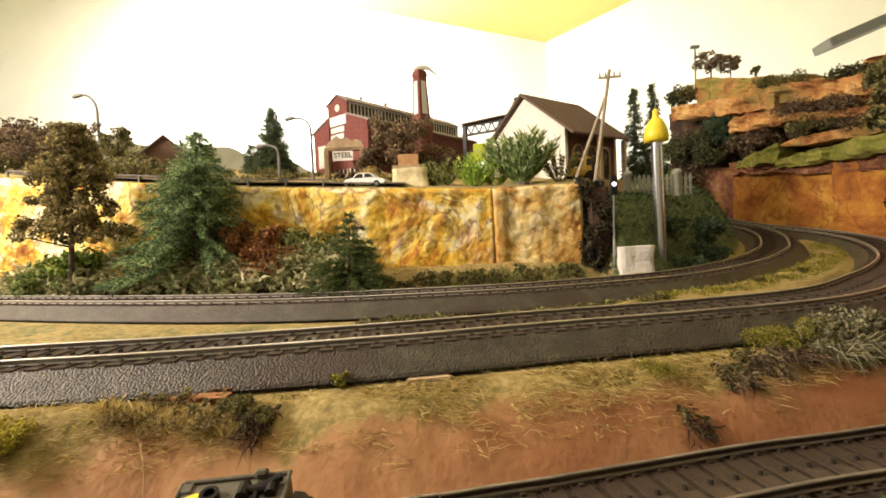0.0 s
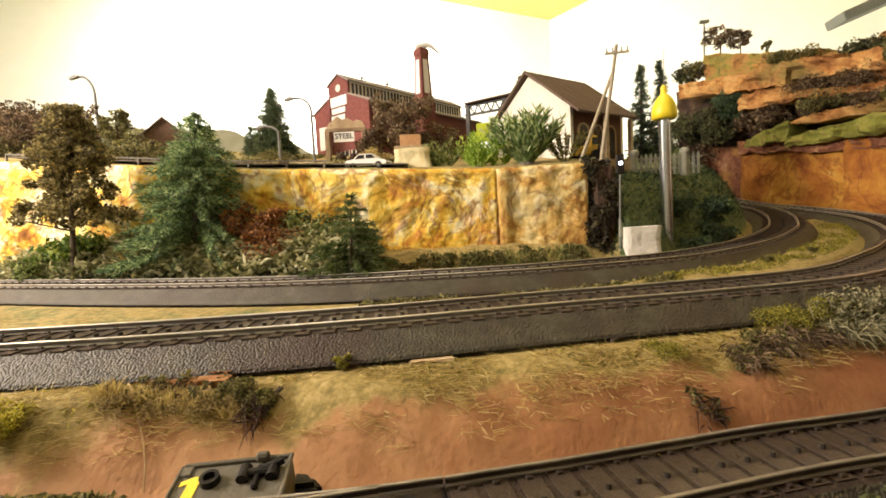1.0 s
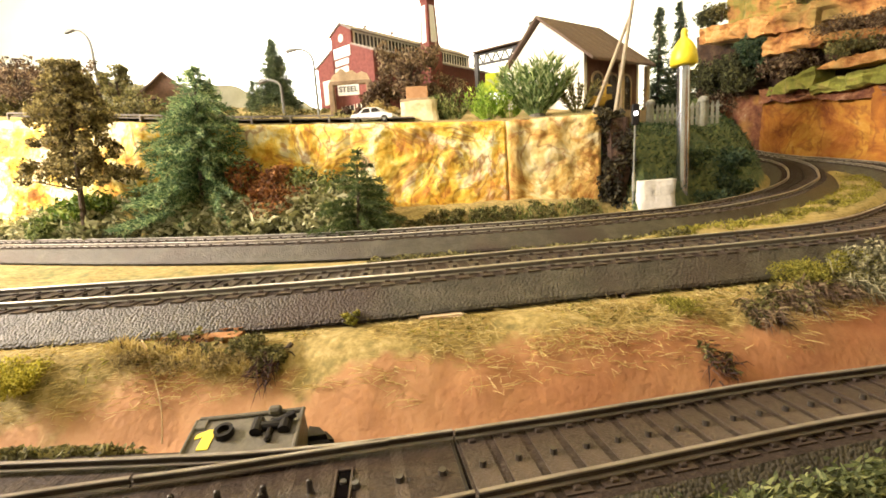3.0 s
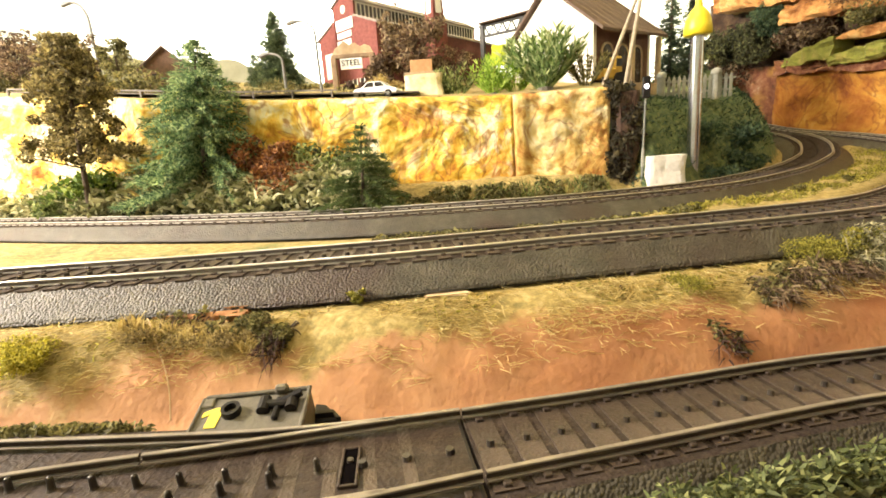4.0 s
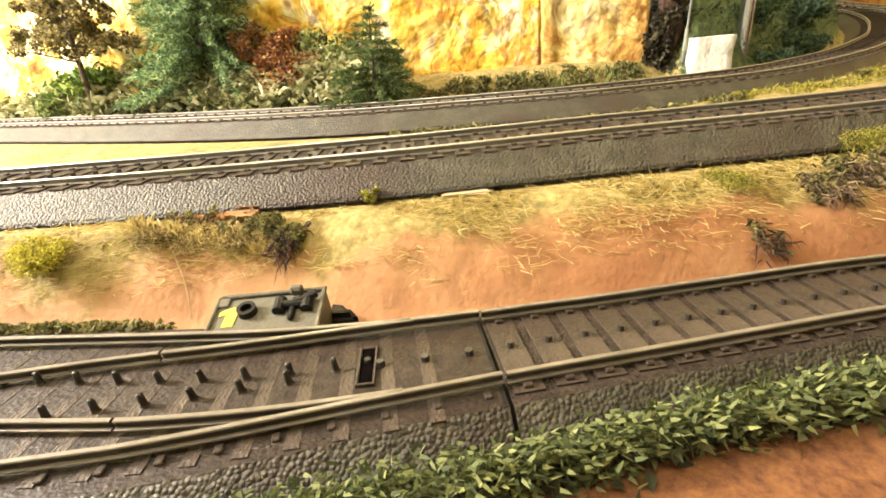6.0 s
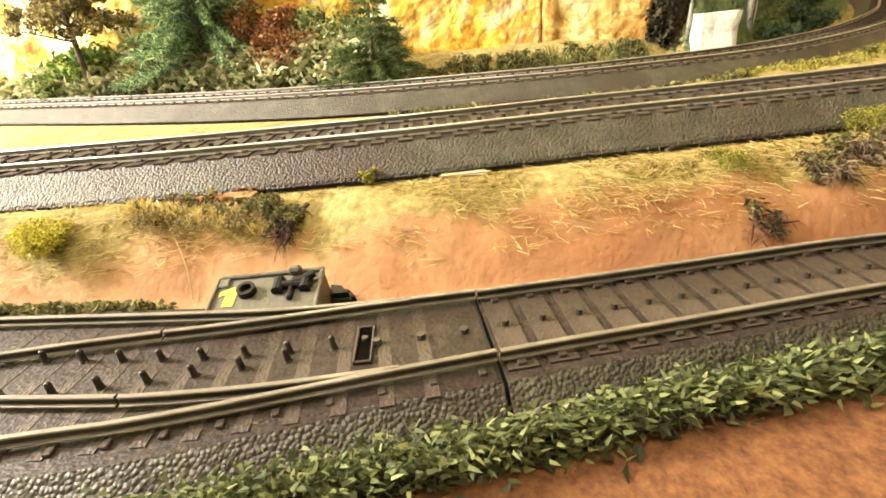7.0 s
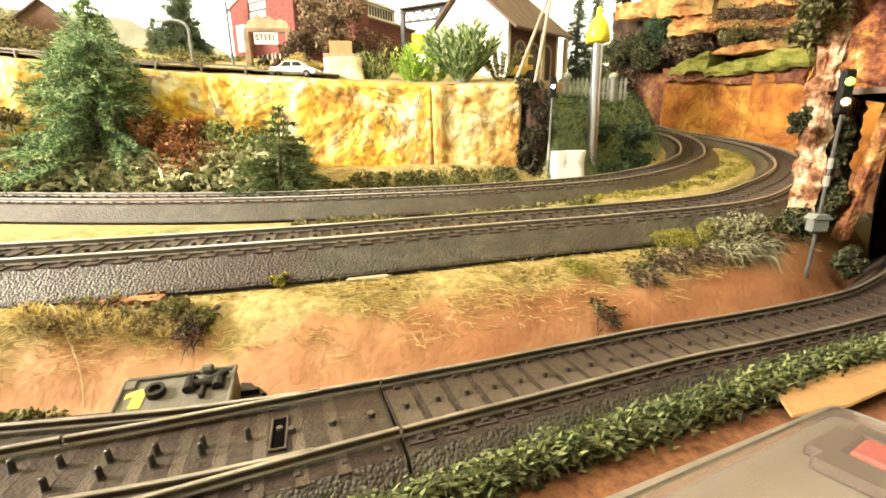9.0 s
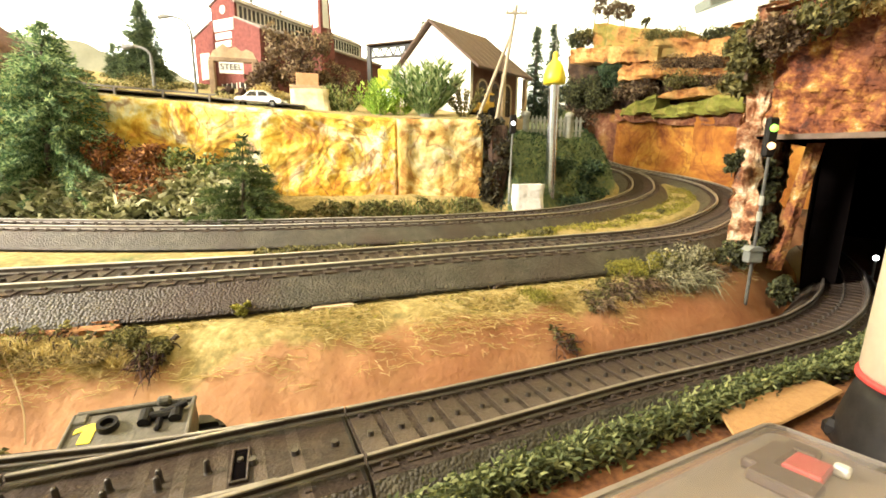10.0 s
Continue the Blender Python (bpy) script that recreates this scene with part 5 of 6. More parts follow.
tunnel_lining()
for x, y, z, high, wide, mat, label in (
    (146, 176, 96, 16, 26, M_OLIVE, "olive scrub on the tunnel rock"),
    (158, 170, 100, 16, 30, M_BROWNLEAF, "brown dry scrub on the tunnel rock"),
    (176, 158, 104, 14, 40, M_OLIVE, "olive scrub over the tunnel mouth"),
    (140, 178, 84, 18, 16, M_OLIVE, "olive scrub beside the rock pillar"),
    (160, 142, 94, 12, 24, M_STRAW, "straw scrub hanging over the rock"),
    (120, 158, 80, 16, 16, M_OLIVE, "olive scrub on the rock pillar"),
    (124, 151, 86, 14, 18, M_BROWNLEAF, "brown dry scrub on the tunnel rock"),
    (131, 141, 90, 14, 22, M_OLIVE, "olive scrub over the tunnel mouth"),
    (141, 130, 93, 13, 26, M_STRAW, "straw-coloured scrub over the tunnel mouth"),
    (150, 117, 93, 13, 26, M_OLIVE, "olive scrub over the tunnel mouth"),
    (138, 164, 36, 20, 9, M_DARKBUSH, "dark moss behind the rock pillar"),
    (137, 163, 18, 20, 9, M_DARKBUSH, "dark moss behind the rock pillar"),
    (124, 158, 14, 12, 12, M_DARKBUSH, "dark scrub at the pillar's foot"),
    (128, 168, 74, 28, 20, M_OLIVE, "tall olive scrub on the rock pillar"),
    (121, 160, 48, 12, 6, M_DARKBUSH, "dark moss on the rock pillar"),
    (136, 148, 4, 12, 10, M_DARKBUSH, "dark scrub beside the tunnel mouth"),
):
    shrub(x, y, high, wide, mat, label, z=z, name="bush", count=22, per=46, leaf=0.075)

# ---- signals, posts, fence ----
M_STEEL = material("polished_steel", [(0.44, 0.46, 0.5), (0.52, 0.54, 0.58)], 40, 0.22, 0.03, 800, metal=0.9)
M_CAP = material("yellow_cap", [(0.78, 0.62, 0.02), (0.86, 0.7, 0.05)], 120, 0.4, 0.1)
M_POLE = material("weathered_pole", [(0.28, 0.23, 0.16), (0.46, 0.4, 0.3)], 400, 0.8, 0.4)
M_GREYPAINT = material("grey_paint", [(0.13, 0.14, 0.13), (0.2, 0.21, 0.19)], 300, 0.6, 0.2)
M_FENCE = material("fence_white", [(0.2, 0.21, 0.17), (0.34, 0.34, 0.29)], 250, 0.8, 0.3)
M_STONE = material("white_stone", [(0.6, 0.58, 0.52), (0.75, 0.73, 0.67), (0.82, 0.8, 0.75)], 200, 0.8, 0.8, 500)
M_DARKMAST = material("dark_mast_paint", [(0.05, 0.05, 0.045), (0.09, 0.09, 0.08)], 300, 0.6, 0.2)
M_GREENGLOW = glow_material("green_signal_lamp", (0.35, 1.0, 0.1), 1.3)
M_AMBERGLOW = glow_material("amber_signal_lamp", (1.0, 0.6, 0.25), 1.6)
M_WHITEGLOW = glow_material("white_signal_lamp", (0.95, 0.93, 1.0), 7.0)


def capped_post():
    p = thing("capped_post", 96.3, 303, 14, "polished steel post with a yellow plastic cap", "post", ry=-0.7)
    bm = bmesh.new()
    lathe(bm, [(3.3, 0), (3.3, 0.3), (3.3, 85.7), (3.3, 86)], 32)
    part("shaft", bm, M_STEEL, p, "polished steel tube", smooth=False).data.shade_smooth()
    bm = bmesh.new()
    lathe(bm, [(6.0, 85), (7.0, 85.6), (6.9, 89), (6.3, 92.6), (5.0, 96), (3.1, 98.4), (1.8, 99.6), (1.6, 101.6), (1.7, 103), (1.2, 104.3), (0.5, 104.8)], 24)
    part("cap", bm, M_CAP, p, "bright yellow plastic cap", smooth=True)
    bm = bmesh.new()
    tube(bm, (0.3, 0, 104), (0.6, 0, 125), 0.25, 0.2, 6)
    part("wire", bm, M_FENCE, p, "thin pale wire")


capped_post()
rock("earth_lip", -66, 98.6, ground_z(-66, 98.6) - 0.2, 28, 4.2, 1.2, 4, M_SOILCRUMB, "dry earth crust overhanging the bank's roots", 14, 1.0, 3, category="edging", band=0.2)
rock("edging", -64, 101.2, ground_z(-64, 101.2) - 0.4, 22, 2.6, 2.2, 9, M_SOILCRUMB, "red-brown crumbled edge of the bank", 12, 0.9, 3, category="edging", band=0.2)
rock("stone", 75.4, 277, 17.5, 21, 9, 20, 6, M_STONE, "white painted plaster stone beside the rear track", 6, 0.45, 8, category="stone")


def mast_signal():
    s = thing("mast_signal", 64.2, 278, 16, "thin grey mast signal with one white lamp", "signal", ry=1)
    bm = bmesh.new()
    tube(bm, (0, 0, -3), (0, 0, 55), 0.6, 0.55, 8)
    part("mast", bm, M_GREYPAINT, s, "thin grey mast")
    bm = bmesh.new()
    tube(bm, (0, 0, 16), (0, 0, 26), 0.85, 0.85, 8)
    part("mast_sleeve", bm, M_FENCE, s, "white painted sleeve")
    bm = bmesh.new()
    box(bm, -2.0, -1, 51, 2.0, 1.5, 62, 0.6)
    head = part("head", bm, M_BLACK, s, "dark signal head")
    bm = bmesh.new()
    bmesh.ops.create_icosphere(bm, subdivisions=2, radius=1.15, matrix=Matrix.Translation((0, -1.3, 57)))
    part("lamp", bm, M_WHITEGLOW, head, "lit pinkish white lamp")


mast_signal()


def tunnel_signal():
    s = thing("colour_light_signal", 120, 143, 10, "grey mast signal with lit green and amber lamps", "signal", ry=0.5)
    bm = bmesh.new()
    tube(bm, (0, 0, -4), (0, 0, 44), 0.55, 0.5, 8)
    part("mast", bm, M_DARKMAST, s, "thin dark grey mast")
    for z0, z1 in ((24, 27), (29, 32)):
        bm = bmesh.new()
        tube(bm, (0, 0, z0), (0, 0, z1), 0.8, 0.8, 8)
        part("mast_sleeve", bm, M_FENCE, s, "white painted sleeve")
    bm = bmesh.new()
    box(bm, -1.8, -0.4, 44, 1.8, 1.8, 56, 0.6)
    head = part("head", bm, M_BLACK, s, "black signal head")
    for z, mat, label in ((52.7, M_GREENGLOW, "lit green lamp"), (47.4, M_AMBERGLOW, "lit amber lamp")):
        bm = bmesh.new()
        bmesh.ops.create_icosphere(bm, subdivisions=2, radius=1.15, matrix=Matrix.Translation((-0.3, -0.8, z)))
        part("lamp", bm, mat, head, label)
    bm = bmesh.new()
    box(bm, -2.6, -1.4, 10.4, 2.6, 1.6, 14.6, 0.5)
    prism(bm, [(-3.0, 14.4), (3.0, 14.4), (1.6, 15.8), (-1.6, 15.8)], -1.8, 2.0, "y")
    part("relay_box", bm, M_GREYPAINT, s, "small pale grey relay box")


tunnel_signal()
bm = bmesh.new()
bmesh.ops.create_icosphere(bm, subdivisions=2, radius=1.1, matrix=Matrix.Translation((201, 180, 13.6)))
lamp = part("bulb", bm, M_WHITEGLOW)
bm = bmesh.new()
tube(bm, (201.5, 180.5, 0), (201.5, 180.5, 13), 0.5, 0.5, 8)
base = thing("tunnel_lamp", 0, 0, 0, "small lit white lamp inside the dark tunnel", "lamp")
lamp.parent = base
part("post", bm, M_GREYPAINT, base)


def telegraph_pole():
    p = thing("telegraph_pole", 57.4, 306, 63, "weathered leaning wooden telegraph pole with a brace", "pole")
    bm = bmesh.new()
    tube(bm, (0, 0, 0), (12.5, 0, 83), 1.35, 1.0, 8)
    part("pole", bm, M_POLE, p)
    bm = bmesh.new()
    tube(bm, (-10.5, 0.5, 14), (9.5, 0.5, 66), 1.2, 0.95, 8)
    part("brace", bm, M_POLE, p, "leaning wooden brace")
    bm = bmesh.new()
    box(bm, 5.5, -1.4, 77.3, 19.5, -0.4, 78.7, 0.2)
    arm = part("crossarm", bm, M_POLE, p, "short wooden crossarm")
    for x in (6.6, 10, 15, 18.4):
        bm = bmesh.new()
        lathe(bm, [(0.5, 78.6), (0.65, 79.4), (0.35, 80.2), (0.55, 80.9), (0.2, 81.4)], 8, x, -0.9)
        part("insulator", bm, M_FENCE, arm, "white insulator")


telegraph_pole()


def picket_fence():
    f = thing("picket_fence", 88, 348, 68, "weathered white picket fence on the green mound", "fence", rz=8)
    for x in (0, 34):
        bm = bmesh.new()
        tube(bm, (x, 0, 0), (x, 0, 15), 2.6, 2.4, 10)
        lathe(bm, [(2.9, 15), (3.3, 16.2), (3.0, 18), (1.2, 19.2)], 12, x, 0)
        part("post", bm, M_FENCE, f, "stout round-headed post")
    for z in (5, 12):
        bm = bmesh.new()
        box(bm, 2, -0.6, z, 46, 0.6, z + 1.2)
        part("fence_rail", bm, M_FENCE, f)
    for k in range(13):
        bm = bmesh.new()
        x = 4.5 + 3.2 * k
        prism(bm, [(x - 0.9, 1), (x + 0.9, 1), (x + 0.9, 14), (x, 16), (x - 0.9, 14)], -1.2, -0.5, "y")
        part("picket", bm, M_FENCE, f)


picket_fence()
# ivy on the wall's end
M_IVY = leaf_material("dark_ivy", (0.02, 0.017, 0.01), (0.05, 0.043, 0.022), (0.12, 0.1, 0.045))
c = np.array([(52 + 9 * RNG.random(), 284 + 10 * RNG.random(), 22 + 54 * k / 80) for k in range(80)])
c[:, 0] += 3 * np.sin(c[:, 2] / 7)
v, f = clumps(c, 5.0, 56, 1.5)
tagged(raw("ivy", v, f, M_IVY), "dark ivy over the end of the rock wall", "ivy", kind="stuff")
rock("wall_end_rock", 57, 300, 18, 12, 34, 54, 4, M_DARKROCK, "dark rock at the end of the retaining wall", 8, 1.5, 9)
# flock on the green mound


for x, y, high, wide in ((112, 312, 14, 34), (124, 322, 16, 34), (132, 336, 16, 34), (104, 322, 12, 30), (136, 352, 18, 34)):
    shrub(x, y, high, wide, M_FLOCKBLADE, "dark green flock bush on the mound", z=float(land([x], [y])[0]) - 6, name="bush", count=26, per=60, leaf=0.08)


def mound_flock():
    n = 9000
    x, y = 60 + 130 * RNG.random(n), 268 + 170 * RNG.random(n)
    d = away(REAR, x, y)
    ok = d > 27
    x, y = x[ok], y[ok]
    at = np.stack([x, y, land(x, y) + 0.3], 1)
    v, f = blades(at, lying(len(at), 1.0), 1.8 + 3.0 * RNG.random(len(at)), 0.7, 0.2)
    tagged(raw("mound_grass", v, f, M_FLOCKBLADE), "dark green flock on the mound", "grass", kind="stuff")


mound_flock()

# ---- buildings on the plateau ----
M_BRICK = material("red_brick", [(0.11, 0.03, 0.025), (0.18, 0.05, 0.041), (0.24, 0.075, 0.06)], 300, 0.85, 0.4, 1800)
M_DARKBRICK = material("dark_brick", [(0.1, 0.028, 0.026), (0.16, 0.046, 0.042)], 300, 0.85, 0.4, 1800)
M_CREAM = material("cream_paint", [(0.58, 0.54, 0.46), (0.7, 0.66, 0.57)], 250, 0.8, 0.2)
M_GLASSDARK = material("dark_panes", [(0.02, 0.018, 0.016), (0.045, 0.04, 0.035)], 200, 0.25, 0.05)
M_ROOFGREY = material("grey_roof", [(0.2, 0.17, 0.15), (0.32, 0.28, 0.25)], 250, 0.8, 0.3)
M_ROOFBROWN = material("brown_roof", [(0.1, 0.065, 0.048), (0.15, 0.1, 0.075)], 500, 0.8, 0.5, 1500)
M_WHITEBOARD = material("white_board", [(0.74, 0.73, 0.68), (0.82, 0.81, 0.77)], 100, 0.7, 0.1)
M_STUCCO = material("white_stucco", [(0.72, 0.7, 0.62), (0.8, 0.78, 0.7)], 120, 0.9, 0.3, 900)
M_TIMBER = material("brown_timber", [(0.09, 0.05, 0.03), (0.18, 0.1, 0.06)], 400, 0.8, 0.4)
M_TANBOARD = material("tan_board", [(0.34, 0.24, 0.14), (0.5, 0.38, 0.24)], 300, 0.85, 0.4)
M_BLACKTRIM = material("black_iron", [(0.02, 0.02, 0.02), (0.05, 0.045, 0.04)], 400, 0.6, 0.2)
M_ROAD = material("road_grey", [(0.12, 0.11, 0.1), (0.2, 0.18, 0.16)], 300, 0.85, 0.4)
M_CARWHITE = material("white_car_paint", [(0.74, 0.74, 0.72), (0.8, 0.8, 0.78)], 60, 0.25, 0.02)
M_LIMEPAINT = material("lime_paint", [(0.36, 0.44, 0.015), (0.5, 0.58, 0.04)], 200, 0.6, 0.1)
M_CRATE = material("crate_wood", [(0.42, 0.22, 0.1), (0.55, 0.32, 0.16)], 300, 0.8, 0.4)
M_GATE = material("weathered_gate_wood", [(0.17, 0.11, 0.065), (0.3, 0.21, 0.125)], 260, 0.85, 0.5)
M_STRAWSTONE = material("straw_stone", [(0.5, 0.42, 0.22), (0.66, 0.58, 0.34), (0.74, 0.68, 0.46)], 160, 0.9, 0.6, 500)
M_MUSTARD = material("mustard_paint", [(0.42, 0.26, 0.03), (0.58, 0.38, 0.05)], 200, 0.6, 0.2)
M_PORCH = material("red_brown_boards", [(0.1, 0.045, 0.03), (0.17, 0.08, 0.055)], 300, 0.8, 0.4)
M_COTTON = material("grey_cotton", [(0.4, 0.38, 0.34), (0.6, 0.58, 0.52)], 300, 0.95, 0.6)


def steel_mill():
    """Local x runs along the long side, y across the front, origin at the near corner."""
    m = thing("steel_mill", -120.5, 398, 98, "red brick steel mill with a glazed roof monitor", "mill building", rz=61)
    long, wide = 168, 81
    front = [(0, 0), (wide, 0), (wide, 56), (56, 66), (56, 78), (41, 85), (27, 78), (27, 66), (0, 56)]
    bm = bmesh.new()
    prism(bm, front, 0, 2.5, "x")
    part("front_wall", bm, M_BRICK, m, "red brick gable wall")
    bm = bmesh.new()
    box(bm, 2.5, 0, 0, long, 2.5, 56)
    part("side_wall", bm, M_DARKBRICK, m, "dark red brick side wall")
    bm = bmesh.new()
    box(bm, 2.5, wide - 2.5, 0, long, wide, 56)
    part("side_wall", bm, M_BRICK, m, "red brick side wall")
    bm = bmesh.new()
    prism(bm, front, long, long + 2.5, "x")
    part("rear_wall", bm, M_BRICK, m, "red brick gable wall")
    for a, b in (((-2.5, 54.5), (27, 66)), ((wide + 2.5, 54.5), (56, 66)), ((25, 77.3), (41, 86)), ((58, 77.3), (41, 86))):
        bm = bmesh.new()
        (y0, z0), (y1, z1) = a, b
        prism(bm, [(y0, z0), (y1, z1), (y1, z1 + 1.6), (y0, z0 + 1.6)], -1, long + 3, "x")
        part("roof", bm, M_ROOFGREY, m, "grey roof slope")
    for y in (27, 54.5):
        bm = bmesh.new()
        box(bm, 2.6, y, 65, long, y + 1.5, 78)
        part("monitor_wall", bm, M_CREAM, m, "cream wall of the roof monitor")
    bm = bmesh.new()
    box(bm, -1.35, 0, 0, 1.35, 0.5, 10.2, 0.1)
    ob = part("window", bm, M_GLASSDARK, m, "tall dark window of the monitor")
    ob.matrix_basis = pose(6 * MM, 26.6 * MM, 66.4 * MM)
    for k in range(1, 36):
        w = new("window", ob.data)
        w.parent, w.matrix_basis = m, pose((6 + 4.5 * k) * MM, 26.6 * MM, 66.4 * MM)
    for x, z in ((30, 86), (64, 86), (110, 86)):
        bm = bmesh.new()
        lathe(bm, [(1.1, z - 2), (1.1, z + 2.5), (2.0, z + 2.6), (1.9, z + 4), (0.6, z + 5)], 10, x, 41)
        part("roof_vent", bm, M_ROOFGREY, m, "small grey roof vent")
    bm = bmesh.new()
    box(bm, -1.2, 54, 0, 1.4, 58, 66, 0.3)
    part("pilaster", bm, M_BRICK, m, "red brick pilaster")
    bm = bmesh.new()
    lathe(bm, [(0.1, 0), (3.4, 0.01), (3.4, 0.5), (0.1, 0.51)], 20)
    ob = part("round_window", bm, M_CREAM, m, "round cream window")
    ob.matrix_basis = pose(-0.5 * MM, 41 * MM, 74 * MM, 0, 90, 0)
    for y0, y1, z0, z1 in ((29, 53, 57.5, 66.5), (32, 52, 51, 56), (33, 53, 44.5, 49.5)):
        bm = bmesh.new()
        box(bm, -0.8, y0, z0, 0.1, y1, z1, 0.15)
        part("name_board", bm, M_WHITEBOARD, m, "plain white painted name board")
    bm = bmesh.new()
    box(bm, -0.7, 62, 20, 0.2, 74, 42, 0.3)
    part("door", bm, M_CREAM, m, "cream boarded door")
    for y0, y1 in ((8, 26), (30, 48), (60, 76)):
        bm = bmesh.new()
        box(bm, -0.6, y0, 8, 0.2, y1, 15, 0.1)
        w = part("window", bm, M_GLASSDARK, m, "low dark window with cream bars")
        for k in range(4):
            bm = bmesh.new()
            y = y0 + (y1 - y0) * k / 3
            box(bm, -1.0, y - 0.5, 7.6, -0.5, y + 0.5, 15.4)
            part("glazing_bar", bm, M_CREAM, w)
    bm = bmesh.new()
    box(bm, -3, 0, 3, 0.5, wide, 5.5, 0.2)
    part("loading_sill", bm, M_CREAM, m, "pale loading sill")
    bm = bmesh.new()
    tube(bm, (62, -3, 40), (62, -3, 66), 1.2, 1.2, 8)
    part("pipe", bm, M_DARKBRICK, m, "dark red vent pipe")


steel_mill()


def chimney():
    c = thing("chimney", -79, 436, 100, "square red brick chimney with white panels", "chimney", rz=52)
    bm = bmesh.new()

    def ring(h, z):
        return [bm.verts.new((sx * h, sy * h, z)) for sx, sy in ((-1, -1), (1, -1), (1, 1), (-1, 1))]

    levels = [ring(7.4, 0), ring(7.4, 55), ring(6.2, 56), ring(4.6, 98), ring(5.2, 98.5), ring(5.2, 102), ring(4.2, 104.5)]
    for a, b in zip(levels, levels[1:]):
        for k in range(4):
            bm.faces.new((a[k], a[(k + 1) % 4], b[(k + 1) % 4], b[k]))
    bm.faces.new(levels[-1])
    bm.faces.new(levels[0][::-1])
    part("shaft", bm, M_BRICK, c)
    for turn in (0, 90, 180, 270):
        bm = bmesh.new()
        low = [(-3.2, -5.95, 63), (3.2, -5.95, 63), (2.4, -4.75, 94), (-2.4, -4.75, 94)]
        a = [bm.verts.new(p) for p in low]
        b = [bm.verts.new((x, y - 0.5, z)) for x, y, z in low]
        bm.faces.new(a)
        bm.faces.new(b[::-1])
        for k in range(4):
            bm.faces.new((a[k], b[k], b[(k + 1) % 4], a[(k + 1) % 4]))
        bmesh.ops.recalc_face_normals(bm, faces=bm.faces[:])
        ob = part("panel", bm, M_WHITEBOARD, c, "white chimney panel")
        ob.matrix_basis = pose(0, 0, 0, 0, 0, turn)
    bm = bmesh.new()
    for k in range(14):
        bmesh.ops.create_icosphere(bm, subdivisions=2, radius=3.0 - 0.17 * k, matrix=Matrix.Translation((-2 + 1.1 * k, -1.4 * k + 1, 106 + 2.2 * math.sin(k / 3.2) - 0.06 * k * k)))
    for v in bm.verts:
        v.co += Vector((bumpy(*v.co, 4, 0.7), bumpy(*(v.co * 1.3), 4, 0.7), bumpy(*(v.co * 0.8), 4, 0.5)))
    part("smoke_wool", bm, M_COTTON, c, "wisp of grey cotton wool smoke", smooth=True)


chimney()


def goods_shed():
    """Local x along the ridge, y across the gable from its near corner."""
    h = thing("goods_shed", 46.5, 339, 81, "white plastered goods shed with a brown roof", "shed building", rz=46)
    wide, long, eave, peak = 80, 62, 39, 70.5
    bm = bmesh.new()
    prism(bm, [(2, 0), (wide - 2, 0), (wide - 2, eave + 1), (wide / 2, peak - 2), (2, eave + 1)], 0, 3, "x")
    part("gable_wall", bm, M_STUCCO, h, "white plastered gable wall")
    bm = bmesh.new()
    prism(bm, [(2, 0), (wide - 2, 0), (wide - 2, eave + 1), (wide / 2, peak - 2), (2, eave + 1)], long - 3, long, "x")
    part("gable_wall", bm, M_STUCCO, h, "white plastered gable wall")
    for y0, y1 in ((2, 5), (wide - 5, wide - 2)):
        bm = bmesh.new()
        box(bm, 3, y0, 0, long - 3, y1, eave)
        part("side_wall", bm, M_PORCH, h, "red-brown side wall")
    for s, y0, y1 in ((1, -8, wide / 2), (-1, wide + 8, wide / 2)):
        bm = bmesh.new()
        z0 = eave - 6.5
        prism(bm, [(y0, z0), (y1, peak), (y1, peak + 1.8), (y0, z0 + 1.8)], -4, long + 5, "x")
        part("roof", bm, M_ROOFBROWN, h, "brown felted roof slope")
        for k in range(9):
            bm = bmesh.new()
            x = -3.8 + (long + 8.4) * k / 8
            prism(bm, [(y0, z0 + 1.7), (y1, peak + 1.7), (y1, peak + 2.1), (y0, z0 + 2.1)], x - 0.2, x + 0.2, "x")
            part("roof_seam", bm, M_ROOFBROWN, h)
    for x in (30, 60):
        bm = bmesh.new()
        box(bm, x - 1.6, -6.8, -4, x + 1.6, -4.2, eave - 6)
        part("porch_post", bm, M_TANBOARD, h, "tan timber porch post")
    for x in (13, 29, 45):
        bm = bmesh.new()
        ring = [(x - 6.4, 0), (x - 5, 0)] + [(x + 5 * math.cos(a), 22 + 5 * math.sin(a)) for a in np.linspace(math.pi, 0, 9)] + [(x + 5, 0), (x + 6.4, 0)] + [(x + 6.4 * math.cos(a), 22 + 6.4 * math.sin(a)) for a in np.linspace(0, math.pi, 9)]
        prism(bm, ring, 0.6, 1.9, "y")
        part("door_frame", bm, M_TANBOARD, h, "tan arched door frame")
        bm = bmesh.new()
        arch = [(x - 5, 4), (x + 5, 4)] + [(x + 5 * math.cos(a), 22 + 5 * math.sin(a)) for a in np.linspace(0, math.pi, 9)]
        prism(bm, arch, 1.2, 2.1, "y")
        part("door", bm, M_GLASSDARK, h, "dark arched doorway")
    bm = bmesh.new()
    box(bm, 0, -8, -6, long, 2, 2, 0.4)
    part("platform", bm, M_TANBOARD, h, "tan timber platform")


goods_shed()


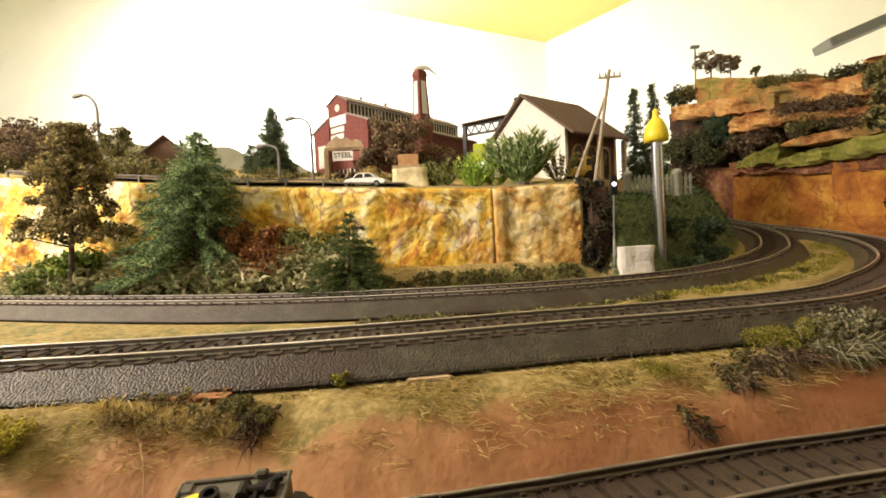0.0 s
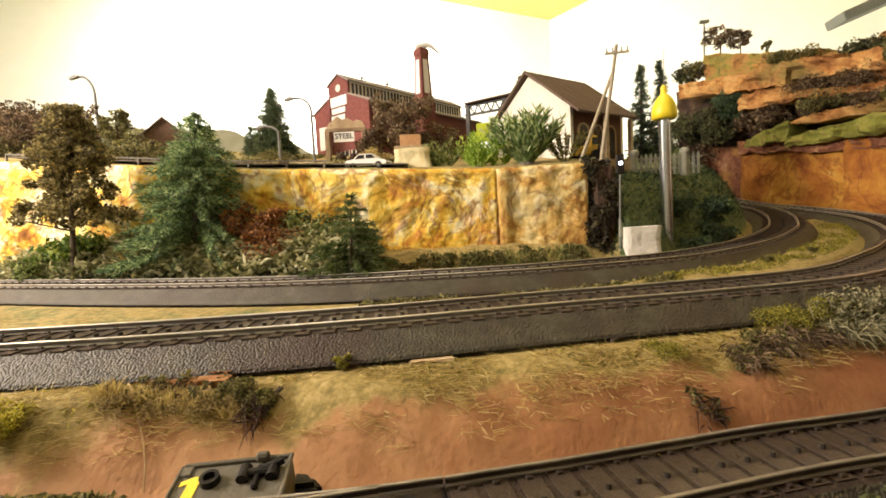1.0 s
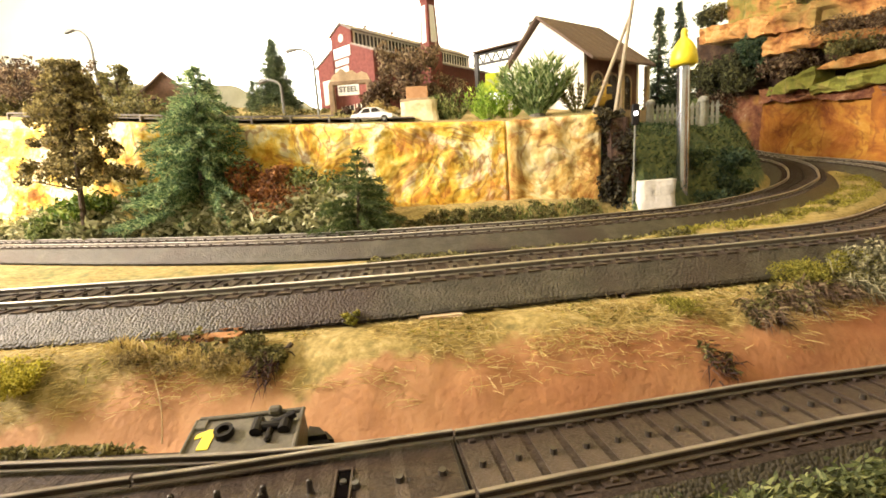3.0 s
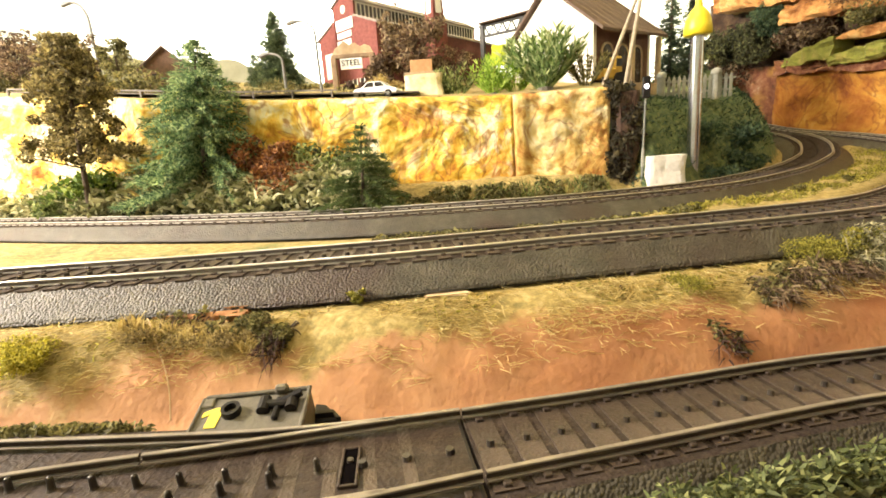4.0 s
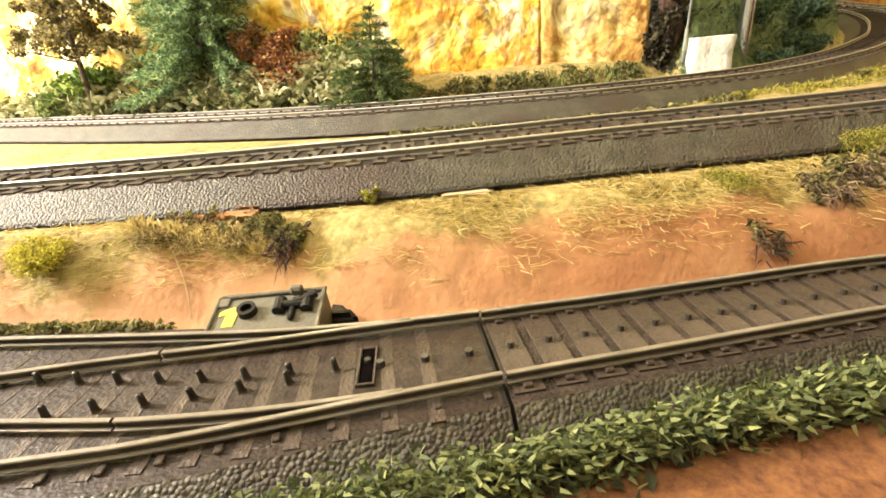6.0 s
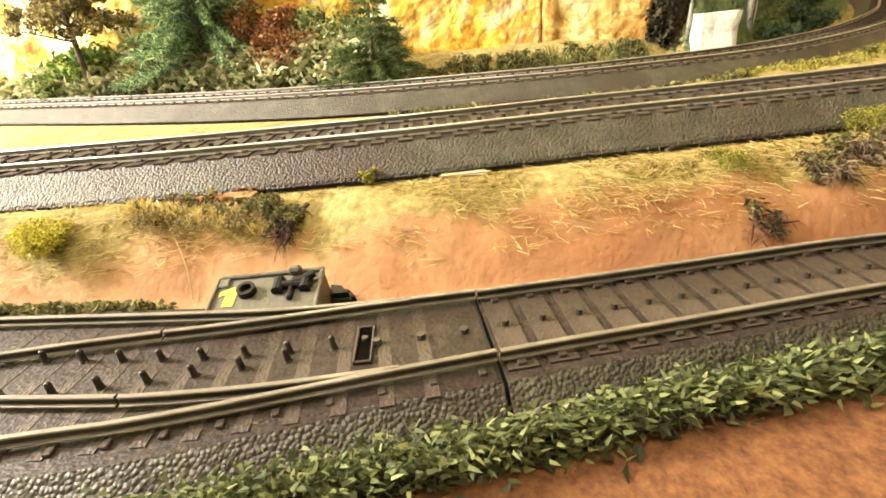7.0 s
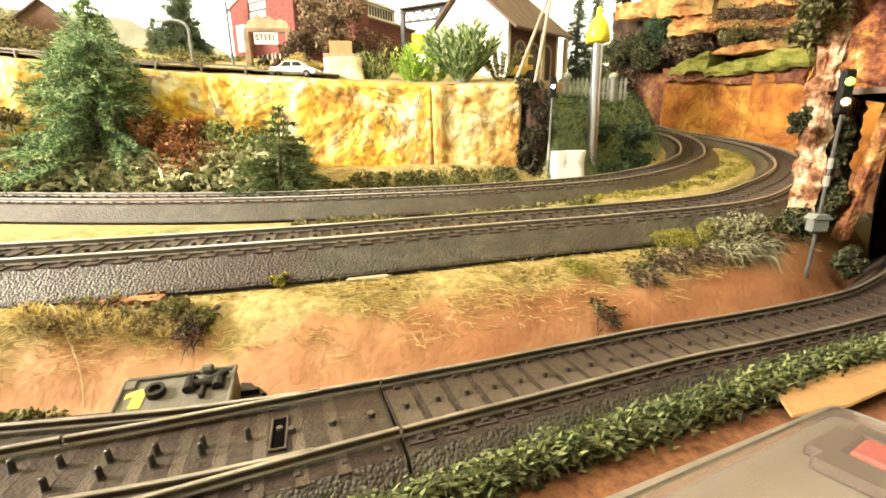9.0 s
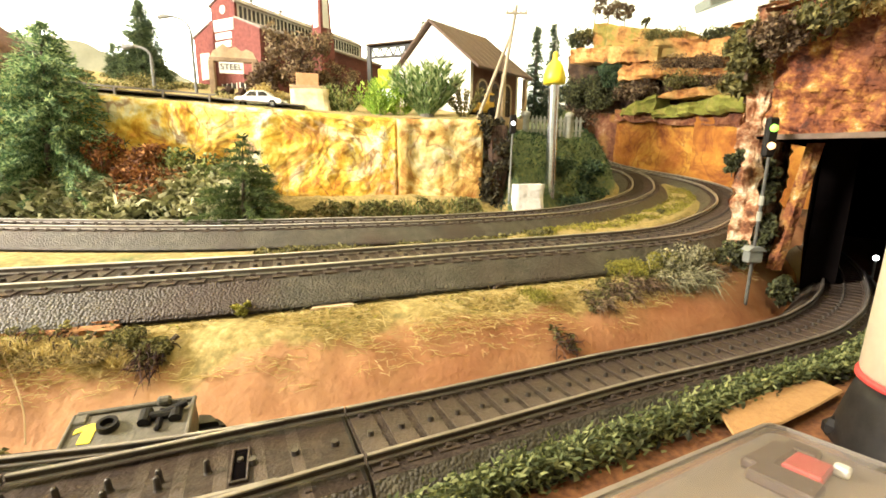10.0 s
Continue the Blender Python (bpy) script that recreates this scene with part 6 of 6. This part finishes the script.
def tractor():
    """A small loader in faded mustard paint."""
    v = thing("tractor", 52, 326, 79.5, "small mustard yellow tractor before the shed", "tractor", rz=30)
    bm = bmesh.new()
    box(bm, -7, -3.4, 4, 4, 3.4, 10, 0.8)
    part("body", bm, M_MUSTARD, v)
    bm = bmesh.new()
    box(bm, 3.4, -3, 5, 9, 3, 17, 0.8)
    cab = part("cab", bm, M_MUSTARD, v, "open mustard cab")
    bm = bmesh.new()
    box(bm, 4.2, -3.2, 11, 8.2, -2.9, 15.6)
    part("window", bm, M_GLASSDARK, cab, "dark side window")
    for x, r in ((-5, 2.6), (6, 3.8)):
        for s in (-1, 1):
            bm = bmesh.new()
            tube(bm, (x, s * 3.4, r), (x, s * 5.2, r), r, r, 14)
            part("wheel", bm, M_BLACK, v, "black wheel")


tractor()


def sign_gate():
    g = thing("sign_gate", -122, 346, 92, "weathered timber gate frame with a steel works sign", "gate", rz=10)
    for x in (-14.5, 14):
        bm = bmesh.new()
        box(bm, x - 2.0, -2, -4, x + 2.0, 2, 26, 0.5)
        part("post", bm, M_GATE, g, "brown timber post")
    bm = bmesh.new()
    box(bm, -16, -1.6, 25, 16, 1.6, 28, 0.5)
    part("beam", bm, M_GATE, g, "brown timber beam")
    bm = bmesh.new()
    prism(bm, [(-15, 28), (15, 28), (13, 32.5), (9, 34), (6, 32.5), (2, 35.5), (-2, 34), (-6, 37), (-9, 34.5), (-13, 32)], -1, 1, "y")
    part("gable_board", bm, M_TANBOARD, g, "ragged tan board on the beam")
    bm = bmesh.new()
    box(bm, -9, -4, 17, 7, -3, 24.5, 0.2)
    board = part("sign_board", bm, M_WHITEBOARD, g, "white sign board hung under the beam")
    letters("sign_letters", "STEEL", 5.6, M_BLACKTRIM, board, pose(-1 * MM, -4.2 * MM, 21.2 * MM, 90, 0, 0), 0.15)
    bm = bmesh.new()
    for k in range(14):
        bmesh.ops.create_icosphere(bm, subdivisions=1, radius=2.2 + 1.6 * RNG.random(), matrix=Matrix.Translation((-11 + 20 * RNG.random(), 6 + 6 * RNG.random(), 10 * RNG.random())))
    part("scrap_heap", bm, M_DARKROCK, g, "dark heap of scrap under the gate")


sign_gate()


def car():
    c = thing("car", -85, 289, 80.8, "small white model saloon car at the road's edge", "car", rz=-3)
    bm = bmesh.new()
    side = [(-14, 2), (14, 2), (14.3, 4.6), (11, 5.6), (8, 6.2), (4.5, 9.4), (-4.5, 9.6), (-8.5, 6.6), (-13, 6.2), (-14.4, 4.6)]
    prism(bm, side, -5.2, 5.2, "y")
    bmesh.ops.bevel(bm, geom=bm.edges[:], offset=0.5, segments=2, affect="EDGES")
    body = part("body", bm, M_CARWHITE, c)
    for s in (-1, 1):
        for out in ([(-7, 6.5), (-0.5, 6.5), (-0.5, 9), (-4.2, 9)], [(0.5, 6.5), (6.6, 6.5), (4.2, 8.9), (0.5, 9)]):
            bm = bmesh.new()
            prism(bm, out, s * 5.1, s * 5.35, "y")
            part("window", bm, M_GLASSDARK, body, "dark side window")
        for x in (-8.6, 8.6):
            bm = bmesh.new()
            tube(bm, (x, s * 3.6, 2.2), (x, s * 5.4, 2.2), 2.2, 2.2, 14)
            w = part("wheel", bm, M_BLACK, c, "black wheel")
            bm = bmesh.new()
            tube(bm, (x, s * 5.3, 2.2), (x, s * 5.6, 2.2), 1.1, 1.0, 10)
            part("rim", bm, M_GREYPAINT, w, "grey rim")
    for x in (-14.4, 14.2):
        bm = bmesh.new()
        box(bm, x - 0.5, -4.8, 2.2, x + 0.5, 4.8, 3.4, 0.2)
        part("bumper", bm, M_GREYPAINT, c, "grey bumper")


car()


def road():
    line = spline([(-330, 268), (-250, 272), (-170, 280), (-110, 288), (-60, 294)], 3)
    z = np.array([float(plateau_height(x, y)) + 0.6 for x, y in line])
    line3 = np.column_stack([line, z])
    tagged(sweep("road", line3, [(-9, 0.2), (-9, 0.9), (9, 1.6), (9, 0.2)], M_ROAD), "grey road along the wall's top", "road", kind="structure")
    g = thing("guard_rail", 0, 0, 0, "low grey guard rail along the wall's top", "guard rail")
    edge = offset(line3, -9.6)
    edge = edge[(edge[:, 0] > -330) & (edge[:, 0] < -105)]
    top = edge.copy()
    top[:, 2] += 2.2
    sweep("guard_beam", top, [(-0.3, -0.5), (-0.3, 0.5), (0.3, 0.5), (0.3, -0.5)], M_ROAD, g, "grey beam")
    for x, y, zz in edge[::8]:
        bm = bmesh.new()
        box(bm, x - 0.5, y - 0.5, zz - 2, x + 0.5, y + 0.5, zz + 1.8)
        part("post", bm, M_ROAD, g)


road()


M_LAMPGREY = material("dull_lamp_grey", [(0.1, 0.1, 0.09), (0.17, 0.17, 0.15)], 300, 0.6, 0.2)


def street_lamp(x, y, z, high, reach, turn):
    s = thing("street_lamp", x, y, z, "slender grey curved street lamp beside the road", "street lamp", "street lamps", rz=turn)
    bm = bmesh.new()
    tube(bm, (0, 0, -3), (0, 0, high * 0.78), 1.15, 0.95, 8)
    pts = [(-reach * 0.62 * (1 - math.cos(a)), 0, high * 0.78 + high * 0.22 * math.sin(a)) for a in np.linspace(0, math.pi / 2, 7)]
    for a, b in zip(pts, pts[1:]):
        tube(bm, a, b, 0.95, 0.85, 7)
    part("mast", bm, M_LAMPGREY, s, "grey curved mast")
    bm = bmesh.new()
    x, _, h = pts[-1]
    prism(bm, [(x + 1, h - 0.5), (x - reach * 0.4, h - 2.0), (x - reach * 0.42, h - 0.2), (x - reach * 0.2, h + 1.6), (x + 1, h + 0.7)], -1.5, 1.5, "y")
    bmesh.ops.bevel(bm, geom=bm.edges[:], offset=0.4, segments=1, affect="EDGES")
    part("lamp_head", bm, M_LAMPGREY, s, "flat grey lamp head")


street_lamp(-164, 320, 94, 27, 17, 0)
street_lamp(-142, 330, 96, 46, 20, 0)
street_lamp(-331, 330, 108, 70, 22, 0)

# trees and plants on the plateau
conifer(-205, 380, 104, 62, 40, M_FARFIR, "dark green fir behind the road", tiers=24, sprays=19, needle=5, lean=3)
conifer(-227, 382, 104, 32, 18, M_FARFIR, "small slim dark fir behind the road", tiers=16, sprays=14, needle=3)
conifer(110, 420, 84, 79, 22, M_DARKFIR, "slim dark fir behind the shed", tiers=24, sprays=12, needle=4)
conifer(126, 424, 84, 83, 20, M_DARKFIR, "slim dark fir behind the shed", tiers=24, sprays=12, needle=4)
conifer(10, 470, 120, 60, 22, M_DARKFIR, "slim dark fir behind the sheds", tiers=16, sprays=8)
broadleaf(-80, 362, 96, 48, 46, M_DRYLEAF, "brown dry bushy tree before the mill", bare=0.1, count=30, per=46, leaf=0.032, limbs=26, taper=-0.25)
broadleaf(-52, 370, 96, 26, 30, M_BROWNLEAF, "low brown dry tree before the mill", bare=0.2, count=26, per=40, leaf=0.035)
broadleaf(-306, 322, 104, 44, 24, M_OLIVE, "olive tree on the upper ground", bare=0.3, count=18, per=50, leaf=0.028, limbs=14)
broadleaf(-345, 320, 106, 48, 44, M_BROWNLEAF, "thin brown tree on the upper ground", bare=0.2, count=24, per=40, leaf=0.03, limbs=16)
broadleaf(-400, 320, 108, 52, 50, M_BROWNLEAF, "dark brown tree on the upper ground", bare=0.3, count=40, per=50, leaf=0.03)
broadleaf(-320, 345, 106, 34, 36, M_PALE, "pale grey-green tree on the upper ground", bare=0.3, count=22, per=40, leaf=0.03)
broadleaf(-372, 300, 106, 40, 30, M_BROWNLEAF, "thin red-brown tree on the upper ground", bare=0.2, count=16, per=30, leaf=0.03, limbs=18)
for x, y, high, wide, mat, label in (
    (-270, 300, 16, 60, M_OLIVE, "olive bush along the wall's top"), (-330, 296, 16, 60, M_MOSS, "yellow-green bush along the wall's top"),
    (-385, 292, 18, 60, M_OLIVE, "olive bush along the wall's top"), (-238, 310, 14, 30, M_BROWNLEAF, "brown bush behind the road"),
    (-64, 372, 24, 30, M_BROWNLEAF, "brown bush before the mill"), (-102, 352, 26, 26, M_BROWNLEAF, "brown bush beside the gate"),
    (-96, 330, 12, 26, M_STRAW, "dry yellow bush behind the car"), (-182, 340, 8, 40, M_OLIVE, "low olive scrub behind the road")):
    shrub(x, y, high, wide, mat, label, z=float(plateau_height(x, y)) - 1, name="bush", count=24, per=44, leaf=0.08)


def plateau_scrub():
    n = 420
    x = -420 + 390 * RNG.random(n)
    y = np.interp(x, WALL[::-1, 0], WALL[::-1, 1]) + 34 + 80 * RNG.random(n)
    ok = np.array([noise.fractal(Vector((a / 40, b / 40, 8)), 1.0, 2.0, 3) > -0.1 for a, b in zip(x, y)]) & ~((x > -155) & (y > 325))
    x, y = x[ok], y[ok]
    c = np.stack([x, y, np.array([float(plateau_height(a, b)) for a, b in zip(x, y)]) + 1.5], 1)
    v, f = clumps(c, 4.5, 30, 1.2, 0.6)
    tagged(raw("plateau_scrub", v, f, M_OLIVE), "low olive scrub on the upper ground", "undergrowth", kind="stuff")


plateau_scrub()


def fan_plant(x, y, z, high, wide, mat, label, n=34):
    """A bought plastic plant: forked upright fronds."""
    p = thing("fan_plant", x, y, z, label, "plant", "plants on the wall's top")
    base, way, long = [], [], []
    for _ in range(n):
        a, lean = RNG.random() * math.tau, 0.75 * RNG.random() ** 0.6
        d = unit(np.array([math.cos(a) * lean * wide / high * 1.1, math.sin(a) * lean * 0.4, 1.0]))
        r = high * (0.65 + 0.4 * RNG.random())
        foot = np.array([math.cos(a) * wide * 0.08, math.sin(a) * wide * 0.05, 0])
        for s in np.linspace(0, 0.88, 8):
            base.append(foot + d * r * s)
            way.append(d)
            long.append(r * 0.16)
            for side in (-1, 1):
                if s > 0.2:
                    base.append(foot + d * r * s)
                    way.append(unit(d + np.array([side * 0.75, RNG.normal() * 0.3, 0.1])))
                    long.append(r * 0.17 * (0.7 + 0.5 * RNG.random()))
    v, f = blades(np.array(base), np.array(way), np.array(long), high * 0.038, 0.0)
    raw("fronds", v, f, mat, p)
    bm = bmesh.new()
    lathe(bm, [(wide * 0.12, -2), (wide * 0.1, 0.6), (wide * 0.04, 1.4)], 10)
    part("stub", bm, M_PLATE, p)


fan_plant(14, 304, 79, 35, 47, M_PLASTIC, "bright green plastic fan plant before the shed", 90)
fan_plant(-16, 300, 78, 22, 32, M_LIME, "lime green plastic plant on the wall's top", 44)
fan_plant(-38, 300, 78, 20, 30, M_BUSH, "low green plastic plant on the wall's top", 44)
fan_plant(38, 308, 78, 24, 26, M_OLIVE, "olive dry plant before the shed", 26)
fan_plant(-3, 306, 78, 19, 28, M_LIME, "lime green plastic plant on the wall's top", 34)

rock("stone_block", -58, 300, 79, 26, 14, 14, 4, M_STRAWSTONE, "pale yellow stone block on the wall's top", 6, 0.8, 8, category="stone")


def crate():
    c = thing("crate", -70, 342, 96, "light brown wooden crate on a pallet", "crate", rz=12)
    bm = bmesh.new()
    box(bm, -7.6, -6, 4.4, 7.6, 6, 13.2, 0.3)
    part("box", bm, M_CRATE, c)
    bm = bmesh.new()
    box(bm, -12, -8, 2.6, 12, 8, 5)
    part("pallet", bm, M_TANBOARD, c, "tan pallet")
    for x in (-9, 0, 9):
        bm = bmesh.new()
        box(bm, x - 1, -8, -2, x + 1, 8, 2.6)
        part("runner", bm, M_TANBOARD, c)


crate()


def gantry():
    g = thing("loading_gantry", -20, 402, 90, "dark steel lattice gantry beside the shed", "gantry", rz=-22)
    for x in (-15, 20):
        bm = bmesh.new()
        box(bm, x - 1.6, -1.6, 0, x + 1.6, 1.6, 52)
        part("post", bm, M_BLACKTRIM, g)
    for z in (47, 55):
        bm = bmesh.new()
        box(bm, -18, -1, z - 4, 34, 1, z - 2.2)
        part("chord", bm, M_BLACKTRIM, g)
    for k in range(6):
        bm = bmesh.new()
        x = -17 + 8 * k
        tube(bm, (x, 0, 44), (x + 4, 0, 52), 0.7, 0.7, 6)
        tube(bm, (x + 4, 0, 52), (x + 8, 0, 44), 0.7, 0.7, 6)
        part("lattice", bm, M_BLACKTRIM, g)
    bm = bmesh.new()
    prism(bm, [(-16, 52.8), (34, 53.6), (34, 54.6), (-16, 53.8)], -5, 5, "y")
    part("roof", bm, M_ROOFBROWN, g, "dark roof over the gantry")


gantry()


def buffer_sign():
    b = thing("buffer_stop", -15, 338, 92, "lime yellow buffer stop between the plants", "buffer stop")
    bm = bmesh.new()
    box(bm, -7, -1, 8, 7, 1, 15, 0.5)
    box(bm, -5, -0.8, 15, 5, 0.8, 21, 0.5)
    part("panel", bm, M_LIMEPAINT, b, "lime yellow panel")
    for x in (-5, 5):
        bm = bmesh.new()
        box(bm, x - 1, -0.6, -4, x + 1, 0.6, 8)
        part("leg", bm, M_BLACKTRIM, b, "black leg")


buffer_sign()


def cottage(x, y, z, dx, dz, turn, wall, label):
    c = thing("cottage", x, y, z, label, "house", rz=turn)
    bm = bmesh.new()
    prism(bm, [(-dx / 2, 0), (dx / 2, 0), (dx / 2, dz * 0.55), (0, dz), (-dx / 2, dz * 0.55)], 0, dx * 1.2, "y")
    part("wall", bm, wall, c)
    for s in (-1, 1):
        bm = bmesh.new()
        prism(bm, [(s * dx * 0.6, dz * 0.5), (0, dz), (0, dz + 1.4), (s * dx * 0.6, dz * 0.5 + 1.4)], -2, dx * 1.2 + 2, "y")
        part("roof", bm, M_ROOFBROWN, c, "brown roof slope")
    for k in (-0.25, 0.25):
        bm = bmesh.new()
        box(bm, dx * k - 2, -0.5, dz * 0.2, dx * k + 2, 0.1, dz * 0.45)
        part("window", bm, M_GLASSDARK, c)


cottage(-284, 346, 106, 34, 36, 28, M_TIMBER, "brown timber cottage among dry trees")
cottage(-420, 350, 106, 40, 48, 60, M_STUCCO, "pale cottage among brown trees")


def top_lamp():
    s = thing("yard_lamp", 219.5, 593, 205, "grey yard lamp mast on the cliff's top", "yard lamp")
    bm = bmesh.new()
    tube(bm, (0, 0, 0), (0, 0, 48), 1.0, 0.8, 8)
    part("mast", bm, M_GREYPAINT, s)
    bm = bmesh.new()
    box(bm, -5, -2, 46, 5, 2, 49.5, 0.6)
    part("lamp_head", bm, M_GREYPAINT, s, "grey box lamp head")


top_lamp()

# ---- painted backdrop of hills, low on the room wall side of the board ----
M_HILL = material("painted_hills", [(0.2, 0.21, 0.14), (0.32, 0.32, 0.23), (0.44, 0.42, 0.31)], 9, 0.9, 0.0, stain=((0.3, 0.24, 0.17), 5, 0.5, 0.62))


def backdrop():
    xs = np.arange(-1150, -215, 8.0)
    crest = [152 + 28 * smooth01((-x - 300) / 90) + 28 * smooth01((-x - 390) / 90) + 20 * smooth01((-x - 520) / 100) + 50 * smooth01((-x - 640) / 260) + 16 * noise.fractal(Vector((x / 60, 0, 0)), 1, 2, 4) for x in xs]
    ys = [690 + (x + 260) * -0.02 for x in xs]
    bm = bmesh.new()
    a = [bm.verts.new((x, y, 60)) for x, y in zip(xs, ys)]
    b = [bm.verts.new((x, y, z)) for x, y, z in zip(xs, ys, crest)]
    c = [bm.verts.new((x, y + 3, z)) for x, y, z in zip(xs, ys, crest)]
    d = [bm.verts.new((x, y + 3, 60)) for x, y in zip(xs, ys)]
    for p, q in ((a, b), (b, c), (c, d), (d, a)):
        for k in range(len(xs) - 1):
            bm.faces.new((p[k], p[k + 1], q[k + 1], q[k]))
    bmesh.ops.recalc_face_normals(bm, faces=bm.faces[:])
    tagged(part("backdrop", bm, M_HILL), "painted low green and brown hills", "backdrop", kind="structure")


backdrop()
bm = bmesh.new()
prism(bm, [(-1200, 640), (-200, 640), (-200, 700), (-1200, 700)], 40, 64)
tagged(part("backdrop_ledge", bm, M_GRASSBED), "straw-coloured board end under the painted hills", "board", kind="structure")
bm = bmesh.new()
box(bm, 0, 0, -16, 520, 50, 0, 1.5)
ob = tagged(part("shelf", bm, M_GREYPAINT), "plain grey sloping shelf board on the room wall", "shelf", kind="structure")
ob.matrix_basis = pose(539 * MM, 900 * MM, 349 * MM, 0, -20, 0)

# ---- in front: card, plastic box, cup ----
M_CARD = material("brown_card", [(0.28, 0.15, 0.055), (0.34, 0.19, 0.072), (0.38, 0.22, 0.09)], 900, 0.85, 0.5)
M_RED = material("red_plastic", [(0.4, 0.03, 0.03), (0.5, 0.05, 0.045)], 200, 0.4, 0.1)


def clear_plastic():
    m = bpy.data.materials.new("clear_plastic")
    m.use_nodes = True
    bsdf = m.node_tree.nodes["Principled BSDF"]
    bsdf.inputs["Base Color"].default_value = (0.36, 0.32, 0.29, 1)
    bsdf.inputs["Roughness"].default_value = 0.28
    bsdf.inputs["Alpha"].default_value = 0.34
    return m


M_CLEAR = clear_plastic()
M_TRAY = material("tray_grey_brown", [(0.15, 0.12, 0.1), (0.26, 0.215, 0.175)], 60, 0.6, 0.2)
M_TRAYDARK = material("dark_brown_plastic", [(0.035, 0.018, 0.014), (0.06, 0.032, 0.026)], 200, 0.5, 0.2)
M_LIP = material("cloudy_lip", [(0.17, 0.15, 0.13), (0.25, 0.22, 0.19)], 120, 0.35, 0.1)
bm = bmesh.new()
prism(bm, [(70.7, 81.2), (68.6, 73.8), (80.4, 77.0), (91.5, 82.4), (102.8, 88.4), (101, 94), (86, 88.3)], 4.6, 5.2)
bmesh.ops.bevel(bm, geom=bm.edges[:], offset=0.3, segments=1, affect="EDGES")
ob = part("card", bm, M_CARD)
ob.matrix_basis = pose(0, 0, 0.3 * MM)
tagged(ob, "piece of brown cardboard lying beside the hedge", "card")


def plastic_box():
    """A clear case whose lid slopes down along its long side; u runs down the slope, v across."""
    b = thing("plastic_box", 0, 0, 0, "sloping clear plastic box with red and dark parts inside", "box")
    corner, down, across = Vector((77, 76.2, 6.4)), Vector((0.779, 0.627, -0.3)), Vector((0.627, -0.779, 0))

    def at(u, v, drop=0.0):
        return corner + down * u + across * v - Vector((0, 0, drop))

    shape = [(-76, 0), (-40, 0), (-20, 0), (-5, 0), (-2, 0.5), (-0.4, 2.2), (0, 5), (0, 18), (0, 44), (-30, 44), (-62, 30)]
    small = [(-31 + (u + 31) * 0.985, 20 + (v - 20) * 0.97) for u, v in shape]
    n = len(shape)

    def shell(name, rows, mat, label, cap=True):
        bm = bmesh.new()
        rings = [[bm.verts.new(p) for p in row] for row in rows]
        for a, c in zip(rings, rings[1:]):
            for k in range(n):
                bm.faces.new((a[k], a[(k + 1) % n], c[(k + 1) % n], c[k]))
        if cap:
            bm.faces.new(rings[-1])
        return part(name, bm, mat, b, label)

    foot = [Vector((at(u, v).x, at(u, v).y, 3.6)) for u, v in shape]
    lid = shell("lid", [foot, [at(u, v, 0.8) for u, v in shape], [at(u, v) for u, v in small]], M_CLEAR, "cloudy clear plastic lid")
    lid.visible_shadow = False
    shell("lip", [[at(u, v, 0.8) for u, v in shape], [at(u, v, -0.1) for u, v in shape], [at(u, v, -0.15) for u, v in small], [at(u, v, 0.5) for u, v in small]], M_LIP, "pale cloudy plastic lip", False)
    shell("tray", [foot, [at(u, v, 1.6) for u, v in small], [at(-31 + (u + 31) * 0.98, 20 + (v - 20) * 0.98, 1.65) for u, v in small]], M_TRAY, "grey-brown tray")
    slope = Matrix((down.normalized(), across, down.normalized().cross(across) * -1)).transposed().to_4x4()
    for u, v, du, dv, mat, name, label in ((-20, 8.6, 5.4, 2.2, M_RED, "red_piece", "red plastic piece"), (-22, 4.6, 9, 1.5, M_TRAYDARK, "dark_piece", "dark brown piece"), (-11, 6.5, 3, 2.2, M_TRAYDARK, "dark_piece", "dark brown piece"),
                                           (-31, 8.0, 4, 3.4, M_TRAYDARK, "dark_piece", "dark brown piece"), (-13, 11.5, 1.8, 1.0, M_WHITEBOARD, "pale_piece", "small white piece")):
        bm = bmesh.new()
        box(bm, -du, -dv, -0.7, du, dv, 0.7, 0.3)
        ob = part(name, bm, mat, b, label)
        ob.matrix_basis = Matrix.Translation(at(u, v, 0.9) * MM) @ slope


plastic_box()


# cream-white paper, darkened in colour for the shade it stands in
M_CUPPAPER = material("shaded_cream_paper", [(0.3, 0.26, 0.19), (0.37, 0.32, 0.23)], 120, 0.7, 0.1)


def cup():
    c = thing("cup", 98.9, 68.2, -6, "white paper cup with a red rim", "cup")
    bm = bmesh.new()
    lathe(bm, [(10.5, 23), (10.9, 24), (10.7, 34), (10.2, 62), (9.6, 62), (10.0, 34), (9.9, 24.5)], 28)
    part("wall", bm, M_CUPPAPER, c, "cream-white paper wall", smooth=True)
    bm = bmesh.new()
    lathe(bm, [(10.6, 22.2), (11.3, 22.4), (11.3, 23.1), (10.6, 23.4)], 28)
    part("rim", bm, M_RED, c, "red rim", smooth=True)
    bm = bmesh.new()
    lathe(bm, [(12.5, 9.4), (13.5, 10), (13.0, 12), (11.5, 19), (10.5, 22.4)], 24)
    part("holder", bm, M_BLACK, c, "dark plastic holder", smooth=True)


cup()
bm = bmesh.new()
box(bm, -9, -3, 0, 9, 3, 3.6, 1.0)
ob = part("dark_block", bm, M_BLACK)
ob.matrix_basis = pose(96 * MM, 77 * MM, 3.5 * MM, 0, 0, 22)
tagged(ob, "dark plastic block lying beside the cup", "block")
